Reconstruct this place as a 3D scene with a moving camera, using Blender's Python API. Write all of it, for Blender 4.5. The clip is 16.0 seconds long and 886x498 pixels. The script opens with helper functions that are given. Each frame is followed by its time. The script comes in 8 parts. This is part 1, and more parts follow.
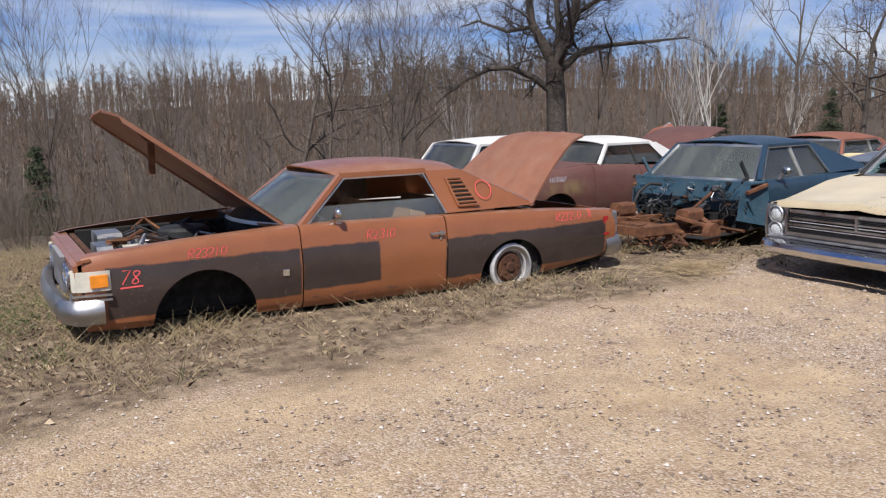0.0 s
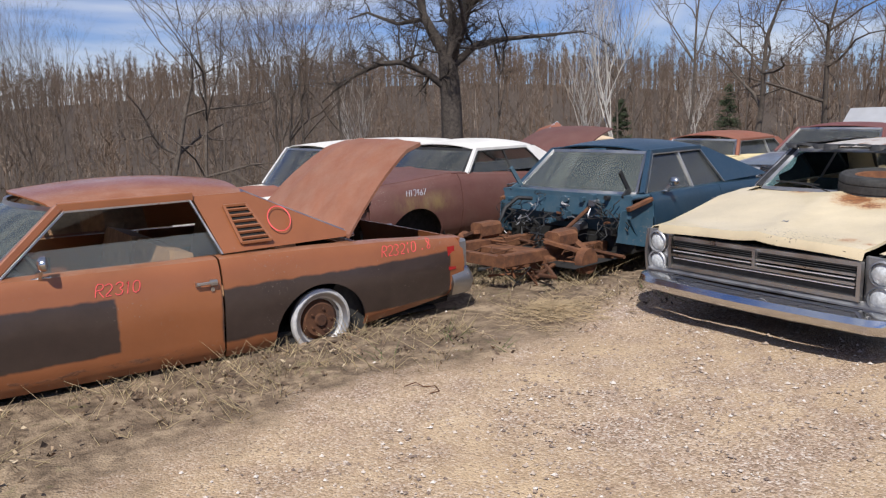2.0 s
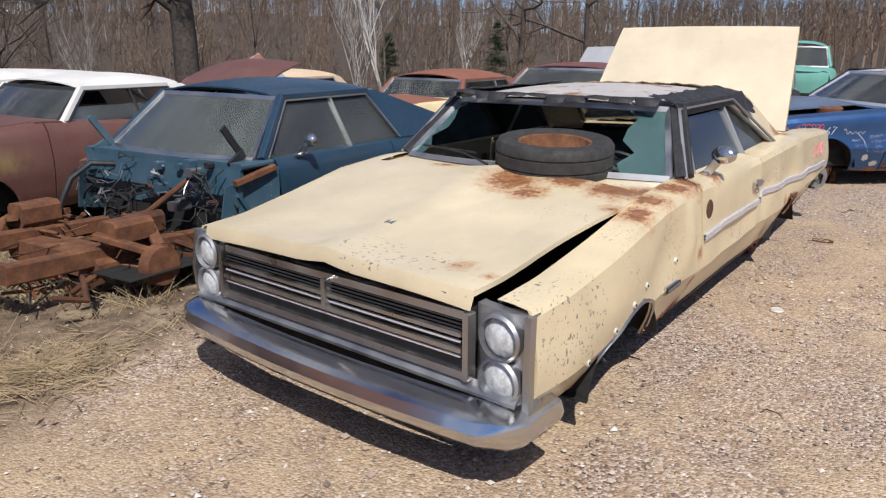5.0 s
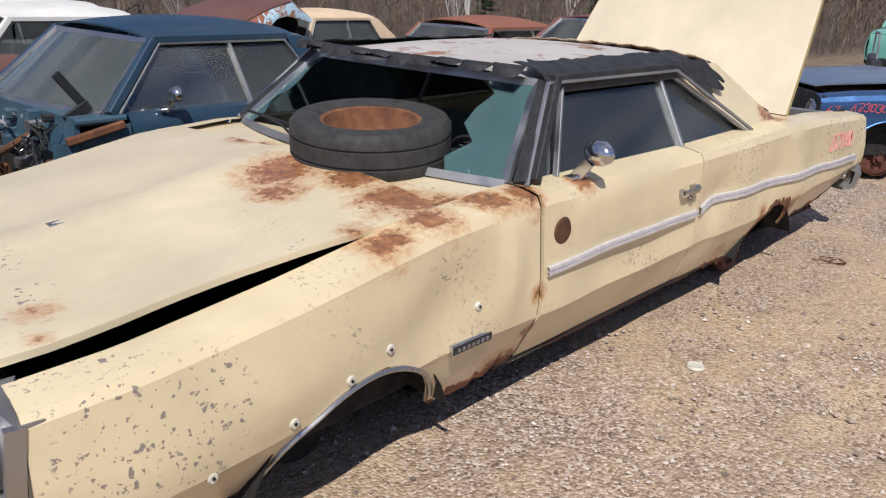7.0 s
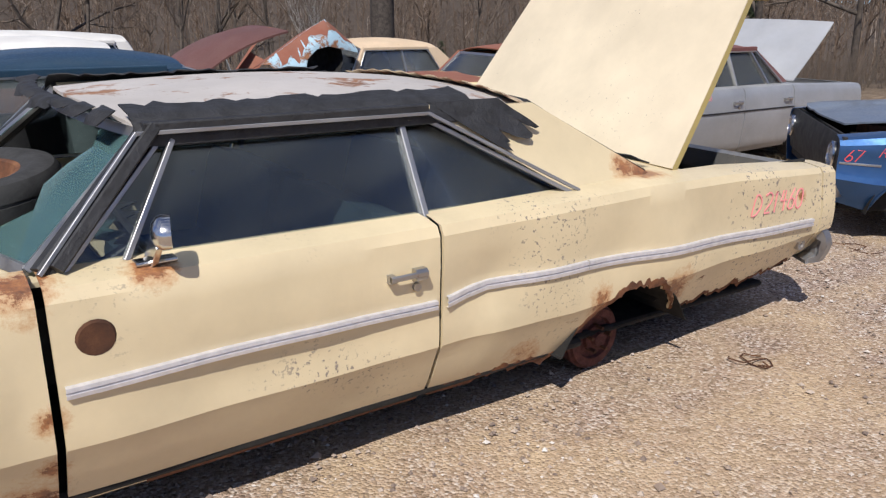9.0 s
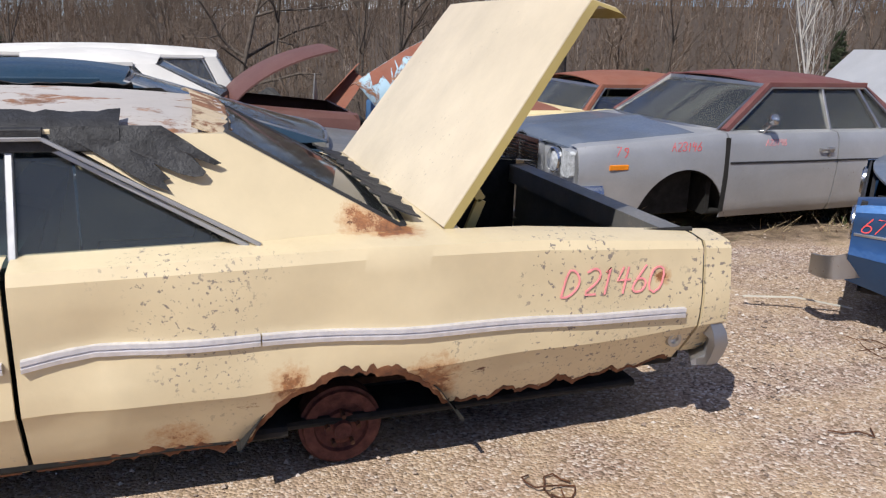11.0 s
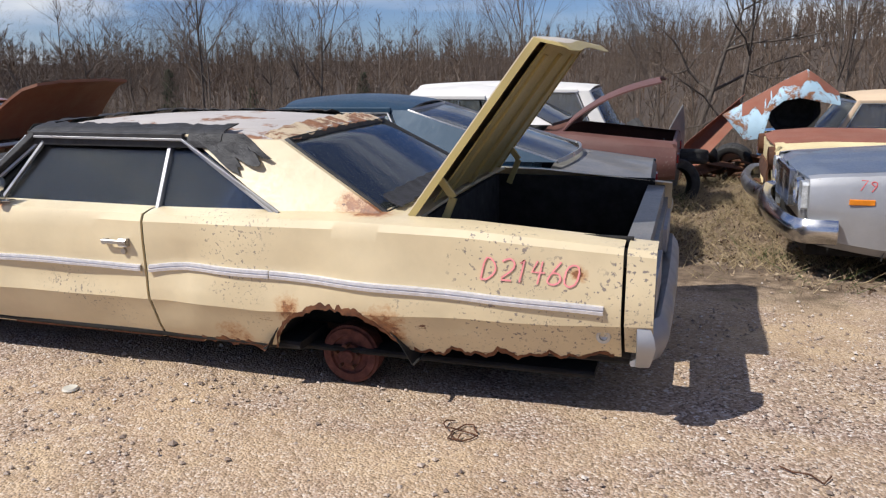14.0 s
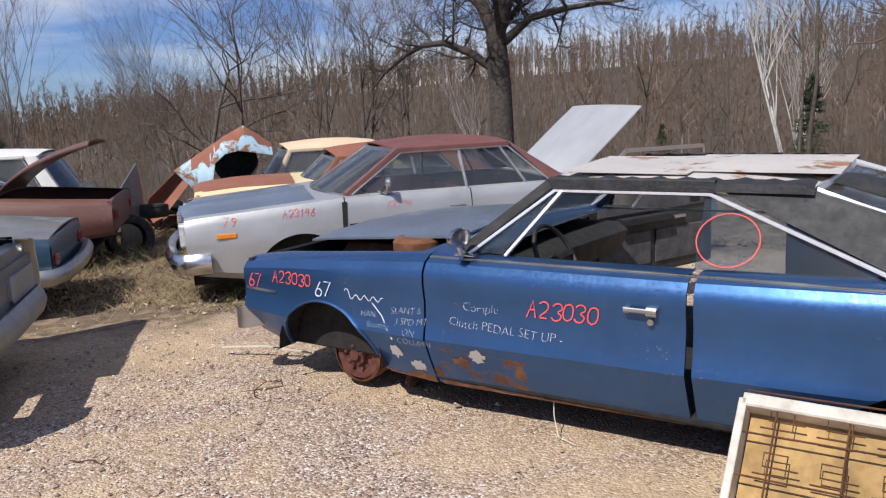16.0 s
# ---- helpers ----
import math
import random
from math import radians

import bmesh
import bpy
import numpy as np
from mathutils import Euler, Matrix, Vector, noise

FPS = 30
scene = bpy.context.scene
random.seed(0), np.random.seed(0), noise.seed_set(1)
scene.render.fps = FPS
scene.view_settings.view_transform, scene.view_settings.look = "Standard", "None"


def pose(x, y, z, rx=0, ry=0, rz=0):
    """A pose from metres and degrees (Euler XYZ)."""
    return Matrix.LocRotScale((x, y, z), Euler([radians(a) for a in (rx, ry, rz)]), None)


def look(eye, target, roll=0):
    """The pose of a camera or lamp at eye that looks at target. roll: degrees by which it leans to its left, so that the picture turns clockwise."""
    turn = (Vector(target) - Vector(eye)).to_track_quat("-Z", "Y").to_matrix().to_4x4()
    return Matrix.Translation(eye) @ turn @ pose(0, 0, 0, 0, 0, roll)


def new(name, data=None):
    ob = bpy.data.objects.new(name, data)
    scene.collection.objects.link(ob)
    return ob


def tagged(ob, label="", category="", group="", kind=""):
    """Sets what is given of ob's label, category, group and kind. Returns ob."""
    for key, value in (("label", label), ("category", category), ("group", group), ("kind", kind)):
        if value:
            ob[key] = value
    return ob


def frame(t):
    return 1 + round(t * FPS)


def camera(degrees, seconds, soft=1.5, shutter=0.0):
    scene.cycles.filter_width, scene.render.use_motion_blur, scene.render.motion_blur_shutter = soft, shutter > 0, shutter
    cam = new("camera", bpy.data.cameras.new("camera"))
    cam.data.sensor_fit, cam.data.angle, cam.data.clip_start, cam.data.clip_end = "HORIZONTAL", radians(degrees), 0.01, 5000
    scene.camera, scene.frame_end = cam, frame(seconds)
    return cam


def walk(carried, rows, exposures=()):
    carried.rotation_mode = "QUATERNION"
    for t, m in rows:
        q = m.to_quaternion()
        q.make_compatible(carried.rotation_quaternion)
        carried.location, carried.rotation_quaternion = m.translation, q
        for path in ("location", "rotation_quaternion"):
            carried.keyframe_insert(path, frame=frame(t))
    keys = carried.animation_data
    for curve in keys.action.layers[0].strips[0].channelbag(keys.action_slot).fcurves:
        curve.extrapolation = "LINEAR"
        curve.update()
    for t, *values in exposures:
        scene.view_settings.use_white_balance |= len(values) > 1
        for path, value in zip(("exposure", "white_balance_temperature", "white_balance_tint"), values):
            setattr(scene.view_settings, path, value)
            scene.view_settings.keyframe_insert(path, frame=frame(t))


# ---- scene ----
cam = camera(58.5, 16.0, soft=1.25)
METRES, EYE, TILT, LEAN, TURN = 14.6, 1.604, 0.0, 0.0, -34.5
ROWS = [
    (0.0, 0.0, 0.0, 0.0, -0.22, -9.62, 1.29),
    (0.5, 0.013, 0.0332, 0.0013, -1.91, -9.3, 1.06),
    (1.0, 0.0312, 0.0647, 0.0023, -3.58, -9.16, 1.06),
    (1.5, 0.0478, 0.097, 0.0017, -4.93, -9.49, 1.27),
    (2.0, 0.0655, 0.1244, 0.0024, -6.39, -10.05, 1.58),
    (2.5, 0.0847, 0.1508, 0.0029, -7.21, -11.13, 1.74),
    (3.0, 0.1042, 0.1768, 0.0018, -8.49, -11.84, 1.31),
    (3.5, 0.1289, 0.2006, 0.0009, -11.45, -12.02, 0.71),
    (4.0, 0.1555, 0.2234, -0.001, -15.07, -12.66, 0.42),
    (4.5, 0.1807, 0.2498, -0.0026, -18.36, -13.63, 0.09),
    (5.0, 0.2065, 0.2679, -0.0041, -20.9, -14.79, -0.14),
    (7.5, 0.3523, 0.3207, -0.0047, -7.46, -19.69, -2.44),
    (8.0, 0.3853, 0.3288, -0.0055, -2.68, -18.94, -2.01),
    (8.5, 0.4163, 0.342, -0.005, -1.16, -17.91, -1.38),
    (9.0, 0.4481, 0.3568, -0.0038, -0.26, -17.08, -0.83),
    (9.5, 0.4793, 0.3679, -0.0029, 2.57, -16.7, -0.89),
    (10.0, 0.5085, 0.3812, -0.0033, 6.82, -16.67, -1.23),
    (12.5, 0.6378, 0.4536, -0.004, 33.14, -14.68, -1.16),
    (13.0, 0.6629, 0.4486, -0.0026, 41.64, -14.63, -0.2),
    (13.5, 0.6875, 0.4472, -0.0014, 49.99, -14.16, 0.35),
    (14.0, 0.7147, 0.4497, -0.0017, 52.04, -13.7, 0.82),
    (14.5, 0.7413, 0.4493, -0.0018, 44.36, -12.69, 1.22),
    (15.0, 0.7668, 0.4542, 0.0012, 33.83, -10.72, 1.6),
    (15.5, 0.7933, 0.4613, 0.0002, 25.31, -9.82, 2.14),
    (16.0, 0.8177, 0.4557, -0.0001, 19.95, -10.8, 2.75),
]
walk(cam, [(t, pose(0, 0, EYE, TILT, LEAN, TURN) @ pose(METRES * x, METRES * y, METRES * z, 90 + pitch, roll, yaw)) for t, x, y, z, yaw, pitch, roll in ROWS], exposures=[(0.0, -0.04), (4.0, -0.08), (7.5, -0.2), (10.0, -0.1), (13.0, -0.08), (16.0, 0.04)])

# ---- world, sun, exposure ----
SUN_TO = Vector((-0.61, -0.54, 1.0)).normalized()
ELEV = math.asin(SUN_TO.z)
AZIM = math.atan2(SUN_TO.x, SUN_TO.y)


def make_world():
    w = bpy.data.worlds.new("sky")
    scene.world = w
    w.use_nodes = True
    nt = w.node_tree
    nt.nodes.clear()
    out = nt.nodes.new("ShaderNodeOutputWorld")
    bg = nt.nodes.new("ShaderNodeBackground")
    sky = nt.nodes.new("ShaderNodeTexSky")
    sky.sky_type = 'NISHITA'
    sky.sun_disc = False
    sky.sun_elevation = ELEV
    sky.sun_rotation = AZIM
    sky.air_density = 1.0
    sky.dust_density = 0.1
    sky.ozone_density = 1.5
    tc = nt.nodes.new("ShaderNodeTexCoord")
    mp = nt.nodes.new("ShaderNodeMapping")
    mp.inputs["Scale"].default_value = (1.0, 1.6, 7.0)
    mp.inputs["Rotation"].default_value = (0.1, 0.15, 0.6)
    nz = nt.nodes.new("ShaderNodeTexNoise")
    nz.inputs["Scale"].default_value = 1.7
    nz.inputs["Detail"].default_value = 7
    nz.inputs["Distortion"].default_value = 0.6
    rp = nt.nodes.new("ShaderNodeValToRGB")
    rp.color_ramp.elements[0].position, rp.color_ramp.elements[1].position = 0.43, 0.66
    rp.color_ramp.elements[0].color = (0, 0, 0, 1)
    rp.color_ramp.elements[1].color = (0.8, 0.8, 0.8, 1)
    mx = nt.nodes.new("ShaderNodeMix")
    mx.data_type = 'RGBA'
    mx.inputs[7].default_value = (16.0, 16.6, 17.6, 1)
    lk = nt.links.new
    lk(tc.outputs["Generated"], mp.inputs[0])
    lk(mp.outputs[0], nz.inputs["Vector"])
    lk(nz.outputs[0], rp.inputs[0])
    sx = nt.nodes.new("ShaderNodeSeparateXYZ")
    lk(tc.outputs["Generated"], sx.inputs[0])
    hz = nt.nodes.new("ShaderNodeMapRange")
    hz.inputs[1].default_value, hz.inputs[2].default_value, hz.inputs[3].default_value, hz.inputs[4].default_value = 0.02, 0.22, 0.12, 0.0
    lk(sx.outputs[2], hz.inputs[0])
    ad = nt.nodes.new("ShaderNodeMath")
    ad.operation, ad.use_clamp = 'ADD', True
    lk(rp.outputs[0], ad.inputs[0])
    lk(hz.outputs[0], ad.inputs[1])
    lk(ad.outputs[0], mx.inputs[0])
    tint = nt.nodes.new("ShaderNodeMix")
    tint.data_type, tint.blend_type = 'RGBA', 'MULTIPLY'
    tint.inputs[0].default_value = 1.0
    tint.inputs[7].default_value = (0.60, 0.95, 1.80, 1)
    lk(sky.outputs[0], tint.inputs[6])
    lk(tint.outputs[2], mx.inputs[6])
    lk(mx.outputs[2], bg.inputs[0])
    bg.inputs[1].default_value = 0.050
    lk(bg.outputs[0], out.inputs[0])


make_world()
sun = new("sun", bpy.data.lights.new("sun", 'SUN'))
sun.data.energy = 5.35
sun.data.angle = radians(0.53)
sun.data.color = (1.0, 0.965, 0.92)
sun.matrix_world = look((0, 0, 40), Vector((0, 0, 40)) - SUN_TO)


# ---- materials ----
class Nodes:
    """A small builder for node materials in object space."""

    def __init__(self, name):
        self.mat = bpy.data.materials.new(name)
        self.mat.use_nodes = True
        self.nt = self.mat.node_tree
        self.b = self.nt.nodes["Principled BSDF"]
        self.tc = self.nt.nodes.new("ShaderNodeTexCoord")
        self.co = self.tc.outputs["Object"]

    def node(self, kind, operation="", clamp=False):
        n = self.nt.nodes.new(kind)
        if operation:
            n.operation = operation
        if clamp:
            n.use_clamp = True
        return n

    def link(self, a, b):
        self.nt.links.new(a, b)

    def noise(self, scale, detail=5, rough=0.55, stretch=None, distort=0.0):
        n = self.node("ShaderNodeTexNoise")
        n.inputs["Scale"].default_value = scale
        n.inputs["Detail"].default_value = detail
        n.inputs["Roughness"].default_value = rough
        n.inputs["Distortion"].default_value = distort
        src = self.co
        if stretch:
            m = self.node("ShaderNodeMapping")
            m.inputs["Scale"].default_value = stretch
            self.link(src, m.inputs[0])
            src = m.outputs[0]
        self.link(src, n.inputs["Vector"])
        return n.outputs[0]

    def ramp(self, fac, stops):
        r = self.node("ShaderNodeValToRGB")
        els = r.color_ramp.elements
        while len(els) < len(stops):
            els.new(0.5)
        for e, (p, c) in zip(els, stops):
            e.position = p
            e.color = (c, c, c, 1) if isinstance(c, (int, float)) else (*c, 1)
        self.link(fac, r.inputs[0])
        return r.outputs[0]

    def math(self, op, a, b=None, c=None):
        m = self.node("ShaderNodeMath", operation=op)
        for i, v in enumerate((a, b, c)):
            if v is None:
                continue
            if isinstance(v, (int, float)):
                m.inputs[i].default_value = v
            else:
                self.link(v, m.inputs[i])
        return m.outputs[0]

    def mix(self, fac, a, b):
        m = self.node("ShaderNodeMix")
        m.data_type = 'RGBA'
        for i, v in ((0, fac), (6, a), (7, b)):
            if isinstance(v, (int, float)):
                m.inputs[i].default_value = v
            elif isinstance(v, tuple):
                m.inputs[i].default_value = (*v, 1)
            else:
                self.link(v, m.inputs[i])
        return m.outputs[2]

    def xyz(self):
        s = self.node("ShaderNodeSeparateXYZ")
        self.link(self.co, s.inputs[0])
        return s.outputs

    def box(self, x0, x1, z0, z1, k=60.0, wob=None):
        """A mask that is one inside a rectangle of the side view."""
        x, _, z = self.xyz()
        if wob is not None:
            x, z = self.math('ADD', x, wob), self.math('ADD', z, wob)
        out = None
        for v in (self.math('SUBTRACT', x, x0), self.math('SUBTRACT', x1, x), self.math('SUBTRACT', z, z0), self.math('SUBTRACT', z1, z)):
            s = self.node("ShaderNodeMath", operation='MULTIPLY', clamp=True)
            self.link(v, s.inputs[0])
            s.inputs[1].default_value = k
            out = s.outputs[0] if out is None else self.math('MULTIPLY', out, s.outputs[0])
        return out

    def ball(self, x, y, z, r):
        """One at a point, falling to nothing at the distance r."""
        d = self.node("ShaderNodeVectorMath", operation='DISTANCE')
        self.link(self.co, d.inputs[0])
        d.inputs[1].default_value = (x, y, z)
        return self.math('MAXIMUM', self.math('SUBTRACT', 1.0, self.math('DIVIDE', d.outputs["Value"], r)), 0.0)

    def bump(self, height, strength=0.3, dist=0.01):
        n = self.node("ShaderNodeBump")
        n.inputs["Strength"].default_value = strength
        n.inputs["Distance"].default_value = dist
        self.link(height, n.inputs["Height"])
        self.link(n.outputs[0], self.b.inputs["Normal"])

    def put(self, **kw):
        names = dict(color="Base Color", rough="Roughness", metal="Metallic", trans="Transmission Weight", coat="Coat Weight", alpha="Alpha", ior="IOR", spec="Specular IOR Level")
        for k, v in kw.items():
            s = self.b.inputs[names[k]]
            if isinstance(v, tuple):
                s.default_value = (*v, 1)
            elif isinstance(v, (int, float)):
                s.default_value = v
            else:
                self.link(v, s)
        return self.mat


RUST_A, RUST_B, RUST_C = (0.055, 0.026, 0.018), (0.19, 0.075, 0.034), (0.36, 0.16, 0.07)


def rust_colour(m, scale=9.0):
    return m.ramp(m.noise(scale, 8, 0.7), [(0.25, RUST_A), (0.5, RUST_B), (0.72, RUST_C)])


def plain(name, color, rough=0.5, metal=0.0, vary=0.25, scale=14.0, bump=0.0, coat=0.0):
    m = Nodes(name)
    n = m.noise(scale, 6, 0.6)
    lo, hi = tuple(c * (1 - vary) for c in color), tuple(min(1, c * (1 + vary)) for c in color)
    m.put(color=m.ramp(n, [(0.3, lo), (0.7, hi)]), rough=m.ramp(n, [(0.3, min(1, rough * 1.15)), (0.75, rough * 0.85)]), metal=metal, coat=coat)
    if bump:
        m.bump(m.noise(scale * 4, 5, 0.6), bump, 0.01)
    return m.mat


def paint(name, color, rust=0.5, chips=0.6, rough=0.45, coat=0.15, dust=0.25, second=None, boxes=(), metal=0.0, tops=None, patches=(), under=(0.23, 0.19, 0.16), hard=60.0, spots=(), chipped=()):
    """Old car paint: faded, dusty, chipped, and rusted where rust (0 to 1) lets it. boxes: (x0, x1, z0, z1) painted in the second colour;
    patches: the same in bare rust; tops: a colour that shows where the surface faces up and the paint has burnt off."""
    m = Nodes(name)
    big, fine = m.noise(2.2, 6, 0.6), m.noise(60, 4, 0.65)
    col = m.ramp(big, [(0.3, tuple(c * 0.86 for c in color)), (0.7, tuple(min(1, c * 1.1) for c in color))])
    wob = m.math('MULTIPLY', m.math('SUBTRACT', m.noise(9, 4), 0.5), 0.035)
    for b in boxes:
        msk = m.box(*b, k=hard, wob=wob)
        msk = msk if hard > 20 else m.math('MULTIPLY', msk, m.ramp(m.noise(5, 8, 0.7, (1, 1, 0.35)), [(0.4, 0.0), (0.62, 1.0)]))
        col = m.mix(msk, col, m.mix(m.ramp(m.noise(6, 7, 0.7), [(0.35, 0.0), (0.75, 1.0)]), second, tuple(c * 1.5 for c in second)))
    rst = rust_colour(m)
    up = m.node("ShaderNodeNewGeometry")
    s = m.node("ShaderNodeSeparateXYZ")
    m.link(up.outputs["Normal"], s.inputs[0])
    if tops:
        f = m.math('MULTIPLY', m.ramp(s.outputs[2], [(0.55, 0.0), (0.9, 1.0)]), m.ramp(m.noise(3.2, 7, 0.7), [(0.38, 0.15), (0.6, 1.0)]))
        col = m.mix(f, col, m.mix(m.noise(16, 6, 0.7), tops, RUST_B))
    chip = m.math('MULTIPLY', m.ramp(fine, [(0.66 - 0.06 * chips, 0.0), (0.69 - 0.06 * chips, 1.0)]), m.ramp(m.noise(1.9, 5), [(0.53, 0.0), (0.64, 1.0)]))
    for q in chipped:
        chip = m.math('MAXIMUM', chip, m.math('MULTIPLY', m.ramp(m.noise(42, 3, 0.6), [(0.60, 0.0), (0.63, 1.0)]), m.ramp(m.math('ADD', m.ball(*q), m.noise(6, 3)), [(0.75, 0.0), (0.95, 1.0)])))
    col = m.mix(chip, col, under)
    if spots:
        near = None
        for q in spots:
            f = m.ball(*q)
            near = f if near is None else m.math('MAXIMUM', near, f)
        f = m.math('ADD', m.math('MULTIPLY', near, 0.36), m.math('ADD', m.math('MULTIPLY', m.noise(7, 5, 0.6), 0.45), m.math('MULTIPLY', m.noise(34, 10, 0.8), 0.55)))
        col = m.mix(m.math('MULTIPLY', m.ramp(f, [(0.57, 0.0), (0.70, 0.9)]), m.ramp(near, [(0.0, 0.0), (0.2, 0.75)])), col, (0.46, 0.215, 0.075))
        core = m.math('MULTIPLY', m.ramp(f, [(0.70, 0.0), (0.735, 1.0)]), m.ramp(near, [(0.0, 0.0), (0.15, 1.0)]))
        col = m.mix(core, col, m.ramp(m.noise(30, 7, 0.75), [(0.3, (0.09, 0.036, 0.018)), (0.52, (0.29, 0.115, 0.042)), (0.72, (0.50, 0.235, 0.085))]))
    rm = m.ramp(m.noise(4.5, 9, 0.72, distort=0.4), [(0.86 - 0.42 * rust, 0.0), (0.93 - 0.42 * rust, 1.0)])
    for b in patches:
        near = m.ramp(m.math('ADD', m.math('MULTIPLY', m.box(*b, k=28.0, wob=wob), 0.27), m.noise(9, 10, 0.78, (0.6, 1.0, 1.6))), [(0.79, 0.0), (0.83, 1.0)])
        rm = m.math('MAXIMUM', rm, near)
    col = m.mix(rm, col, rst)
    d = m.math('MULTIPLY', m.ramp(m.noise(5, 8, 0.7), [(0.35, 0.2), (0.8, 1.0)]), dust)
    col = m.mix(d, col, (0.46, 0.40, 0.32))
    rgh = m.math('ADD', m.math('MULTIPLY', rm, 0.4), m.ramp(fine, [(0.3, rough), (0.8, min(1.0, rough + 0.22))]))
    m.put(color=col, rough=rgh, coat=coat, metal=metal)
    m.bump(m.math('ADD', m.math('MULTIPLY', rm, 0.7), m.math('ADD', m.math('MULTIPLY', fine, 0.12), m.math('MULTIPLY', m.noise(3.0, 3), 2.2))), 0.35, 0.008)
    return m.mat


def rusty(name, scale=8.0, dark=1.0):
    m = Nodes(name)
    c = m.ramp(m.noise(scale, 9, 0.72), [(0.25, tuple(v * dark for v in RUST_A)), (0.5, tuple(v * dark for v in RUST_B)), (0.75, tuple(v * dark for v in RUST_C))])
    m.put(color=c, rough=0.92)
    m.bump(m.noise(60, 7, 0.7), 0.5, 0.006)
    return m.mat


def chrome(name, tint=(0.62, 0.62, 0.62), rough=0.2, pits=0.5):
    m = Nodes(name)
    p = m.ramp(m.noise(34, 8, 0.75), [(0.68 - 0.1 * pits, 0.0), (0.76 - 0.1 * pits, 1.0)])
    m.put(color=m.mix(p, tint, RUST_B), rough=m.math('ADD', m.math('MULTIPLY', p, 0.5), m.ramp(m.noise(5, 6), [(0.3, rough * 0.7), (0.75, rough * 1.9)])), metal=m.math('SUBTRACT', 1.0, m.math('MULTIPLY', p, 0.8)))
    m.bump(m.noise(7, 3), 0.15, 0.01)
    return m.mat


def glass(name, tint=(0.55, 0.66, 0.64), dirt=0.35, dust=(0.42, 0.40, 0.36)):
    m = Nodes(name)
    g = m.node("ShaderNodeBsdfTransparent")
    g.inputs[0].default_value = (*tint, 1)
    gl = m.node("ShaderNodeBsdfGlossy")
    gl.inputs["Roughness"].default_value = 0.06
    fr = m.node("ShaderNodeFresnel")
    fr.inputs[0].default_value = 1.7
    m1 = m.node("ShaderNodeMixShader")
    m.link(fr.outputs[0], m1.inputs[0])
    m.link(g.outputs[0], m1.inputs[1])
    m.link(gl.outputs[0], m1.inputs[2])
    df = m.node("ShaderNodeBsdfDiffuse")
    df.inputs[0].default_value = (*dust, 1)
    m2 = m.node("ShaderNodeMixShader")
    m.link(m.ramp(m.math('ADD', m.math('MULTIPLY', m.noise(2.6, 5), 0.7), m.math('MULTIPLY', m.noise(60, 5, 0.7), 0.3)), [(0.3, dirt * 0.5), (0.7, dirt)]), m2.inputs[0])
    m.link(m1.outputs[0], m2.inputs[1])
    m.link(df.outputs[0], m2.inputs[2])
    out = next(n for n in m.nt.nodes if n.type == 'OUTPUT_MATERIAL')
    m.link(m2.outputs[0], out.inputs[0])
    return m.mat


M = {}
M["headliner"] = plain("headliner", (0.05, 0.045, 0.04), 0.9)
M["black"] = plain("black_trim", (0.018, 0.018, 0.019), 0.6, vary=0.4)
# near-black: the shade inside bays, trunks and arches is put into the colour
M["dark"] = plain("cavity_shade", (0.012, 0.011, 0.010), 0.9, vary=0.4)
M["rubber"] = plain("old_rubber", (0.032, 0.031, 0.030), 0.78, vary=0.35, scale=20, bump=0.2)
M["rust"] = rusty("rust", 9, 0.72)
M["rust_dark"] = rusty("rust_dark", 7, 0.45)
M["drum"] = plain("brake_drum", (0.10, 0.032, 0.024), 0.85, vary=0.5, scale=22, bump=0.4)
M["chrome"] = chrome("chrome", rough=0.16, pits=0.25)
M["chrome_old"] = chrome("old_chrome", (0.46, 0.45, 0.44), 0.32, 0.75)
M["alloy"] = chrome("dull_alloy", (0.40, 0.40, 0.41), 0.42, 0.3)
M["silver_strip"] = plain("bright_strip", (0.72, 0.72, 0.76), 0.32, 0.55, vary=0.12, scale=30)
M["lamp"] = plain("headlamp_lens", (0.50, 0.52, 0.53), 0.12, vary=0.35, scale=40, coat=0.6)
M["amber"] = plain("amber_lens", (0.75, 0.24, 0.02), 0.25, vary=0.2)
M["red_lens"] = plain("red_lens", (0.30, 0.02, 0.02), 0.25, vary=0.3)
M["glass"] = glass("dusty_glass", (0.86, 0.89, 0.88), 0.07, (0.30, 0.31, 0.30))
M["glass_dark"] = glass("tinted_glass", (0.68, 0.73, 0.75), 0.045, (0.24, 0.27, 0.29))
M["glass_hazy"] = glass("hazy_glass", (0.80, 0.84, 0.83), 0.13, (0.27, 0.30, 0.29))
M["pink"] = plain("pink_marker", (0.84, 0.30, 0.31), 0.8, vary=0.15)
M["red_marker"] = plain("red_marker", (0.78, 0.10, 0.10), 0.8, vary=0.15)
M["white_marker"] = plain("white_marker", (0.58, 0.64, 0.72), 0.8, vary=0.1)
M["vinyl"] = plain("torn_vinyl", (0.020, 0.020, 0.022), 0.62, vary=0.5, scale=18, bump=0.5)
M["bare"] = paint("bare_primer", (0.46, 0.43, 0.41), rust=0.72, chips=0.5, rough=0.6, coat=0, dust=0.2)
M["seat_tan"] = plain("tan_seat", (0.30, 0.17, 0.09), 0.8, vary=0.3)
M["seat_black"] = plain("black_seat", (0.025, 0.025, 0.026), 0.75, vary=0.4)
M["seat_teal"] = plain("teal_seat", (0.030, 0.050, 0.052), 0.8, vary=0.3)
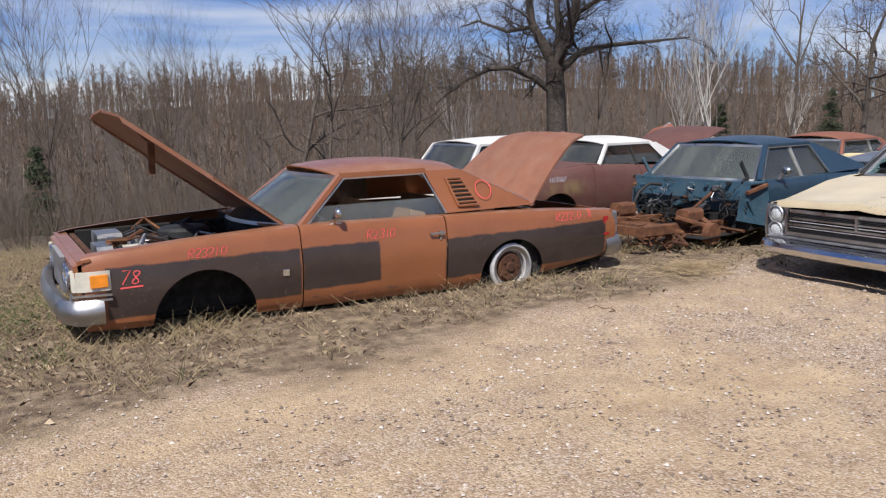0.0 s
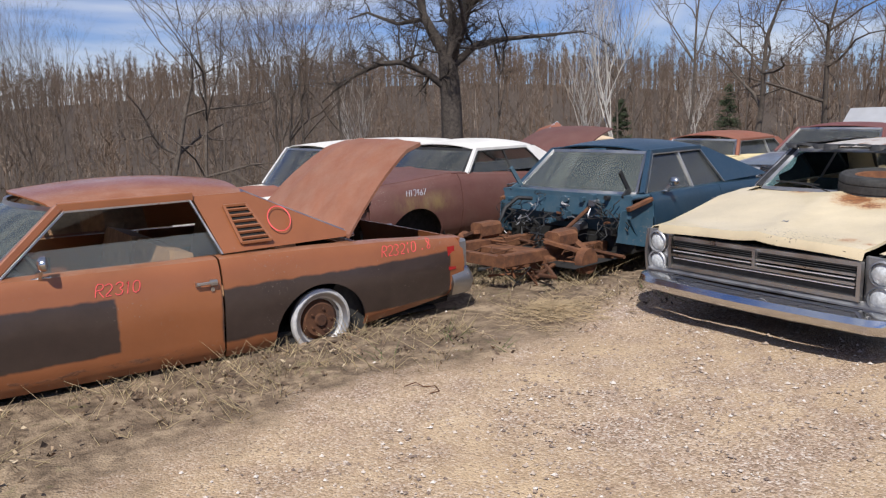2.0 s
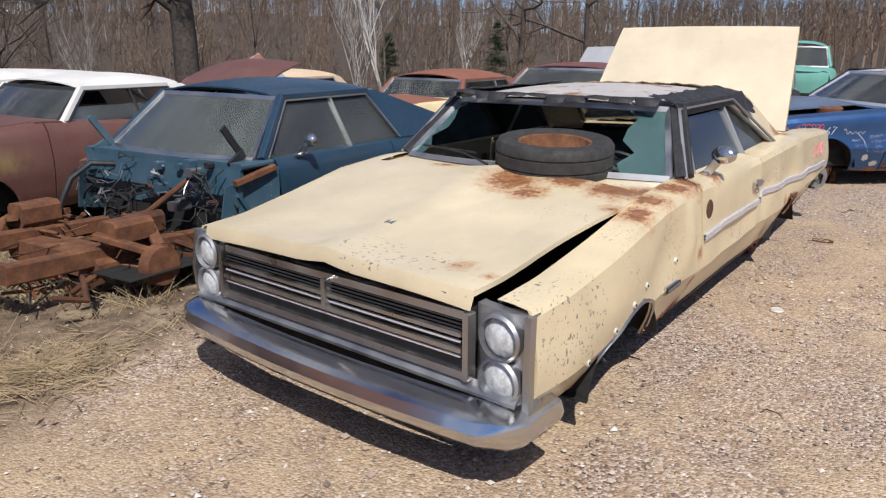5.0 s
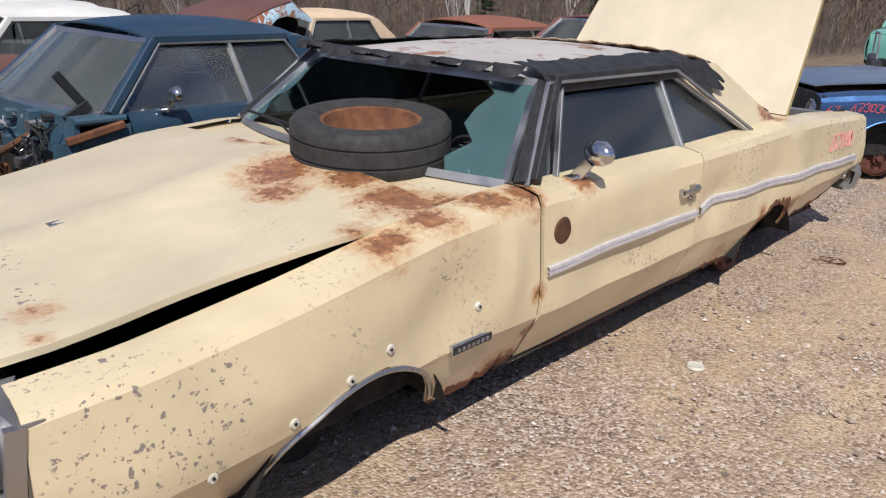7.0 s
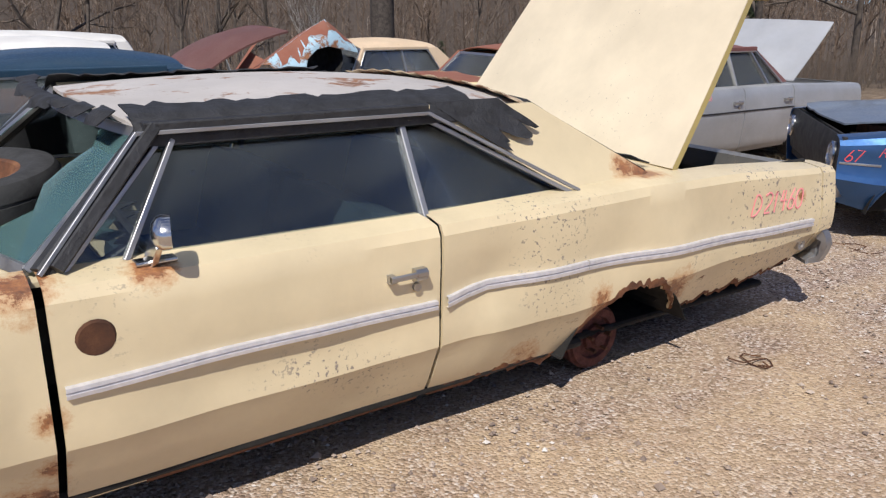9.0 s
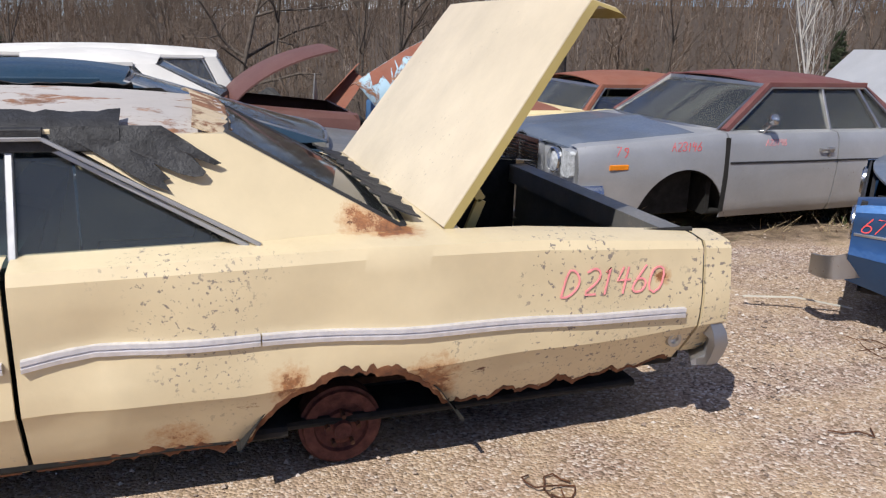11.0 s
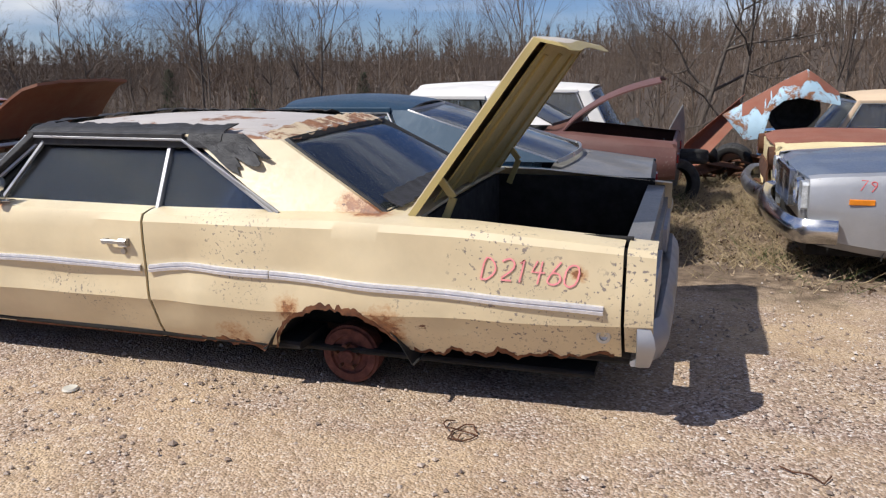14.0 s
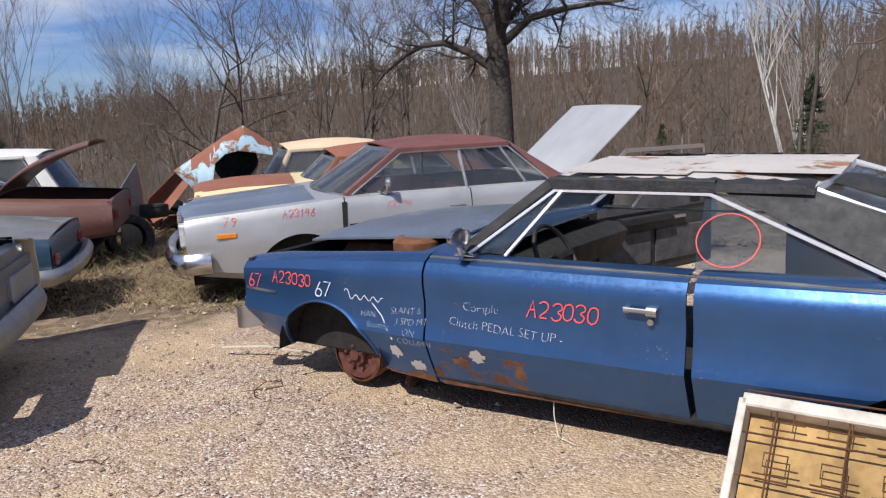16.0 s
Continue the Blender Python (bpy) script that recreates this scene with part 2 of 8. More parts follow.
M["seat_red"] = plain("red_seat", (0.12, 0.022, 0.022), 0.8, vary=0.3)
M["seat_blue"] = plain("blue_seat", (0.04, 0.10, 0.16), 0.8, vary=0.3)
M["plastic_white"] = plain("white_plastic", (0.55, 0.52, 0.44), 0.6, vary=0.15)

M["copper"] = paint("copper_paint", (0.262, 0.090, 0.034), rust=0.26, chips=0.4, rough=0.30, coat=0.35, dust=0.02, second=(0.030, 0.019, 0.016),
                    boxes=[(0.20, 1.70, 0.19, 0.595), (1.70, 2.42, 0.22, 0.59), (3.07, 5.05, 0.15, 0.535)], tops=(0.40, 0.20, 0.13), patches=[(1.75, 2.9, 0.10, 0.20)])
M["copper_lid"] = paint("faded_copper", (0.235, 0.080, 0.038), rust=0.3, chips=0.2, rough=0.55, coat=0.05, dust=0.2)
M["cream"] = paint("cream_paint", (0.660, 0.545, 0.345), rust=0.10, chips=1.1, rough=0.38, coat=0.3, dust=0.06,
                   patches=[(1.58, 1.80, 0.05, 0.30), (2.2, 3.75, 0.05, 0.250), (3.55, 4.45, 0.34, 0.44), (4.6, 5.3, 0.1, 0.32)],
                   spots=[(1.12, -0.90, 0.83, 0.16), (1.32, -0.88, 0.85, 0.17), (1.58, -0.88, 0.87, 0.16), (1.74, -0.90, 0.86, 0.14), (1.70, -0.95, 0.24, 0.17), (1.62, -0.95, 0.18, 0.12),
                          (1.755, -0.98, 0.52, 0.07), (1.75, -0.97, 0.36, 0.07), (2.05, -0.93, 0.865, 0.10), (3.40, -0.95, 0.22, 0.14), (3.15, -0.95, 0.20, 0.08), (2.5, -0.97, 0.24, 0.08), (4.22, -0.97, 0.38, 0.16), (3.75, -0.97, 0.44, 0.10), (4.9, -0.97, 0.27, 0.10), (5.10, -0.97, 0.70, 0.05), (5.2, -0.95, 0.30, 0.10), (4.12, -0.80, 0.88, 0.16), (4.02, -0.78, 0.90, 0.12)],
                   chipped=[(1.32, -0.98, 0.70, 0.10), (4.95, -0.98, 0.42, 0.50), (4.70, -0.97, 0.76, 0.28), (0.35, -0.97, 0.55, 0.35), (5.35, -0.95, 0.6, 0.35)])
M["cream_hood"] = paint("cream_hood_paint", (0.655, 0.55, 0.365), rust=0.10, chips=0.3, rough=0.36, coat=0.3, dust=0.08,
                        spots=[(1.28, -0.20, 0.90, 0.28), (1.40, -0.45, 0.89, 0.24), (1.38, -0.70, 0.88, 0.26), (1.15, -0.35, 0.90, 0.18), (1.5, -0.80, 0.88, 0.22), (0.28, -0.55, 0.78, 0.11), (0.22, -0.70, 0.77, 0.07), (0.10, 0.33, 0.78, 0.06), (1.1, -0.80, 0.88, 0.10), (1.5, 0.3, 0.9, 0.18)],
                        chipped=[(0.20, -0.15, 0.80, 0.28), (0.22, -0.45, 0.8, 0.2), (1.4, -0.7, 0.88, 0.3)])
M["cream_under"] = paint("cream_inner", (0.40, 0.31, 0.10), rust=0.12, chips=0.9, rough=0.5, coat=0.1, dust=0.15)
M["cream_lid"] = paint("cream_lid_paint", (0.66, 0.56, 0.40), rust=0.0, chips=0.05, rough=0.42, coat=0.25, dust=0.08)
M["blue_metal"] = paint("blue_metallic", (0.030, 0.10, 0.255), rust=0.10, chips=0.35, rough=0.28, coat=0.3, dust=0.05, metal=0.7, patches=[(1.35, 1.9, 0.18, 0.42)])
M["silver"] = paint("silver_paint", (0.40, 0.41, 0.43), rust=0.05, chips=0.1, rough=0.42, coat=0.12, dust=0.12, metal=0.5)
M["maroon"] = paint("maroon_top", (0.13, 0.030, 0.030), rust=0.15, chips=0.1, rough=0.6, coat=0, dust=0.15)
M["deep_blue"] = paint("deep_blue_paint", (0.010, 0.045, 0.085), rust=0.1, chips=0.3, rough=0.34, coat=0.15, dust=0.05, metal=0.2)
M["firewall"] = paint("blue_firewall", (0.012, 0.065, 0.11), rust=0.42, chips=0.8, rough=0.5, coat=0.1, dust=0.12)
M["deck_grey"] = paint("worn_grey_deck", (0.10, 0.105, 0.11), rust=0.25, chips=0.8, rough=0.4, coat=0.2, dust=0.3)
M["rust_car"] = paint("rust_bloom_paint", (0.115, 0.042, 0.034), rust=0.42, chips=0.6, rough=0.55, coat=0.05, dust=0.08, second=(0.20, 0.145, 0.05), boxes=[(0.25, 1.35, 0.55, 0.85)], hard=5.0)
M["white_roof"] = paint("white_roof_paint", (0.72, 0.70, 0.66), rust=0.1, chips=0.3, rough=0.5, coat=0.1, dust=0.15)
M["white_car"] = paint("white_car_paint", (0.70, 0.67, 0.60), rust=0.12, chips=0.4, rough=0.5, coat=0.1, dust=0.18)
M["yellow_car"] = paint("yellowed_paint", (0.66, 0.54, 0.30), rust=0.45, chips=0.7, rough=0.55, coat=0.05, dust=0.15)
M["rust_roof"] = paint("rust_red_roof", (0.22, 0.065, 0.035), rust=0.6, chips=0.4, rough=0.75, coat=0, dust=0.15)
M["tan_roof"] = paint("tan_roof_paint", (0.60, 0.45, 0.30), rust=0.5, chips=0.4, rough=0.65, coat=0, dust=0.15)
M["sky_blue"] = paint("light_blue_paint", (0.34, 0.50, 0.60), rust=0.86, chips=0.6, rough=0.6, coat=0, dust=0.12)
M["mid_blue"] = paint("mid_blue_paint", (0.03, 0.13, 0.30), rust=0.25, chips=0.5, rough=0.5, coat=0.1, dust=0.15)
M["teal"] = paint("teal_paint", (0.10, 0.36, 0.30), rust=0.15, chips=0.3, rough=0.5, coat=0.1, dust=0.2)
M["grey_lid"] = paint("grey_lid_paint", (0.40, 0.41, 0.43), rust=0.03, chips=0.1, rough=0.4, coat=0.2, dust=0.15, metal=0.2)
# dusty grey-blue; the loose blue hood's sky reflection is put into this colour
M["hood_grey"] = paint("sky_toned_grey", (0.15, 0.19, 0.25), rust=0.1, chips=0.3, rough=0.3, coat=0.3, dust=0.15, metal=0.4)
M["door_dark"] = plain("door_shell", (0.030, 0.030, 0.032), 0.55, vary=0.5, scale=9, bump=0.2)
M["door_grey"] = plain("door_trim", (0.075, 0.075, 0.078), 0.6, vary=0.4, scale=12, bump=0.2)
M["trim_ring"] = plain("dull_bright_ring", (0.55, 0.54, 0.53), 0.4, 0.3, vary=0.25, scale=16)
M["rust_edge"] = rusty("edge_rust", 16, 0.8)
M["rust_worn"] = paint("rusted_cream", (0.60, 0.48, 0.32), rust=0.86, chips=0.6, rough=0.5, coat=0.05, dust=0.1)


# ---- mesh helpers ----
def link_mesh(name, verts, faces, mat, parent=None, label="", smooth=True, sharp=38.0):
    me = bpy.data.meshes.new(name)
    me.from_pydata([tuple(map(float, v)) for v in verts], [], [tuple(f) for f in faces])
    if smooth:
        me.shade_smooth()
        me.set_sharp_from_angle(angle=radians(sharp))
    me.materials.append(mat)
    me.validate()
    ob = new(name, me)
    if parent is not None:
        ob.parent = parent
    if label:
        ob["label"] = label
    return ob


def part(name, bm, material, parent, label=""):
    me = bpy.data.meshes.new(name)
    bmesh.ops.recalc_face_normals(bm, faces=bm.faces)
    bm.to_mesh(me)
    bm.free()
    me.shade_smooth()
    me.set_sharp_from_angle(angle=radians(35))
    me.materials.append(material)
    ob = new(name, me)
    ob.parent = parent
    if label:
        ob["label"] = label
    return ob


def thing(name, label, category, m, group="", kind=""):
    ob = new(name)
    ob.empty_display_size = 0.2
    ob.matrix_basis = m
    return tagged(ob, label, category, group, kind)


def slab(P, off, keep=None):
    """Vertices and faces of a curved sheet P (n, m, 3) with a back face moved by off."""
    P = np.asarray(P, float)
    n, m = P.shape[:2]
    Q = P + np.asarray(off, float)
    V = np.concatenate([P.reshape(-1, 3), Q.reshape(-1, 3)])
    F, N = [], n * m
    solid = np.ones((n - 1, m - 1), bool) if keep is None else keep

    def on(i, j):
        return 0 <= i < n - 1 and 0 <= j < m - 1 and solid[i, j]
    for i in range(n - 1):
        for j in range(m - 1):
            if not solid[i, j]:
                continue
            a, b, c, d = i * m + j, (i + 1) * m + j, (i + 1) * m + j + 1, i * m + j + 1
            F += [(a, b, c, d), (N + d, N + c, N + b, N + a)]
            if not on(i - 1, j):
                F.append((a, d, N + d, N + a))
            if not on(i + 1, j):
                F.append((b, N + b, N + c, c))
            if not on(i, j - 1):
                F.append((a, N + a, N + b, b))
            if not on(i, j + 1):
                F.append((d, c, N + c, N + d))
    return V, F


def bilinear(a, b, c, d, n=2, m=2, bulge=(0, 0, 0)):
    """A grid from a to b along the first axis, and from a to d along the second."""
    a, b, c, d, g = (np.asarray(v, float) for v in (a, b, c, d, bulge))
    u, v = np.linspace(0, 1, n)[:, None, None], np.linspace(0, 1, m)[None, :, None]
    return a * (1 - u) * (1 - v) + b * u * (1 - v) + c * u * v + d * (1 - u) * v + g * 16 * u * (1 - u) * v * (1 - v)


def sweep(path, section, closed=True, up=(0, 0, 1)):
    """A section of (side, up) pairs carried along a path; side points to the right of the way."""
    path = np.asarray(path, float)
    n, k = len(path), len(section)
    tang = np.gradient(path, axis=0)
    V = []
    for p, t in zip(path, tang):
        t = t / (np.linalg.norm(t) + 1e-9)
        s = np.cross(t, np.asarray(up, float))
        s = s / (np.linalg.norm(s) + 1e-9)
        w = np.cross(s, t)
        V += [p + s * a + w * b for a, b in section]
    F = []
    for i in range(n - 1):
        for j in range(k if closed else k - 1):
            q = (j + 1) % k
            F.append((i * k + j, i * k + q, (i + 1) * k + q, (i + 1) * k + j))
    if closed:
        F += [tuple(range(k))[::-1], tuple((n - 1) * k + j for j in range(k))]
    return V, F


def tube(path, r, sides=6, up=(0.02, 0.03, 1)):
    return sweep(path, [(r * math.cos(2 * math.pi * i / sides), r * math.sin(2 * math.pi * i / sides)) for i in range(sides)], True, up)


def beam(p, q, w, h, up=(0, 0, 1), chamfer=0.25):
    c = chamfer * min(w, h) / 2
    a, b = w / 2, h / 2
    return sweep([p, q], [(-a + c, -b), (a - c, -b), (a, -b + c), (a, b - c), (a - c, b), (-a + c, b), (-a, b - c), (-a, -b + c)], True, up)


def joined(*pieces):
    V, F = [], []
    for v, f in pieces:
        o = len(V)
        V += [tuple(p) for p in v]
        F += [tuple(i + o for i in g) for g in f]
    return V, F


def box(x0, x1, y0, y1, z0, z1, c=0.012):
    """A box with bevelled edges along its length."""
    c = min(c, (y1 - y0) / 3, (z1 - z0) / 3)
    sec = [(y0 + c, z0), (y1 - c, z0), (y1, z0 + c), (y1, z1 - c), (y1 - c, z1), (y0 + c, z1), (y0, z1 - c), (y0, z0 + c)]
    V = [(x, y, z) for x in (x0, x1) for y, z in sec]
    F = [(j, (j + 1) % 8, 8 + (j + 1) % 8, 8 + j) for j in range(8)] + [tuple(range(7, -1, -1)), tuple(range(8, 16))]
    return V, F


def lathe(profile, centre=(0, 0, 0), axis='y', n=28, caps=True):
    """Turns (radius, along) pairs about an axis through centre."""
    V, F, k = [], [], len(profile)
    for i in range(n):
        a = 2 * math.pi * i / n
        c, s = math.cos(a), math.sin(a)
        for r, w in profile:
            p = {'y': (r * c, w, r * s), 'z': (r * c, r * s, w), 'x': (w, r * c, r * s)}[axis]
            V.append(tuple(p[q] + centre[q] for q in range(3)))
    for i in range(n):
        for j in range(k - 1):
            F.append((i * k + j, ((i + 1) % n) * k + j, ((i + 1) % n) * k + j + 1, i * k + j + 1))
    if caps:
        F += [tuple(i * k for i in range(n))[::-1], tuple(i * k + k - 1 for i in range(n))]
    return V, F


def moved(vf, m):
    return [tuple(m @ Vector(v)) for v in vf[0]], vf[1]


def lerp_line(line):
    xs, zs = [p[0] for p in line], [p[1] for p in line]
    return lambda x: np.interp(x, xs, zs)


# ---- cars ----
STROKES = {
    "0": ["20 01 05 26 45 41 20"], "1": ["15 26 20"], "2": ["05 26 45 43 00 40"], "3": ["05 16 36 45 44 23 42 41 30 10 01"], "4": ["16 03 43", "36 30"], "6": ["36 13 01 10 30 41 42 33 13"],
    "7": ["06 46 10"], "8": ["23 05 26 45 23 01 20 41 23"], "9": ["43 24 05 16 36 45 43 20"], "A": ["00 26 40", "13 33"], "D": ["00 06 26 44 42 20 00"], "R": ["00 06 36 45 44 33 03", "13 40"], "H": ["00 06", "40 46", "03 43"]}

SECTION = [(0.075, 0.0), (0.03, 0.10), (0.012, 0.30), (0.0, 0.52), (0.004, 0.64), (0.016, 0.80), (0.032, 0.92), (0.058, 0.985), (0.10, 1.0), (0.155, 1.004)]


class Car:
    """A car body in its own space: x runs from the nose to the tail, y across (the driver's side is negative), z up."""

    def __init__(self, name, label, category, m, L, W, top, bot, arches, mat, nose=0.10, tail=0.08, ragged=(), section=SECTION, dents=0.0, seed=1, knocks=()):
        self.knocks = knocks
        self.ob = thing(name, label, category, m)
        self.L, self.W, self.mat, self.section, self.ragged = L, W, mat, section, ragged
        self.top, self.bot, self.arches, self.nose, self.tail = lerp_line(top), lerp_line(bot), arches, nose, tail
        self.dents, self.seed, self.crease = dents, seed, 28.0
        own = [t for _, t in section]
        self.levels = sorted(own + [(a + b) / 2 for a, b in zip(own, own[1:]) if b - a > 0.07])

    def half(self, x):
        x = np.asarray(x, float)
        f = np.clip((0.9 - x) / 0.9, 0, 1) ** 2 * self.nose
        r = np.clip((x - self.L + 1.1) / 1.1, 0, 1) ** 2 * self.tail
        return self.W / 2 - f - r

    def low(self, x):
        z = float(self.bot(x))
        for xc, zc, r in self.arches:
            if abs(x - xc) < r:
                z = max(z, zc + math.sqrt(r * r - (x - xc) ** 2))
        for x0, x1, amp in self.ragged:
            if x0 < x < x1:
                z += amp * (0.5 + noise.noise((x * 14, self.seed, 0)) + 0.6 * noise.noise((x * 47, 3, self.seed)))
        return z

    def y_at(self, x, z):
        """Distance of the side's skin from the middle plane."""
        zb, zt = float(self.bot(x)), float(self.top(x))
        t = min(1.0, max(0.0, (z - zb) / max(0.05, zt - zb)))
        ts, ins = [p[1] for p in self.section], [p[0] for p in self.section]
        d = self.dents * noise.noise((x * 2.3 + self.seed, z * 3.1, 1.7)) if self.dents else 0
        for cx, cz, rx, rz, depth in self.knocks:
            d -= depth * math.exp(-((x - cx) / rx) ** 2 - ((z - cz) / rz) ** 2)
        return float(self.half(x)) - float(np.interp(t, ts, ins)) + d * math.sin(math.pi * min(1, t))

    def columns(self, x0, x1, step=0.07):
        xs = set(np.linspace(x0, x1, max(2, int((x1 - x0) / step) + 1)))
        for xc, zc, r in self.arches:
            for i in range(19):
                x = xc - r * 0.9995 * math.cos(math.pi * i / 18)
                if x0 < x < x1:
                    xs.add(x)
            for x in (xc - r * 1.001, xc + r * 1.001):
                if x0 < x < x1:
                    xs.add(x)
        for a, b, _ in self.ragged:
            for x in np.arange(max(a, x0), min(b, x1), 0.02):
                xs.add(x)
        return sorted(xs)

    def side(self, name, x0, x1, side, mat=None, label="", slant=0.0, strip=None, lean=0.0):
        """One panel of the side between two gaps. strip: how far the top turns inwards."""
        rows = []
        for x in self.columns(x0, x1):
            zl, zt, zb = self.low(x), float(self.top(x)), float(self.bot(x))
            tl = (zl - zb) / max(0.05, zt - zb)
            ts = [max(t, tl + 0.0006 * k) for k, t in enumerate(self.levels)]
            line = []
            for t in ts:
                z = zb + t * (zt - zb)
                xx = x + slant * (t - 0.5) * (1 if x in (x0, x1) else 0)
                y = self.y_at(x, z) if t < 1.002 else float(self.half(x)) - (strip or self.section[-1][0])
                line.append((xx, side * (y + lean * (x - x0)), z))
            rows.append(line)
        V, F = slab(rows, (0, -side * 0.014, 0))
        return link_mesh(name, V, F, mat or self.mat, self.ob, label, sharp=self.crease)

    def top_sheet(self, x0, x1, inset=0.17, crown=0.03, lift=0.0, ridge=0.0, n=14, m=15, zline=None, front_bow=0.0, lip=0.0, rear_bow=0.0):
        """The points of a hood or a deck."""
        P = np.zeros((n, m, 3))
        for i, u in enumerate(np.linspace(0, 1, n)):
            for j, v in enumerate(np.linspace(-1, 1, m)):
                x = x0 + (x1 - x0) * u - front_bow * (1 - v * v) * (1 - u) + rear_bow * (1 - v * v) * u
                h = float(self.half(x)) - inset
                z = float((zline or self.top)(x)) + lift + crown * (1 - v * v) + ridge * max(0, 1 - abs(v) * 6)
                if lip and i == 0:
                    z -= lip
                P[i, j] = (x, v * h, z)
        return P

    def sheet(self, name, P, mat=None, label="", parent=None, thick=0.014):
        V, F = slab(P, (0, 0, -thick))
        return link_mesh(name, V, F, mat or self.mat, parent or self.ob, label, sharp=30)

    def turned(self, P, hinge_x, hinge_z, degrees):
        """Turns a sheet about a line across the car; a positive angle lifts its tail end."""
        a = radians(degrees)
        Q = np.array(P, float)
        x, z = Q[..., 0] - hinge_x, Q[..., 2] - hinge_z
        Q[..., 0], Q[..., 2] = hinge_x + x * math.cos(a) - z * math.sin(a), hinge_z + x * math.sin(a) + z * math.cos(a)
        return Q

    def greenhouse(self, xa0, xa1, xc1, xc0, zr, zb, wb, wr, xw1, xw0, roof_mat, posts=(), glass_mat=None, side_glass=True, ws_glass=True, trim=None, sail_mat=None,
                   crown=0.055, ws_bow=0.16, bg_bow=0.10, post_w=0.035, vent=0.0, glass_drop=0.0, skip_roof=False, back_glass=True, rail=0.035, far_glass=True, rear_mat=None, front_drop=0.02, pillar=None, ws_mat=None):
        """Roof, pillars and glass. xa0/xa1: windscreen foot and head; xc0/xc1: back window foot and head; xw0/xw1: the side window's rear end at belt and roof."""
        g = glass_mat or M["glass"]
        f = trim or M["chrome_old"]
        nx, ny = 16, 13
        P = np.zeros((nx, ny, 3))
        for i, u in enumerate(np.linspace(0, 1, nx)):
            for j, v in enumerate(np.linspace(-1, 1, ny)):
                bow = 1 - v * v
                x = (xa1 - 0.55 * ws_bow * bow) * (1 - u) + (xc1 + 0.5 * bg_bow * bow) * u
                z = zr + crown * (1 - abs(v) ** 2.6) * (0.55 + 0.45 * math.sin(math.pi * (0.12 + 0.76 * u))) - front_drop * (1 - u) ** 4 - 0.035 * u ** 4
                if abs(v) == 1:
                    z -= 0.022
                P[i, j] = (x, v * wr, z)
        if not skip_roof:
            V, F = slab(P, (0, 0, -0.012))
            link_mesh("roof", V, F, roof_mat, self.ob, sharp=50)
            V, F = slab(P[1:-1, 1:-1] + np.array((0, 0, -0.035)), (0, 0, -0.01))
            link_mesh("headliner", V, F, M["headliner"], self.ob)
        for s in (-1, 1):
            A0, A1 = (xa0, s * wb, zb), (xa1, s * wr, zr - 0.02)
            W1, W0 = (xw1, s * wr, zr - 0.02), (xw0, s * wb, zb)
            C1, C0 = (xc1, s * (wr - 0.01), zr - 0.02), (xc0, s * (wb - 0.05), zb)
            V, F = joined(beam(A0, A1, 0.05, 0.055, (0, s, 0)))
            link_mesh("windscreen_pillar", V, F, sail_mat if sail_mat and pillar is None else (pillar or roof_mat), self.ob)
            V, F = beam(A1, W1, 0.045, rail + 0.01, (0, 0, 1))
            link_mesh("roof_rail", V, F, sail_mat or roof_mat, self.ob)
            off = 0.012 * s
            path = [(A0[0] + 0.05, s * wb + off, zb), (A1[0] + 0.03, A1[1] + off, zr - 0.045), (W1[0] - 0.02, W1[1] + off, zr - 0.045), (W0[0] - 0.015, s * wb + off, zb)]
            V, F = joined(*[beam(a, b, 0.014, 0.022, (0, s, 0)) for a, b in zip(path, path[1:])])
            link_mesh("window_trim", V, F, f, self.ob)
            grid = bilinear(W0, C0, C1, W1, 7, 7)
            V, F = slab(grid, (0, -s * 0.03, 0))
            link_mesh("roof_quarter", V, F, sail_mat or roof_mat, self.ob, sharp=60)
            for xp0, xp1 in posts:
                V, F = beam((xp0, s * (wb - 0.006), zb - 0.02), (xp1, s * (wr - 0.006), zr - 0.04), 0.022, post_w, (0, s, 0))
                link_mesh("window_post", V, F, f, self.ob)
            if vent:
                V, F = beam((xa0 + vent, s * (wb - 0.004), zb), (xa0 + vent + (xa1 - xa0) * 0.62 - 0.02, s * (wb + (wr - wb) * 0.86), zb + (zr - zb) * 0.86), 0.016, 0.022, (0, s, 0))
                link_mesh("vent_post", V, F, f, self.ob)
            if side_glass and (s < 0 or far_glass):
                cuts = [0] + sorted((p[0] - xa0) / (xw0 - xa0) for p in posts) + [1]
                lo, hi = np.array([A0, W0]), np.array([A1, W1])
                tp = [0] + sorted((p[1] - xa1) / (xw1 - xa1) for p in posts) + [1]
                for (a, b), (c, d) in zip(zip(cuts, cuts[1:]), zip(tp, tp[1:])):
                    k = 1 - (glass_drop if s < 0 else 0)
                    q = [lo[0] + (lo[1] - lo[0]) * a, lo[0] + (lo[1] - lo[0]) * b, hi[0] + (hi[1] - hi[0]) * d, hi[0] + (hi[1] - hi[0]) * c]
                    q[2], q[3] = q[1] + (q[2] - q[1]) * k, q[0] + (q[3] - q[0]) * k
                    V, F = slab(bilinear(*q, 3, 3), (0, -s * 0.005, 0))
                    link_mesh("side_window", np.array(V) - np.array((0, s * 0.02, 0)), F, g, self.ob).visible_shadow = False
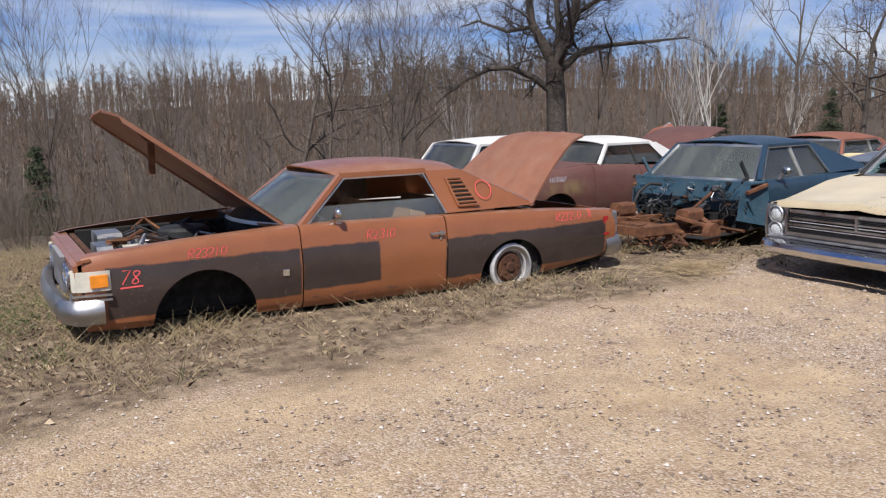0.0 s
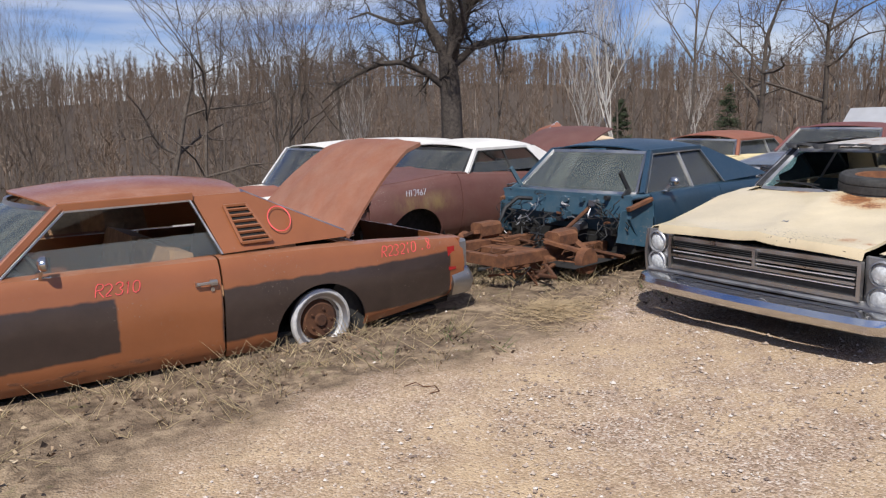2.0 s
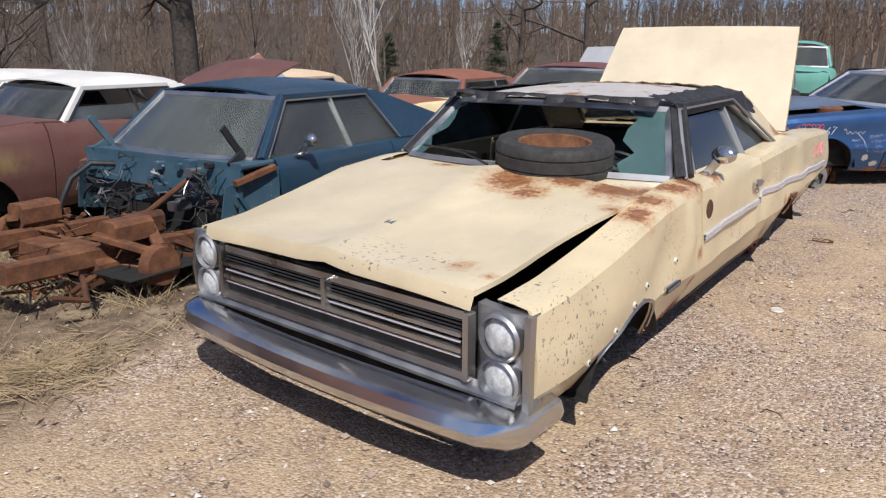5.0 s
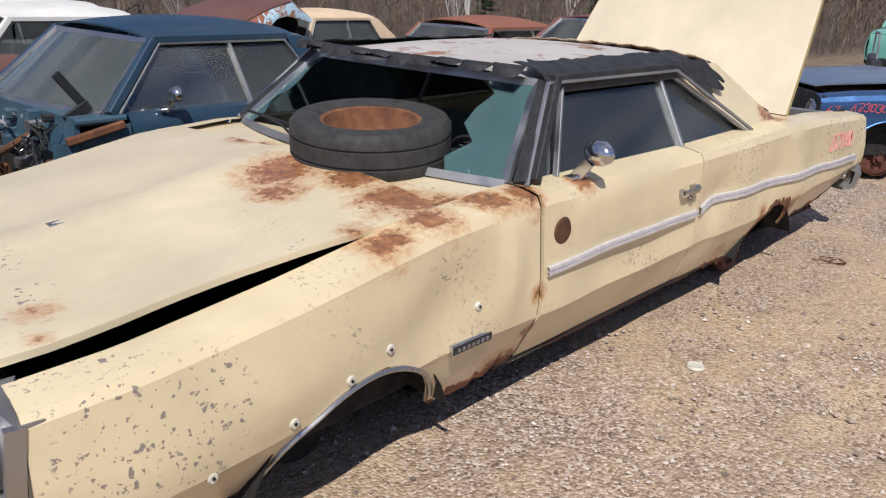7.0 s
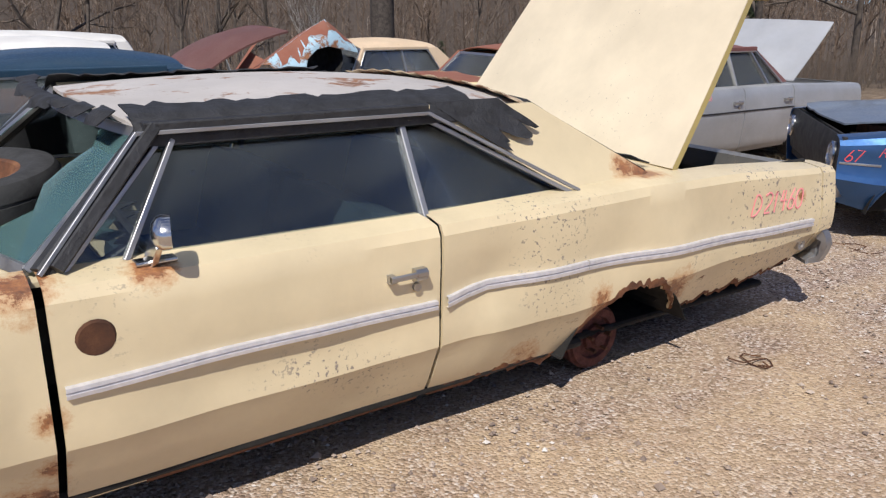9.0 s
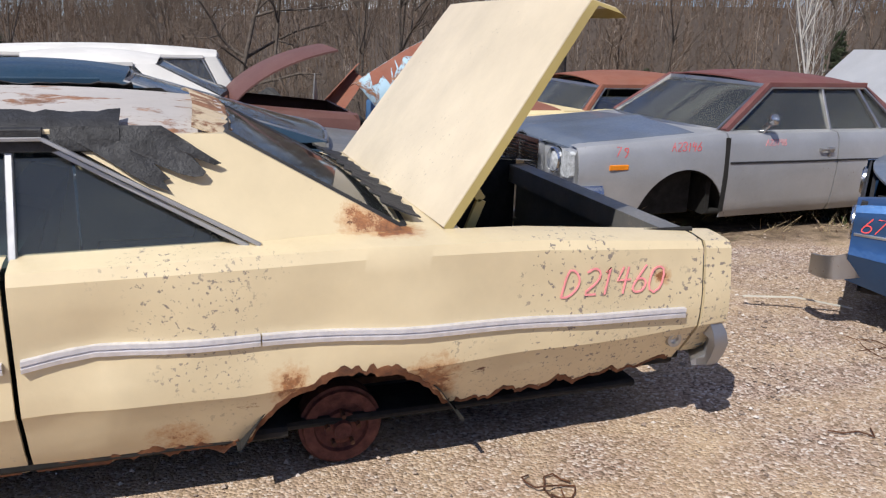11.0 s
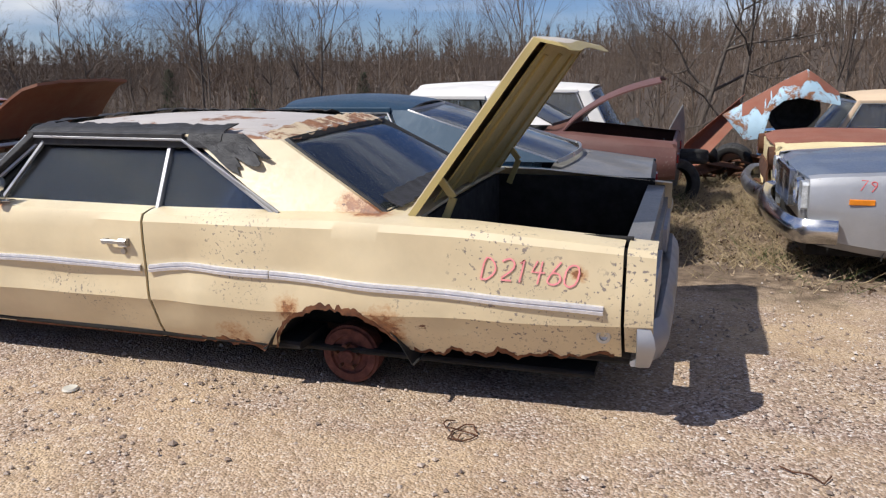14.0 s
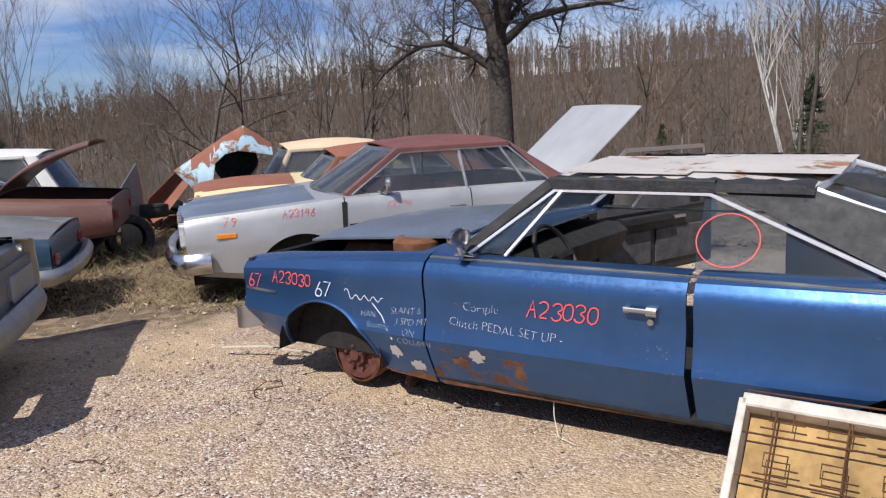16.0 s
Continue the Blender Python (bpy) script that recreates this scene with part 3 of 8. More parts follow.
        for nm, x0, x1, wlo, whi, bow, on in (("windscreen", xa0 - 0.03, xa1 - 0.02, wb - 0.05, wr - 0.03, -ws_bow, ws_glass), ("rear_window", xc0, xc1 + 0.01, wb - 0.10, wr - 0.06, bg_bow, back_glass)):
            n, m = 7, 13
            Q = np.zeros((n, m, 3))
            for i, u in enumerate(np.linspace(0, 1, n)):
                for j, v in enumerate(np.linspace(-1, 1, m)):
                    k = (1 - v * v) * bow * (1 - 0.45 * u)
                    Q[i, j] = (x0 + (x1 - x0) * u + k, v * (wlo + (whi - wlo) * u), zb + (zr - 0.03 - zb) * u + 0.012 * (1 - v * v))
            if on:
                V, F = slab(Q, (0.006, 0, 0))
                o = link_mesh(nm, V, F, ws_mat if ws_mat and nm == "windscreen" else g, self.ob)
                o.visible_shadow = False
            self.ws = Q if nm == "windscreen" else self.ws
            edge = np.concatenate([Q[0], Q[1:, -1], Q[-1, ::-1][1:], Q[::-1, 0][1:]])
            V, F = sweep(edge, [(-0.016, -0.010), (0.016, -0.010), (0.016, 0.010), (-0.016, 0.010)], True, (1 if bow > 0 else -1, 0, 0.3))
            link_mesh(nm + "_trim", V, F, rear_mat if (nm == "rear_window" and rear_mat) else f, self.ob)

    def cabin(self, x0, x1, zf, zs, seat_mat, wheel_at=None, dash_z=None, front=True):
        """Floor pan, firewall, dashboard, seats and steering wheel."""
        h = self.W / 2 - 0.10
        # floor and firewall near-black: cabin shade put into their colour
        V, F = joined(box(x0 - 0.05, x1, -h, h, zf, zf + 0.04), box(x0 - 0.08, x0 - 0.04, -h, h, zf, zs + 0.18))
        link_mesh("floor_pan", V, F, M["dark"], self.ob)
        dz = dash_z or zs + 0.33
        V, F = joined(sweep([(x0 + 0.14, -h + 0.03, dz), (x0 + 0.10, 0, dz + 0.02), (x0 + 0.14, h - 0.03, dz)], [(-0.16, -0.2), (0.12, -0.16), (0.17, -0.02), (0.10, 0.03), (-0.2, 0.03)]))
        link_mesh("dashboard", V, F, M["black"], self.ob)
        for xs, nm in ((x0 + 0.78, "front_seat"), (x1 - 0.42, "rear_seat"))[0 if front else 1:]:
            pieces = []
            for a, b in ((-h + 0.06, -0.04), (0.04, h - 0.06)):
                pieces.append(box(xs - 0.25, xs + 0.30, a, b, zs - 0.12, zs + 0.06, 0.05))
                pieces.append(moved(box(-0.06, 0.10, a, b, -0.02, 0.46, 0.05), Matrix.Translation((xs + 0.24, 0, zs)) @ Matrix.Rotation(radians(14), 4, 'Y')))
            V, F = joined(*pieces)
            link_mesh(nm, V, F, seat_mat, self.ob)
        if wheel_at:
            V, F = lathe([(0.185 + 0.012 * math.cos(a), 0.012 * math.sin(a)) for a in np.linspace(0, 2 * math.pi, 7)], (0, 0, 0), 'x', 26, False)
            V2, F2 = joined((V, F), beam((0, -0.18, 0), (0, 0.18, 0), 0.02, 0.03), beam((0, 0, 0), (-0.4, 0, 0), 0.05, 0.05))
            mm = Matrix.Translation(wheel_at) @ Matrix.Rotation(radians(-28), 4, 'Y')
            link_mesh("steering_wheel", *moved((V2, F2), mm), M["black"], self.ob)

    def shell(self, x_fire, x_trunk, zf, deck=True):
        """Inner walls, wheel houses and the floor that close the body."""
        h = self.W / 2 - 0.20
        for xc, zc, r in self.arches:
            for s in (-1, 1):
                pieces = []
                y0, y1 = s * (float(self.half(xc)) - 0.045), s * (float(self.half(xc)) - 0.42)
                arc = [(xc - (r + 0.03) * math.cos(a), max(zf + 0.01, zc + (r + 0.03) * math.sin(a))) for a in np.linspace(0.05, math.pi - 0.05, 15)]
                P = np.array([[(x, y0, min(z, float(self.top(x)) - 0.04)) for x, z in arc], [(x, y1, min(z, float(self.top(x)) - 0.04)) for x, z in arc]])
                pieces.append(slab(P, (0, 0, 0.006)))
                pieces.append(slab(np.array([[(x, y1, min(z, float(self.top(x)) - 0.04)) for x, z in arc], [(x, y1, zf) for x, z in arc]]), (0, -s * 0.01, 0)))
                V, F = joined(*pieces)
                # wheel-well shade comes from the near-black colour
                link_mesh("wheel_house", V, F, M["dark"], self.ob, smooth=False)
        V, F = box(self.arches[0][0] + self.arches[0][2], self.L - 0.25, -h, h, zf - 0.03, zf, 0.01)
        link_mesh("underbody", V, F, M["dark"], self.ob, smooth=False)

    def strip(self, name, x0, x1, zline, height, proud, mat, side=-1, n=None, label="", sag=None):
        """A trim strip that follows the side's skin."""
        z_of = lerp_line(zline)
        rows = []
        for x in np.linspace(x0, x1, n or max(3, int((x1 - x0) / 0.08))):
            z = float(z_of(x))
            y = self.y_at(x, z)
            rows.append([(x, side * (y + d), z + k * height) for d, k in ((-0.004, -0.5), (proud, -0.42), (proud * 1.1, -0.1), (proud * 0.6, 0.0), (proud * 1.1, 0.1), (proud, 0.42), (-0.004, 0.5))])
        V, F = slab(rows, (0, -side * 0.004, 0))
        return link_mesh(name, V, F, mat, self.ob, label)

    def rust_band(self, x0, x1, tall, side=-1, seed=0):
        """Eaten, rusted metal along a panel's lower edge."""
        rows = []
        for x in np.arange(x0, x1, 0.012):
            z = self.low(x)
            h = tall * max(0.06, 0.45 + 0.9 * noise.noise((x * 6, seed, 2)) + 0.5 * noise.noise((x * 31, seed, 5)))
            rows.append([(x, side * (self.y_at(x, z + h * v) + 0.0025), z - 0.004 + (h + 0.004) * v) for v in (0, 0.35, 0.7, 1)])
        return link_mesh("rust_edge", *slab(rows, (0, -side * 0.004, 0)), M["rust_edge"], self.ob, "rusted lower edge")

    def rust_patch(self, x, z, rx, rz, side=-1, seed=1, mat=None):
        """A ragged scab of rust on the skin."""
        n = 22
        ring = []
        for k in range(n):
            a = 2 * math.pi * k / n
            w = 0.62 + 0.38 * noise.noise((3 * math.cos(a), 3 * math.sin(a), seed)) + 0.25 * noise.noise((9 * math.cos(a), 9 * math.sin(a), seed))
            px, pz = x + rx * w * math.cos(a), z + rz * w * math.sin(a)
            ring.append((px, side * (self.y_at(px, pz) + 0.0022), pz))
        V = ring + [(x, side * (self.y_at(x, z) + 0.003), z)]
        F = [(k, (k + 1) % n, n) if side > 0 else ((k + 1) % n, k, n) for k in range(n)]
        return link_mesh("rust_scab" if mat is None else "bare_patch", V, F, mat or M["rust_edge"], self.ob)

    def bumper(self, name, x, z, height, mat, front=True, depth=0.16, wrap=0.35, bow=0.06, half=None, label="", sect=None):
        h = half or float(self.half(0.0 if front else self.L)) + 0.045
        s = -1 if front else 1
        path = [(x - s * wrap, -h - 0.01, z), (x - s * wrap * 0.4, -h, z), (x - s * 0.06, -h + 0.04, z), (x, -h + 0.15, z)]
        path += [(x + s * bow * (1 - (v / (h - 0.15)) ** 2), v, z) for v in np.linspace(-h + 0.3, h - 0.3, 9)]
        path += [(p[0], -p[1], p[2]) for p in path[3::-1]]
        k = -s
        q = height / 2
        sect = sect or [(-0.09, q * 0.7), (-0.03, q), (0.0, q * 0.55), (0.012, q * 0.1), (0.0, -q * 0.35), (-0.02, -q * 0.8), (-0.08, -q), (-0.085, -q * 0.8), (-0.03, -q * 0.5), (-0.02, q * 0.3), (-0.085, q * 0.5)]
        V, F = sweep(path, [(a * (-1 if front else 1), b) for a, b in sect], True)
        return link_mesh(name, V, F, mat, self.ob, label, sharp=40)

    def text(self, s, x, z, size, mat, side=-1, shear=0.15, slope=0.0, proud=0.004, plane=None):
        """Hand-written characters on the side's skin."""
        cu = bpy.data.curves.new("writing", 'FONT')
        cu.body, cu.size, cu.shear, cu.offset, cu.resolution_u = s, size, shear, -0.033 * size, 3
        ob = bpy.data.objects.new("writing", cu)
        scene.collection.objects.link(ob)
        me = bpy.data.meshes.new_from_object(ob.evaluated_get(bpy.context.evaluated_depsgraph_get()))
        bpy.data.objects.remove(ob)
        bpy.data.curves.remove(cu)
        bm = bmesh.new()
        bm.from_mesh(me)
        bmesh.ops.subdivide_edges(bm, edges=[e for e in bm.edges if e.calc_length() > 0.06], cuts=2)
        rnd = random.Random(len(s) * 7 + int(x * 100))
        for v in bm.verts:
            a, b = v.co.x, v.co.y
            b += 0.05 * size * math.sin(a / size * 2.1 + x * 5) + slope * a
            xx, zz = x + a, z + b
            v.co = (xx, side * (self.y_at(xx, zz) + proud) if plane is None else plane, zz)
        bm.to_mesh(me)
        bm.free()
        me.materials.append(mat)
        o = new("handwriting", me)
        o.parent = self.ob
        return o

    def pen(self, s, x, z, size, mat, side=-1, slope=0.0, lean=0.2, thick=0.055):
        """Characters drawn with a marker on the side's skin, stroke by stroke."""
        rnd = random.Random(int(x * 100) + len(s))
        for ch in s:
            for stroke in STROKES.get(ch, ""):
                pts = [(int(p[0]) / 4, int(p[1]) / 6) for p in stroke.split()]
                if len(pts) > 4:
                    soft = [pts[0]]
                    for p, q in zip(pts, pts[1:]):
                        soft += [(0.75 * p[0] + 0.25 * q[0], 0.75 * p[1] + 0.25 * q[1]), (0.25 * p[0] + 0.75 * q[0], 0.25 * p[1] + 0.75 * q[1])]
                    pts = soft + [pts[-1]]
                jx, jz = rnd.gauss(0, 0.03), rnd.gauss(0, 0.03)
                line = []
                for u, v in pts:
                    xx, zz = x + size * (0.52 * u + lean * v + jx), z + size * (v * 0.92 + jz)
                    line.append((xx, zz + slope * (xx - x)))
                self.scribble(line, mat, side, thick * size * 0.62)
            x += size * (0.66 + rnd.uniform(-0.03, 0.05))
            z += slope * size * 0.66

    def scribble(self, pts, mat, side=-1, r=0.006, proud=0.004):
        V, F = sweep([(x, side * (self.y_at(x, z) + proud), z) for x, z in pts], [(-r, -0.001), (r, -0.001), (r, 0.001), (-r, 0.001)], True, (0, side, 0))
        o = link_mesh("handwriting", V, F, mat, self.ob)
        return o


def wheel_mesh(r=0.34, w=0.20, flat=0.0):
    tyre = [(r * 0.63, -w * 0.42), (r * 0.80, -w * 0.52), (r * 0.95, -w * 0.47), (r, -w * 0.36), (r * 1.003, -w * 0.2), (r * 0.985, -w * 0.19), (r * 0.985, -w * 0.15), (r * 1.003, -w * 0.14), (r * 1.003, w * 0.14),
            (r * 0.985, w * 0.15), (r * 0.985, w * 0.19), (r * 1.003, w * 0.2), (r, w * 0.36), (r * 0.95, w * 0.47), (r * 0.80, w * 0.52), (r * 0.63, w * 0.42)]
    rim = [(0.0, -w * 0.12), (r * 0.16, -w * 0.14), (r * 0.2, -w * 0.2), (r * 0.36, -w * 0.22), (r * 0.46, -w * 0.05), (r * 0.56, -w * 0.08), (r * 0.58, -w * 0.36), (r * 0.67, -w * 0.44), (r * 0.67, -w * 0.40), (r * 0.6, -w * 0.3), (r * 0.6, w * 0.4)]
    return tyre, rim


def add_wheel(car, x, y, z, r, mat_rim, side=-1, tyre=True, name="wheel", lean=0.0):
    t, rim = wheel_mesh(r)
    k = 1 if side < 0 else -1
    hub = None
    mm = Matrix.Translation((x, y, z)) @ Matrix.Rotation(radians(lean), 4, 'X')
    if tyre:
        hub = link_mesh(name, *moved(lathe([(a, k * b) for a, b in t], (0, 0, 0), 'y', 36, False), mm), M["rubber"], car.ob)
    o = link_mesh("rim", *moved(lathe([(max(a, 0.001), k * b) for a, b in rim], (0, 0, 0), 'y', 32, False), mm), mat_rim, hub or car.ob)
    for i in range(5):
        a = 2 * math.pi * i / 5
        link_mesh("wheel_nut", *moved(lathe([(0.011, 0), (0.011, -0.02), (0.006, -0.022)], (r * 0.27 * math.cos(a), -k * 0.045, r * 0.27 * math.sin(a)), 'y', 6), mm), M["rust_dark"], hub or car.ob)
    return o


def add_drum(car, x, y, z, r=0.15, side=-1):
    p = [(0.001, 0.0), (0.03, 0.0), (0.035, 0.02), (0.06, 0.025), (0.062, 0.045), (r * 0.62, 0.045), (r * 0.66, 0.03), (r * 0.9, 0.032), (r * 0.93, 0.045), (r, 0.05), (r, 0.075), (r * 0.97, 0.08), (r * 0.97, 0.14), (r * 0.9, 0.15)]
    d = link_mesh("brake_drum", *lathe([(a, side * -1 * b) for a, b in p], (x, y, z), 'y', 30), M["drum"], car.ob, "rusted bare brake drum")
    for i in range(5):
        a = 2 * math.pi * i / 5 + 0.3
        link_mesh("stud", *lathe([(0.009, side * 0.02), (0.009, side * -0.04)], (x + 0.057 * math.cos(a), y + side * -0.01, z + 0.057 * math.sin(a)), 'y', 6), M["rust_dark"], d)
    return d


def headlamp(car, x, y, z, r=0.085, bezel=None):
    rim = link_mesh("headlamp", *lathe([(r * 1.18, 0.03), (r * 1.2, -0.01), (r * 1.05, -0.02), (r * 1.0, 0.01)], (x, y, z), 'x', 26, False), bezel or M["chrome"], car.ob)
    link_mesh("lens", *lathe([(0.001, -0.018), (r * 0.4, -0.015), (r * 0.75, -0.005), (r * 1.01, 0.012), (r * 1.01, 0.03)], (x, y, z), 'x', 24, False), M["lamp"], rim)


def mirror(car, x, y, z, s=-1):
    base = link_mesh("door_mirror", *joined(box(x - 0.05, x + 0.06, y - 0.02, y + 0.03, z, z + 0.012), beam((x - 0.01, y, z), (x + 0.0, y + s * 0.05, z + 0.07), 0.02, 0.045)), M["chrome"], car.ob, "chrome door mirror")
    m = Matrix.Translation((x + 0.01, y + s * 0.075, z + 0.105)) @ Matrix.Rotation(radians(-15), 4, 'Z') @ Matrix.Diagonal((0.55, 1.1, 0.75, 1))
    link_mesh("mirror_head", *moved(lathe([(0.001, -0.055), (0.03, -0.05), (0.055, -0.025), (0.062, 0.0), (0.06, 0.04), (0.052, 0.043), (0.001, 0.036)], (0, 0, 0), 'x', 20, False), m), M["chrome"], base)


def handle(car, x, z, side=-1, w=0.14):
    y = side * (car.y_at(x, z) + 0.0)
    plate = link_mesh("door_handle", *joined(box(x - w / 2, x + w / 2, y + side * 0.028 - 0.006, y + side * 0.028 + 0.006, z - 0.006, z + 0.014, 0.004), box(x + w / 2 - 0.045, x + w / 2, y - 0.03, y + 0.03, z - 0.02, z + 0.02, 0.008), box(x - w / 2, x - w / 2 + 0.02, y - 0.03, y + 0.03, z - 0.012, z + 0.014, 0.005)), M["chrome_old"], car.ob, "pitted chrome door handle")
    link_mesh("door_lock", *lathe([(0.001, side * 0.014), (0.014, side * 0.014), (0.014, -side * 0.02)], (x + w / 2 - 0.03, y, z - 0.045), 'y', 14, False), M["chrome_old"], plate)


# ---- the ground ----
def smooth(a, b, v):
    t = np.clip((np.asarray(v, float) - a) / (b - a), 0, 1)
    return t * t * (3 - 2 * t)


def ground_z(x, y):
    """The lot is level, falls away behind the second row of cars, and rises again to a wooded hill."""
    x, y = np.asarray(x, float), np.asarray(y, float)
    back = y + 0.10 * x
    z = -0.20 * smooth(5.5, 10.0, back) - 0.5 * smooth(10, 18, back) - 6.3 * smooth(17, 44, back)
    d = np.hypot(x, y)
    az = np.degrees(np.arctan2(x, np.maximum(y, -1e6)))
    crest = np.interp(az, [-60, -34, -20, -10, 0, 10, 20, 35, 45, 55, 62, 90, 130], [-5, -4.5, -5.5, -4, -1, 4, 6.5, 9, 9, 6, 3.5, 5, 2])
    rise = smooth(85, 240, d) * np.where((az > -70) & (az < 140), 1.0, 0.3)
    z = z + rise * (crest + 6.8)
    z = z + 0.015 * np.sin(x * 1.7 + 0.4 * y) * np.sin(y * 1.3) + 0.05 * smooth(4.8, 6.0, y) * np.sin(x * 2.3) * np.sin(y * 1.9 + 1)
    return z


def ground_material():
    m = Nodes("gravel_and_dead_grass")
    x, y, z = m.xyz()
    n1 = m.noise(0.55, 6, 0.6)
    n2 = m.noise(2.6, 7, 0.65)
    peb = m.node("ShaderNodeTexVoronoi")
    peb.inputs["Scale"].default_value = 85
    m.link(m.co, peb.inputs["Vector"])
    peb2 = m.node("ShaderNodeTexVoronoi")
    peb2.inputs["Scale"].default_value = 38
    m.link(m.co, peb2.inputs["Vector"])
    sep = m.node("ShaderNodeSeparateColor")
    m.link(peb.outputs["Color"], sep.inputs[0])
    stone = m.ramp(sep.outputs[0], [(0.0, (0.07, 0.050, 0.042)), (0.25, (0.23, 0.162, 0.128)), (0.6, (0.40, 0.292, 0.236)), (0.9, (0.54, 0.455, 0.39)), (1.0, (0.70, 0.65, 0.61))])
    sand = m.ramp(n2, [(0.3, (0.335, 0.228, 0.132)), (0.5, (0.485, 0.350, 0.212)), (0.75, (0.60, 0.450, 0.285))])
    patchy = m.ramp(m.math('ADD', m.math('MULTIPLY', n1, 0.6), m.math('MULTIPLY', n2, 0.4)), [(0.40, 0.92), (0.60, 0.20)])
    worn = m.ramp(m.math('MULTIPLY', x, 0.1), [(0.30, 0.40), (0.90, 0.0)])
    patchy = m.math('MULTIPLY', patchy, m.math('SUBTRACT', 1.0, worn))
    track = m.ramp(m.noise(0.9, 4, 0.5, (0.35, 2.2, 1.0)), [(0.54, 0.0), (0.64, 0.35)])
    patchy = m.math('MULTIPLY', patchy, m.math('SUBTRACT', 1.0, track))
    grav = m.mix(patchy, sand, stone)
    grav = m.mix(m.math('MULTIPLY', m.ramp(sep.outputs[1], [(0.90, 0.0), (0.93, 1.0)]), m.ramp(n2, [(0.45, 0.0), (0.6, 0.8)])), grav, (0.17, 0.12, 0.09))
    grass = m.ramp(m.noise(7, 8, 0.75), [(0.32, (0.04, 0.03, 0.02)), (0.46, (0.14, 0.10, 0.068)), (0.58, (0.32, 0.24, 0.16)), (0.75, (0.46, 0.36, 0.24))])
    green = m.ramp(m.math('MULTIPLY', m.noise(1.3, 6, 0.7), m.noise(9, 5, 0.6)), [(0.33, 0.0), (0.42, 0.5)])
    soil = m.ramp(m.math('ADD', m.math('MULTIPLY', m.noise(1.7, 6, 0.7), 0.7), m.math('MULTIPLY', m.noise(14, 5, 0.7), 0.3)), [(0.48, 0.0), (0.58, 0.65)])
    grass = m.mix(soil, grass, m.ramp(m.noise(22, 6, 0.75), [(0.35, (0.045, 0.031, 0.022)), (0.65, (0.17, 0.118, 0.08))]))
    grass = m.mix(green, grass, (0.09, 0.11, 0.03))
    # the grass begins beyond a wavering line, and also beside the blue wreck
    edge = m.math('SUBTRACT', m.math('ADD', y, m.math('MULTIPLY', m.math('SUBTRACT', n1, 0.5), 2.6)), m.math('MULTIPLY', m.math('SUBTRACT', x, 3.0), 0.055))
    g = m.ramp(m.math('ADD', m.math('MULTIPLY', m.math('SUBTRACT', edge, 4.35), 0.7), m.math('MULTIPLY', n2, 0.8)), [(0.36, 0.0), (0.72, 0.92)])
    col = m.mix(g, grav, grass)
    leaf = m.ramp(m.noise(2.4, 10, 0.85), [(0.3, (0.045, 0.035, 0.028)), (0.55, (0.085, 0.066, 0.053)), (0.75, (0.13, 0.102, 0.082))])
    far = m.ramp(m.math('MULTIPLY', m.math('ADD', y, m.math('MULTIPLY', x, 0.1)), 0.01), [(0.13, 0.0), (0.20, 1.0)])
    col = m.mix(far, col, leaf)
    m.put(color=col, rough=0.95, spec=0.2)
    h = m.math('ADD', m.math('MULTIPLY', peb.outputs["Distance"], -0.8), m.math('ADD', m.math('MULTIPLY', peb2.outputs["Distance"], -0.25), m.math('MULTIPLY', n2, 1.5)))
    m.bump(h, 0.75, 0.012)
    return m.mat


def make_ground():
    def axis(lo, hi, a, b, fine, grow):
        v = list(np.arange(a, b, fine))
        s, p = fine, b
        while p < hi:
            v.append(p)
            s *= grow
            p += s
        v.append(hi)
        s, p, left = fine, a, []
        while p > lo:
            s *= grow
            p -= s
            left.append(max(p, lo))
        return np.array(sorted(set(left)) + v)
    X, Y = axis(-1500, 1500, -4, 20, 0.12, 1.16), axis(-900, 1500, -3, 14, 0.12, 1.16)
    gx, gy = np.meshgrid(X, Y, indexing='ij')
    gz = ground_z(gx, gy)
    near = (gx > -5) & (gx < 21) & (gy > -4) & (gy < 15)
    for i, j in zip(*np.nonzero(near)):
        p = (gx[i, j], gy[i, j], 0)
        gz[i, j] += 0.014 * noise.noise((p[0] * 2.5, p[1] * 2.5, 0)) + 0.007 * noise.noise((p[0] * 7, p[1] * 7, 3))
    n, m = gx.shape
    V = np.stack([gx, gy, gz], -1).reshape(-1, 3)
    idx = np.arange(n * m).reshape(n, m)
    F = np.stack([idx[:-1, :-1], idx[1:, :-1], idx[1:, 1:], idx[:-1, 1:]], -1).reshape(-1, 4)
    me = bpy.data.meshes.new("ground")
    me.from_pydata(V.tolist(), [], F.tolist())
    me.shade_smooth()
    me.materials.append(ground_material())
    tagged(new("ground", me), "tan gravel lot fading into dead spring grass", "ground", kind="structure")


make_ground()


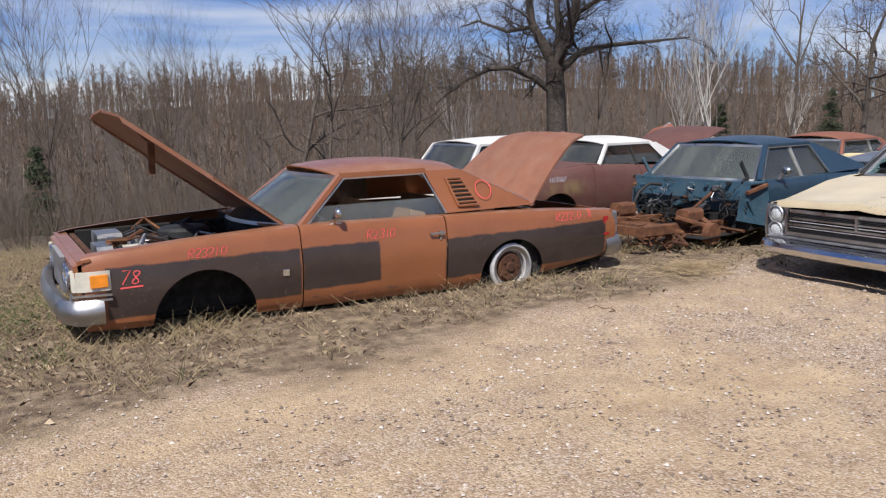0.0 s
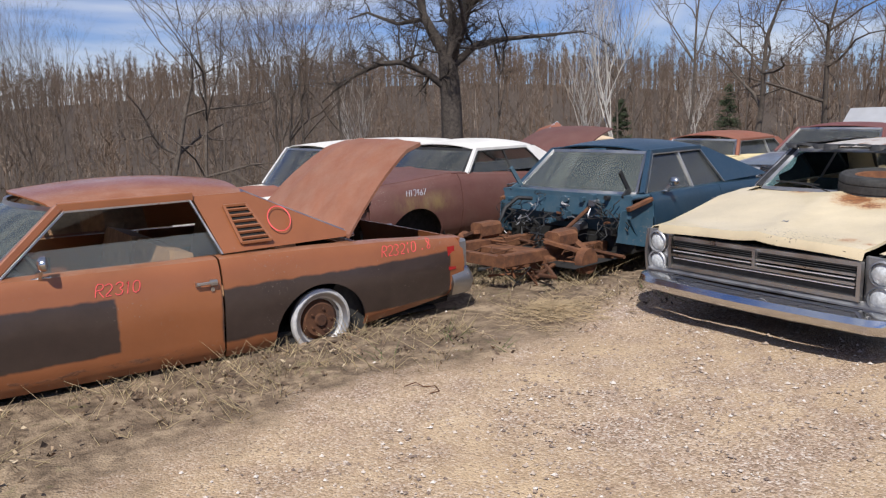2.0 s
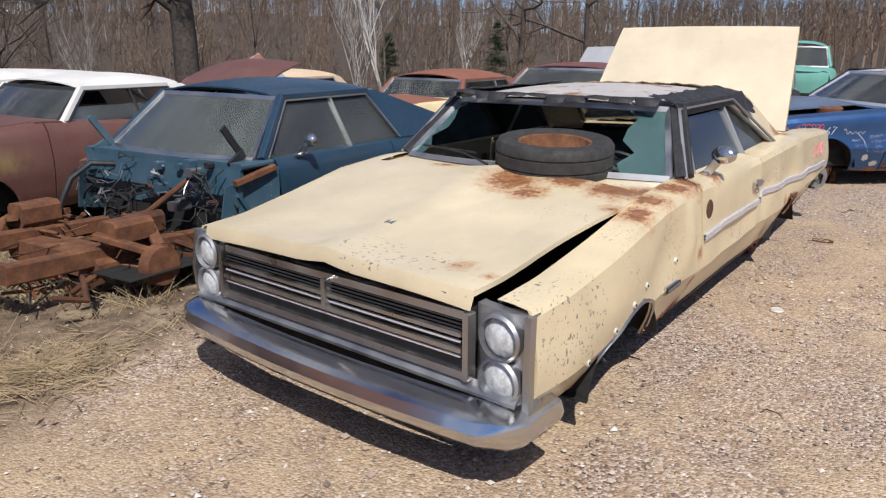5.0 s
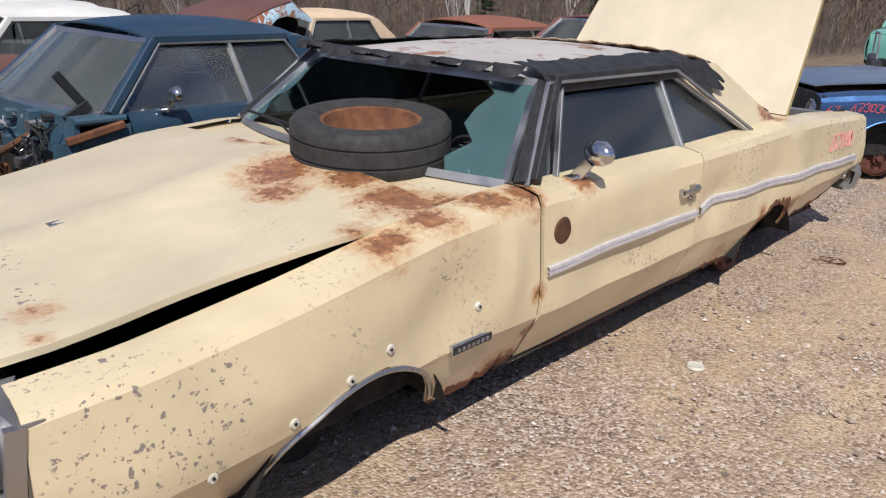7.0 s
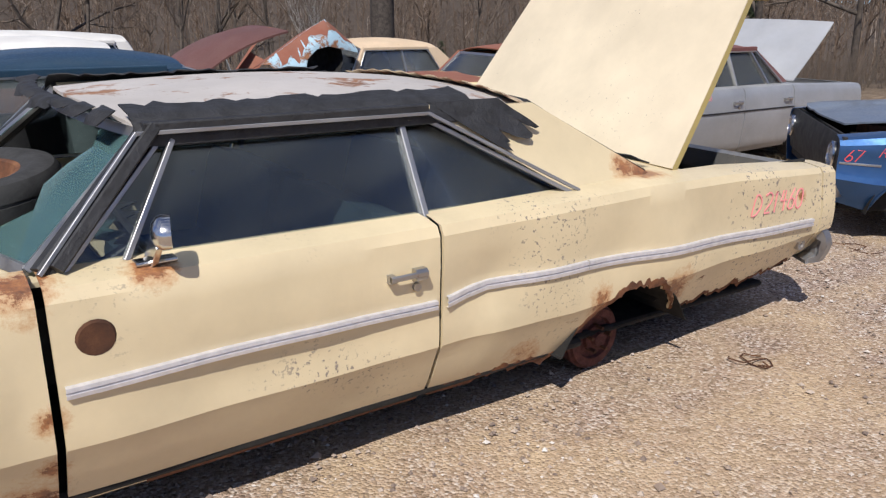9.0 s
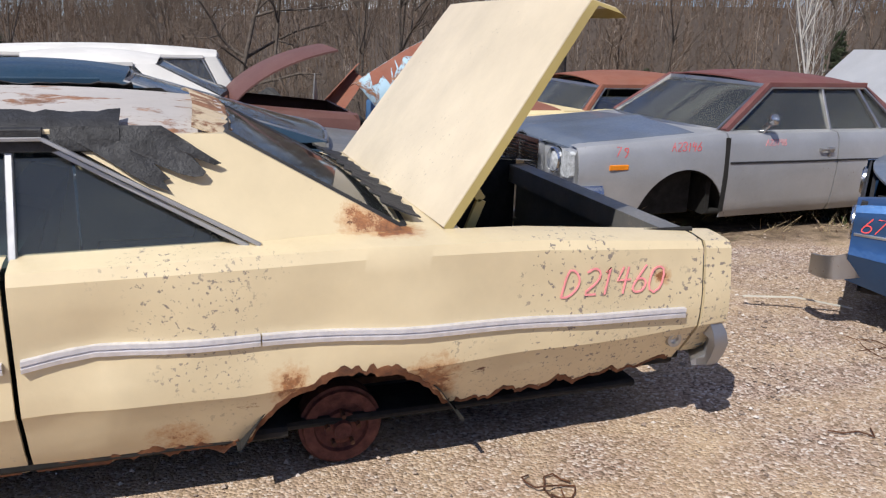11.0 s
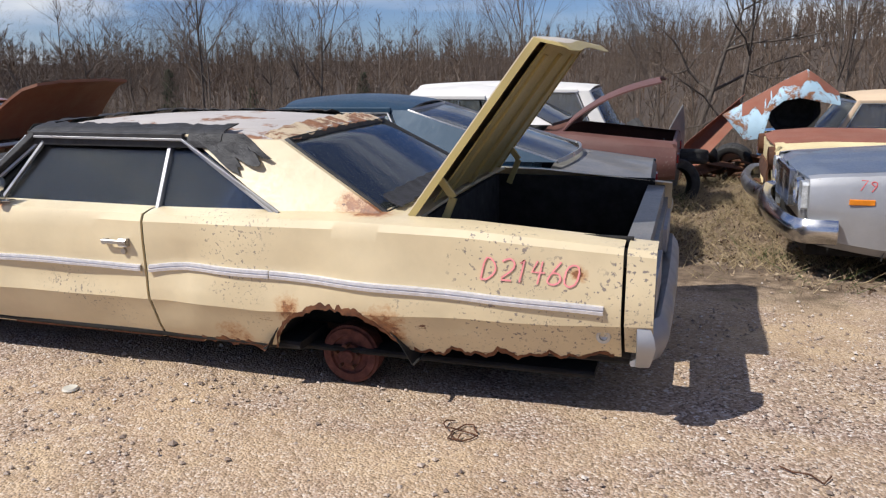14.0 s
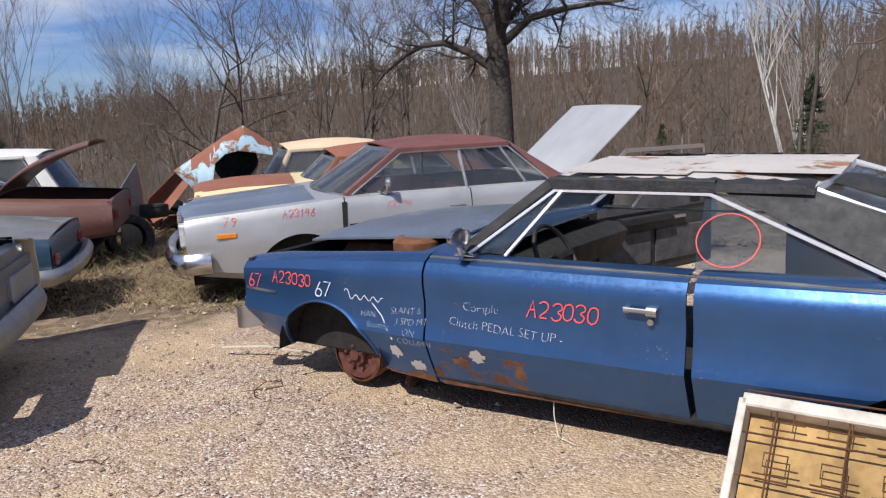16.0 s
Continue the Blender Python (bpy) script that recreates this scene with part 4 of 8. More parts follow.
# ---- the copper coupe with open hood and trunk ----
def copper_coupe():
    c = Car("coupe", "copper and dark brown coupe with hood and trunk open", "car", pose(1.032, 7.005, 0, 0, 0, -4.1), 5.22, 1.96,
            top=[(0, 0.66), (0.16, 0.69), (0.8, 0.735), (1.65, 0.77), (3.1, 0.735), (3.8, 0.715), (4.4, 0.69), (5.22, 0.62)],
            bot=[(0, 0.12), (0.5, 0.10), (1.6, 0.08), (3.3, 0.04), (4.2, 0.07), (5.22, 0.16)],
            arches=[(0.92, 0.10, 0.40), (3.83, 0.08, 0.37)], mat=M["copper"], nose=0.05, tail=0.10, dents=0.012, seed=3)
    for s in (-1, 1):
        c.side("front_fender", 0.06, 1.70, s)
        c.side("door", 1.712, 3.085, s)
        c.side("quarter_panel", 3.10, 5.20, s)
    c.shell(1.6, 4.2, 0.06)
    c.cabin(1.75, 3.7, 0.08, 0.34, M["seat_tan"], (2.12, -0.38, 0.66))
    c.greenhouse(1.74, 2.20, 3.42, 4.22, 1.15, 0.745, 0.86, 0.66, 3.04, 3.16, M["copper"], glass_mat=M["glass"], ws_mat=M["glass_hazy"], trim=M["chrome_old"], crown=0.10, ws_bow=0.30, bg_bow=0.05, glass_drop=0.62, rail=0.05)
    # cowl, open hood with its folded edge, engine bay
    c.sheet("cowl", c.top_sheet(1.50, 1.76, 0.12, 0.015, -0.012, n=4, front_bow=0.0))
    P = c.top_sheet(0.12, 1.60, 0.15, 0.03, 0.0, ridge=0.022, front_bow=0.05)
    P[..., 2] = P[..., 2] - P[:, 0, 2][:, None] + 0.775
    Q = c.turned(P, 1.64, 0.78, -36.8)
    hood = c.sheet("hood", Q, M["copper_lid"], "faded copper hood propped open", thick=0.02)
    for j, s in ((0, -1), (-1, 1)):
        V, F = slab(np.stack([Q[:, j], Q[:, j] + np.array((0.02, 0, -0.055))], 1), (0, -s * 0.012, 0))
        link_mesh("hood_edge", V, F, M["copper_lid"], hood)
    V, F = joined(beam(Q[2, 3] + np.array((0.02, 0, -0.03)), Q[2, 3] + np.array((0.10, 0, -0.11)), 0.05, 0.03), beam(Q[2, 3] + np.array((0.10, 0, -0.11)), Q[2, 3] + np.array((0.09, 0, -0.36)), 0.035, 0.05))
    link_mesh("hood_latch", V, F, M["rust_dark"], hood)
    # bay walls coloured near-black in place of shade
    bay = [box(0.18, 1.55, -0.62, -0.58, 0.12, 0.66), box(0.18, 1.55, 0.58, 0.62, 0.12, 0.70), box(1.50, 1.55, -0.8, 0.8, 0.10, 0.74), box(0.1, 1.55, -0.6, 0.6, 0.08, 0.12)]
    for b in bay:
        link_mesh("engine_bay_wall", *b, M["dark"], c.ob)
    eng = link_mesh("engine", *joined(box(0.55, 1.30, -0.22, 0.22, 0.2, 0.56, 0.05), box(0.6, 1.22, -0.34, -0.2, 0.42, 0.60, 0.04), box(0.6, 1.22, 0.2, 0.34, 0.42, 0.60, 0.04)), M["rust_dark"], c.ob, "greasy engine block")
    link_mesh("air_cleaner", *lathe([(0.02, 0.10), (0.05, 0.085), (0.19, 0.075), (0.215, 0.05), (0.215, 0.0), (0.17, -0.02)], (0.98, -0.05, 0.66), 'z', 30), M["black"], eng, "round black air cleaner")
    link_mesh("battery", *box(0.34, 0.56, -0.56, -0.38, 0.46, 0.64), M["plastic_white"], eng)
    link_mesh("washer_bottle", *box(0.42, 0.62, -0.5, -0.3, 0.58, 0.66, 0.03), M["plastic_white"], eng)
    link_mesh("radiator_support", *joined(box(0.14, 0.18, -0.72, 0.72, 0.56, 0.66), box(0.15, 0.19, -0.5, 0.5, 0.18, 0.56)), M["rust_dark"], c.ob)
    rnd = random.Random(5)
    link_mesh("bay_part", *joined(box(0.22, 0.34, -0.5, -0.1, 0.5, 0.68, 0.03), box(0.3, 0.5, 0.1, 0.5, 0.5, 0.70, 0.03), lathe([(0.001, 0.70), (0.05, 0.70), (0.06, 0.66), (0.06, 0.5)], (0.55, -0.15, 0), 'z', 14), lathe([(0.001, 0.0), (0.09, 0.0), (0.09, 0.06), (0.001, 0.06)], (0.36, 0.0, 0.60), 'x', 16)), M["alloy"], eng)
    for i in range(40):
        x, y = rnd.uniform(0.25, 1.3), rnd.uniform(-0.55, 0.5)
        z = rnd.uniform(0.56, 0.72)
        pts = [(x, y, z), (x + rnd.uniform(-0.1, 0.25), y + rnd.uniform(-0.2, 0.2), z + rnd.uniform(0, 0.07)), (x + rnd.uniform(0.1, 0.4), y + rnd.uniform(-0.3, 0.3), z + rnd.uniform(-0.05, 0.03))]
        link_mesh("hose", *tube(np.array([[np.interp(t, [0, 0.5, 1], [p[k] for p in pts]) for k in range(3)] for t in np.linspace(0, 1, 7)]), rnd.choice((0.006, 0.012, 0.02))), M[rnd.choice(("black", "rubber", "alloy", "rust"))], eng)
    # nose
    link_mesh("nose_panel", *slab(np.array([[(0.04, y, 0.655 - 0.02 * (abs(y) > 0.8)), (0.0, y, 0.62), (0.02, y, 0.40), (0.06, y, 0.16)] for y in np.linspace(-0.92, 0.92, 15)]), (0.03, 0, 0)), M["copper"], c.ob)
    link_mesh("front_edge", *slab(np.array([[(0.03, y, 0.655), (0.12, y, 0.665)] for y in np.linspace(-0.92, 0.92, 9)]), (0, 0, -0.02)), M["copper"], c.ob)
    gr = link_mesh("grille", *joined(*[box(-0.03, 0.0, -0.36, 0.36, z, z + 0.014, 0.004) for z in np.linspace(0.34, 0.6, 9)], *[box(-0.035, 0.0, y, y + 0.012, 0.33, 0.62, 0.004) for y in np.linspace(-0.36, 0.35, 13)]), M["alloy"], c.ob)
    for s in (-1, 1):
        for k in (0.48, 0.66):
            headlamp(c, -0.01, s * k, 0.50, 0.075)
        link_mesh("turn_lamp", *slab(np.array([[(-0.015, s * 0.80, z), (-0.02, s * 0.90, z), (0.05, s * 0.945, z), (0.22, s * 0.965, z)] for z in (0.43, 0.50, 0.575)]), (0.02, -s * 0.01, 0)), M["plastic_white"], c.ob)
        link_mesh("amber_marker", *box(0.10, 0.22, s * 0.968 - 0.006, s * 0.968 + 0.006, 0.455, 0.55, 0.004), M["amber"], c.ob)
        link_mesh("lamp_trim", *joined(*[sweep([(-0.02, s * 0.78, z), (-0.02, s * 0.92, z), (0.24, s * 0.975, z)], [(-0.01, -0.008), (0.01, -0.008), (0.01, 0.008), (-0.01, 0.008)]) for z in (0.40, 0.365)]), M["chrome_old"], c.ob)
    c.bumper("front_bumper", -0.10, 0.27, 0.20, M["chrome_old"], True, wrap=0.28, bow=0.05, half=0.985)
    # tail
    link_mesh("rear_panel", *slab(np.array([[(5.20 - 0.03 * abs(y), y, 0.615), (5.24 - 0.03 * abs(y), y, 0.45), (5.20 - 0.03 * abs(y), y, 0.2)] for y in np.linspace(-0.86, 0.86, 11)]), (-0.02, 0, 0)), M["copper"], c.ob)
    for s in (-1, 1):
        fr = link_mesh("tail_lamp", *box(5.17, 5.235, s * 0.80 - 0.07, s * 0.80 + 0.07, 0.36, 0.60, 0.02), M["chrome_old"], c.ob)
        link_mesh("lens", *joined(box(5.18, 5.245, s * 0.80 - 0.055, s * 0.80 + 0.055, 0.38, 0.47, 0.015), box(5.18, 5.245, s * 0.80 - 0.055, s * 0.80 + 0.055, 0.49, 0.58, 0.015)), M["red_lens"], fr)
        link_mesh("side_marker", *slab(np.array([[(5.02, s * (c.y_at(5.0, z) + 0.004), z), (5.10, s * (c.y_at(5.08, z) + 0.002), z)] for z in (0.37, 0.56)]), (0, -s * 0.01, 0)), M["red_lens"], c.ob)
    c.bumper("rear_bumper", 5.36, 0.24, 0.22, M["chrome_old"], False, wrap=0.30, bow=0.03, half=0.90)
    # deck: sail between the back window and the open lid
    c.sheet("deck", c.top_sheet(4.06, 4.20, 0.14, 0.02, 0.004, n=4))
    D = c.top_sheet(4.14, 5.20, 0.13, 0.03, 0.006, n=14, m=17)
    D[..., 2] = D[..., 2] - D[:, 0, 2][:, None] + 0.76
    for i in range(14):
        u = i / 13
        D[i, :, 1] *= 1 - 0.18 * u
        D[i, :, 2] += 0.05 * math.sin(math.pi * u) - 0.05 * max(0.0, u - 0.85) / 0.15
        D[i, (4, 12), 2] += 0.014
    T = c.turned(D, 4.14, 0.76, 40.0)
    lid = c.sheet("trunk_lid", T, M["copper_lid"], "faded copper trunk lid standing open", thick=0.03)
    # trunk box, its inner shade given by colour
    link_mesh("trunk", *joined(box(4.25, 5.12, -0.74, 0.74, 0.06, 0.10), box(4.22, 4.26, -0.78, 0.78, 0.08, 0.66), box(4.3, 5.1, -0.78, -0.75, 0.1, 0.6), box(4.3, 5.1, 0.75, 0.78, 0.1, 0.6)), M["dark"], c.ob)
    # louvres in the roof quarter
    wb, wr, zb, zr = 0.86, 0.66, 0.745, 1.13

    def quarter(x, z, out):
        k = (z - zb) / (zr - zb)
        return (x, -(wb + (wr - wb) * k + out), z)
    fr = [(3.24, 1.05), (3.40, 1.05), (3.52, 0.80), (3.30, 0.80), (3.24, 1.05)]
    lou = link_mesh("louvre_frame", *joined(*[beam(quarter(*a, 0.01), quarter(*b, 0.01), 0.02, 0.022, (0, 1, 0)) for a, b in zip(fr, fr[1:])]), M["copper"], c.ob)
    # flat near-black sheet; the recess and its shade exist only as colour
    link_mesh("louvre_recess", *slab(np.array([[quarter(3.25, 1.04, 0.003), quarter(3.31, 0.81, 0.003)], [quarter(3.39, 1.04, 0.003), quarter(3.51, 0.81, 0.003)]]), (0, 0.004, 0)), M["dark"], lou)
    for i in range(6):
        z = 0.83 + i * 0.038
        x0, x1 = np.interp(z, [0.8, 1.05], [3.30, 3.24]), np.interp(z, [0.8, 1.05], [3.51, 3.40])
        link_mesh("louvre", *beam(quarter(x0, z, 0.012), quarter(x1, z, 0.012), 0.018, 0.016, (0, 1, 0.4)), M["copper"], lou)
    # wheel, flat tyre, handle, mirror, badge, writing
    add_wheel(c, 3.83, -0.86, 0.17, 0.31, M["alloy"], -1, tyre=False)
    link_mesh("trim_ring", *lathe([(0.165, -0.055), (0.19, -0.075), (0.215, -0.085), (0.235, -0.075), (0.238, -0.05), (0.17, -0.03)], (3.83, -0.86, 0.17), 'y', 36, False), M["trim_ring"], c.ob, "dull bright wheel trim ring")
    link_mesh("rim_centre", *lathe([(0.001, -0.05), (0.04, -0.05), (0.05, -0.03), (0.12, -0.035), (0.135, -0.01), (0.15, 0.0)], (3.83, -0.88, 0.17), 'y', 26), M["rust_dark"], c.ob, "rusted steel wheel centre")
    flat = [(3.83 + 0.27 * math.cos(a) * (1.15 if math.cos(a) > 0.3 else 1), 0.17 + 0.27 * math.sin(a)) for a in np.linspace(-2.9, 1.0, 18)]
    link_mesh("flat_tyre", *sweep([(x, -0.80, max(z, -0.03)) for x, z in flat], [(-0.11, -0.06), (0.11, -0.06), (0.12, 0.0), (0.08, 0.06), (-0.08, 0.06), (-0.12, 0.0)], True, (0, 1, 0.01)), M["rubber"], c.ob, "collapsed flat tyre")
    add_wheel(c, 3.83, 0.80, 0.17, 0.31, M["rust_dark"], 1)
    handle(c, 2.98, 0.585)
    mirror(c, 2.02, -0.90, 0.745)
    link_mesh("badge", *joined(box(1.53, 1.585, -(c.y_at(1.55, 0.4) + 0.008), -(c.y_at(1.55, 0.4) - 0.01), 0.375, 0.43, 0.004)), M["chrome"], c.ob)
    c.pen("78", 0.30, 0.455, 0.11, M["red_marker"])
    c.scribble([(0.30, 0.43), (0.46, 0.435)], M["red_marker"])
    c.pen("R23210", 0.80, 0.60, 0.075, M["red_marker"])
    c.pen("R2310", 2.30, 0.60, 0.08, M["red_marker"])
    c.pen("R23210 78", 4.35, 0.575, 0.085, M["red_marker"])
    V, F = sweep([quarter(3.62 + 0.085 * math.cos(a), 0.93 + 0.085 * math.sin(a), 0.006) for a in np.linspace(0, 2 * math.pi, 25)], [(-0.004, -0.001), (0.004, -0.001), (0.004, 0.001), (-0.004, 0.001)], True, (0, -1, 0))
    link_mesh("handwriting", V, F, M["red_marker"], c.ob)
    c.ob.location.z = -0.03
    return c


# ---- the cream hardtop ----
def cream_hardtop():
    sec = [(0.12, 0.0), (0.07, 0.13), (0.014, 0.325), (0.006, 0.345), (0.002, 0.45), (0.0, 0.60), (0.004, 0.78), (0.010, 0.93), (0.028, 0.98), (0.09, 1.0), (0.150, 1.006)]
    c = Car("hardtop", "cream two-door hardtop with torn black vinyl roof and open trunk", "car", pose(6.80, 3.617, 0, 0, 0, 0), 5.40, 1.97,
            top=[(0, 0.765), (0.75, 0.805), (1.68, 0.875), (3.0, 0.868), (4.0, 0.882), (4.6, 0.872), (5.40, 0.815)],
            bot=[(0, 0.30), (0.5, 0.26), (1.4, 0.19), (3.0, 0.195), (3.6, 0.18), (4.5, 0.25), (5.0, 0.275), (5.40, 0.33)],
            arches=[(0.97, 0.10, 0.385), (3.97, 0.08, 0.36)], mat=M["cream"], nose=0.015, tail=0.03, ragged=[(1.56, 1.76, 0.05), (3.2, 5.3, 0.035)], section=sec, dents=0.030, seed=8,
            knocks=[(3.18, 0.62, 0.16, 0.12, 0.035), (3.08, 0.38, 0.12, 0.10, 0.030), (2.45, 0.52, 0.45, 0.06, 0.022), (2.62, 0.30, 0.30, 0.05, 0.015), (1.35, 0.62, 0.16, 0.16, 0.030), (1.62, 0.66, 0.06, 0.14, -0.020), (3.85, 0.60, 0.25, 0.10, 0.015), (1.1, 0.66, 0.12, 0.08, -0.015)])
    c.crease = 24.0
    for s in (-1, 1):
        c.side("front_fender", 0.05, 1.762, s, label="cream fender with rusted top edge" if s < 0 else "")
        c.side("door", 1.785, 2.97, s)
        c.side("quarter_panel", 2.985, 5.27, s, slant=0.0)
        # tail cap behind a dark joint
        c.side("tail_cap", 5.285, 5.40, s)
    for x0, x1, tall, k in ((1.42, 1.76, 0.07, 1), (2.0, 2.96, 0.022, 2), (2.99, 3.6, 0.05, 3), (3.62, 4.32, 0.045, 4), (4.34, 5.25, 0.03, 5), (0.56, 1.38, 0.018, 6)):
        c.rust_band(x0, x1, tall, -1, k)
    c.shell(1.7, 4.2, 0.20)
    c.cabin(1.75, 3.75, 0.20, 0.42, M["seat_teal"], (2.15, -0.40, 0.78))
    c.greenhouse(1.80, 2.14, 3.60, 4.18, 1.215, 0.872, 0.86, 0.69, 3.10, 3.66, M["bare"], posts=[(2.99, 2.985)], glass_mat=M["glass_dark"], trim=M["alloy"], sail_mat=M["cream"], crown=0.06, ws_bow=0.16, bg_bow=0.05,
                 ws_glass=False, vent=0.21, rear_mat=M["black"], pillar=M["vinyl"])
    # torn vinyl left along the roof edges
    for s in (-1, 1):
        rows = []
        rnd = random.Random(4 + s)
        for x in np.arange(2.10, 3.30, 0.035):
            inn = 0.57 + rnd.uniform(-0.03, 0.03)
            rows.append([(x, s * 0.725, 1.155), (x, s * 0.722, 1.185), (x, s * 0.705, 1.218), (x, s * 0.66, 1.242), (x, s * inn, 1.252 + rnd.uniform(0, 0.012))])
        link_mesh("torn_vinyl", *slab(rows, (0, -s * 0.006, -0.004)), M["vinyl"], c.ob, "torn black vinyl roof edge")
        q = []
        for u in np.linspace(0, 0.62, 12):
            row = []
            for v in np.linspace(0, 1, 6):
                lim = (0.46 - 0.22 * u) * (1 + 0.16 * math.sin(u * 21) + 0.1 * math.sin(u * 47))
                x = 3.09 + 0.44 * u + v * 0.03
                k = 1 - v * lim
                z = 0.872 + (1.225 - 0.872) * k
                w = 0.86 + (0.69 - 0.86) * k
                xq = 3.10 + (3.66 - 3.10) * (1 - k) + u * (0.50 * k + 0.46 * (1 - k))
                row.append((xq, s * (w + 0.010 + 0.006 * math.sin(9 * v + 13 * u)), z))
            q.append(row)
        link_mesh("torn_vinyl", *slab(q, (0, -s * 0.006, 0)), M["vinyl"], c.ob)
        link_mesh("pillar_cover", *joined(beam((1.83, s * 0.875, 0.88), (2.15, s * 0.705, 1.2), 0.035, 0.075, (0, s, 0.3)), beam((2.12, s * 0.712, 1.205), (3.08, s * 0.712, 1.205), 0.05, 0.035)), M["vinyl"], c.ob)
        link_mesh("drip_rail", *joined(beam((1.79, s * 0.89, 0.878), (2.10, s * 0.725, 1.195), 0.012, 0.016, (0, s, 0)), beam((2.10, s * 0.735, 1.195), (3.08, s * 0.735, 1.192), 0.012, 0.014, (0, s, 0)), beam((3.08, s * 0.735, 1.192), (3.68, s * 0.885, 0.878), 0.012, 0.016, (0, s, 0))), M["alloy"], c.ob)
    lower = [(4.20 + 0.012 * math.sin(y * 40), y, 0.905 + 0.012 * math.cos(y * 2)) for y in np.linspace(-0.74, 0.74, 31)]
    link_mesh("torn_vinyl", *slab(np.array([[(x - 0.07, y * 0.97, z + 0.035), (x - 0.02, y, z + 0.012), (x + 0.03 + 0.02 * abs(math.sin(y * 17)), y, z - 0.004)] for x, y, z in lower]), (0, 0, 0.006)), M["vinyl"], c.ob, "ragged black strip under the rear window")
    upper = [[(3.50 + 0.13 * u + 0.02 * (1 - (y / 0.66) ** 2), y, 1.253 - 0.045 * u - 0.035 * (abs(y) / 0.66) ** 3 + 0.004 * math.sin(y * 50)) for u in np.linspace(0, 1 - 0.12 * abs(math.sin(y * 23)), 5)] for y in np.linspace(-0.66, 0.66, 45)]
    link_mesh("roof_edge", *slab(upper, (0, 0, 0.004)), M["rust_worn"], c.ob, "rust-eaten rear edge of the roof")
    rnd = random.Random(9)
    for i in range(11):
        y = -0.62 + i * 0.125
        x = 2.03 - 0.10 * (1 - (y / 0.7) ** 2)
        w = rnd.uniform(0.05, 0.10)
        low = rnd.uniform(0.0, 0.05)
        if i in (2, 5, 6, 9):
            low = -0.02
        link_mesh("vinyl_flap", *slab(bilinear((x + 0.06, y - 0.02, 1.250), (x + 0.06, y + 0.14, 1.250), (x - 0.005, y + w * 1.3, 1.222 - low), (x + 0.005, y + rnd.uniform(-0.02, 0.03), 1.22 - low * 0.6), 4, 4, (-0.02, 0, 0.015)), (0.006, 0, 0)), M["vinyl"], c.ob)
    # what is left of the windscreen: a ragged piece at either side
    W = c.ws
    for j0, j1, dx in ((0, 2, 0.9), (11, 12, 0.75)):
        piece = W[:, j0:j1 + 1].copy()
        for i in range(piece.shape[0]):
            k = 0.65 + 0.35 * math.sin(i * 2.3)
            if j0 == 0:
                piece[i, -1] = piece[i, -2] + (piece[i, -1] - piece[i, -2]) * k
            else:
                piece[i, 0] = piece[i, 1] + (piece[i, 0] - piece[i, 1]) * k
        o = link_mesh("broken_windscreen", *slab(piece, (0.005, 0, 0)), M["glass_teal"], c.ob, "broken teal-tinted windscreen glass")
        o.visible_shadow = False
    # crazed glass fallen on the dash
    rnd = random.Random(33)
    for i in range(46):
        x, y, r = rnd.uniform(1.72, 2.10), rnd.uniform(-0.74, 0.25), rnd.uniform(0.03, 0.09)
        z = 0.880 + 0.02 * rnd.random() + 0.03 * max(0.0, 1.85 - x)
        ring = [(x + r * math.cos(a) * rnd.uniform(0.6, 1.2), y + r * math.sin(a) * rnd.uniform(0.6, 1.2), z + rnd.uniform(-0.012, 0.02)) for a in (0.3, 1.7, 3.0, 4.6)]
        link_mesh("glass_shard", ring + [(p[0], p[1], p[2] - 0.004) for p in ring], [(0, 1, 2, 3), (7, 6, 5, 4), (0, 4, 5, 1), (1, 5, 6, 2), (2, 6, 7, 3), (3, 7, 4, 0)], M["shard" if i % 3 else "black"], c.ob, smooth=False)
    # cowl, hood (bent, standing off the fender), nose
    c.sheet("cowl", c.top_sheet(1.42, 1.84, 0.12, 0.012, -0.02, n=5), M["cream_hood"])
    H = c.top_sheet(0.0, 1.44, 0.125, 0.028, 0.012, ridge=0.018, n=18, m=21, front_bow=0.02)
    for i in range(H.shape[0]):
        u = i / (H.shape[0] - 1)
        if i == 0:
            H[i, :, 2] -= 0.035
        if i == 1:
            H[i, :, 0] = H[0, :, 0] + 0.012
            H[i, :, 2] += 0.004
        for j in range(H.shape[1]):
            v = -1 + 2 * j / (H.shape[1] - 1)
            if v < -0.6:
                H[i, j, 2] += 0.035 * math.sin(math.pi * min(1, u * 1.2)) * (-(v + 0.6) / 0.4) - 0.02 * (u > 0.93) * (-(v + 0.6) / 0.4)
                H[i, j, 1] += 0.12 * (1 - u) ** 0.7 * (-(v + 0.6) / 0.4)
    hood = c.sheet("hood", H, M["cream_hood"], "cream hood bent up along one edge, with rust", thick=0.02)
    link_mesh("hood_ornament", *box(0.40, 0.47, -0.025, 0.025, 0.822, 0.845, 0.006), M["chrome_old"], hood)
    for i in range(8):
        link_mesh("hood_letter", *box(-0.004, 0.004, -0.62 + i * 0.043, -0.62 + i * 0.043 + 0.03, 0.748, 0.770, 0.002), M["black"], hood)
    # walls under the hood carry their shade as near-black colour
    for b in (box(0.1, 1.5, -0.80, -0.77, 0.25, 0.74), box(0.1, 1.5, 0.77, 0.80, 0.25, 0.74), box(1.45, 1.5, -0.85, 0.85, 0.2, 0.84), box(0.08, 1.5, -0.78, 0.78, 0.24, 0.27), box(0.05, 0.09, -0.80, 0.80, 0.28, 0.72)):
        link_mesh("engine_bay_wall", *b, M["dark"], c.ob)
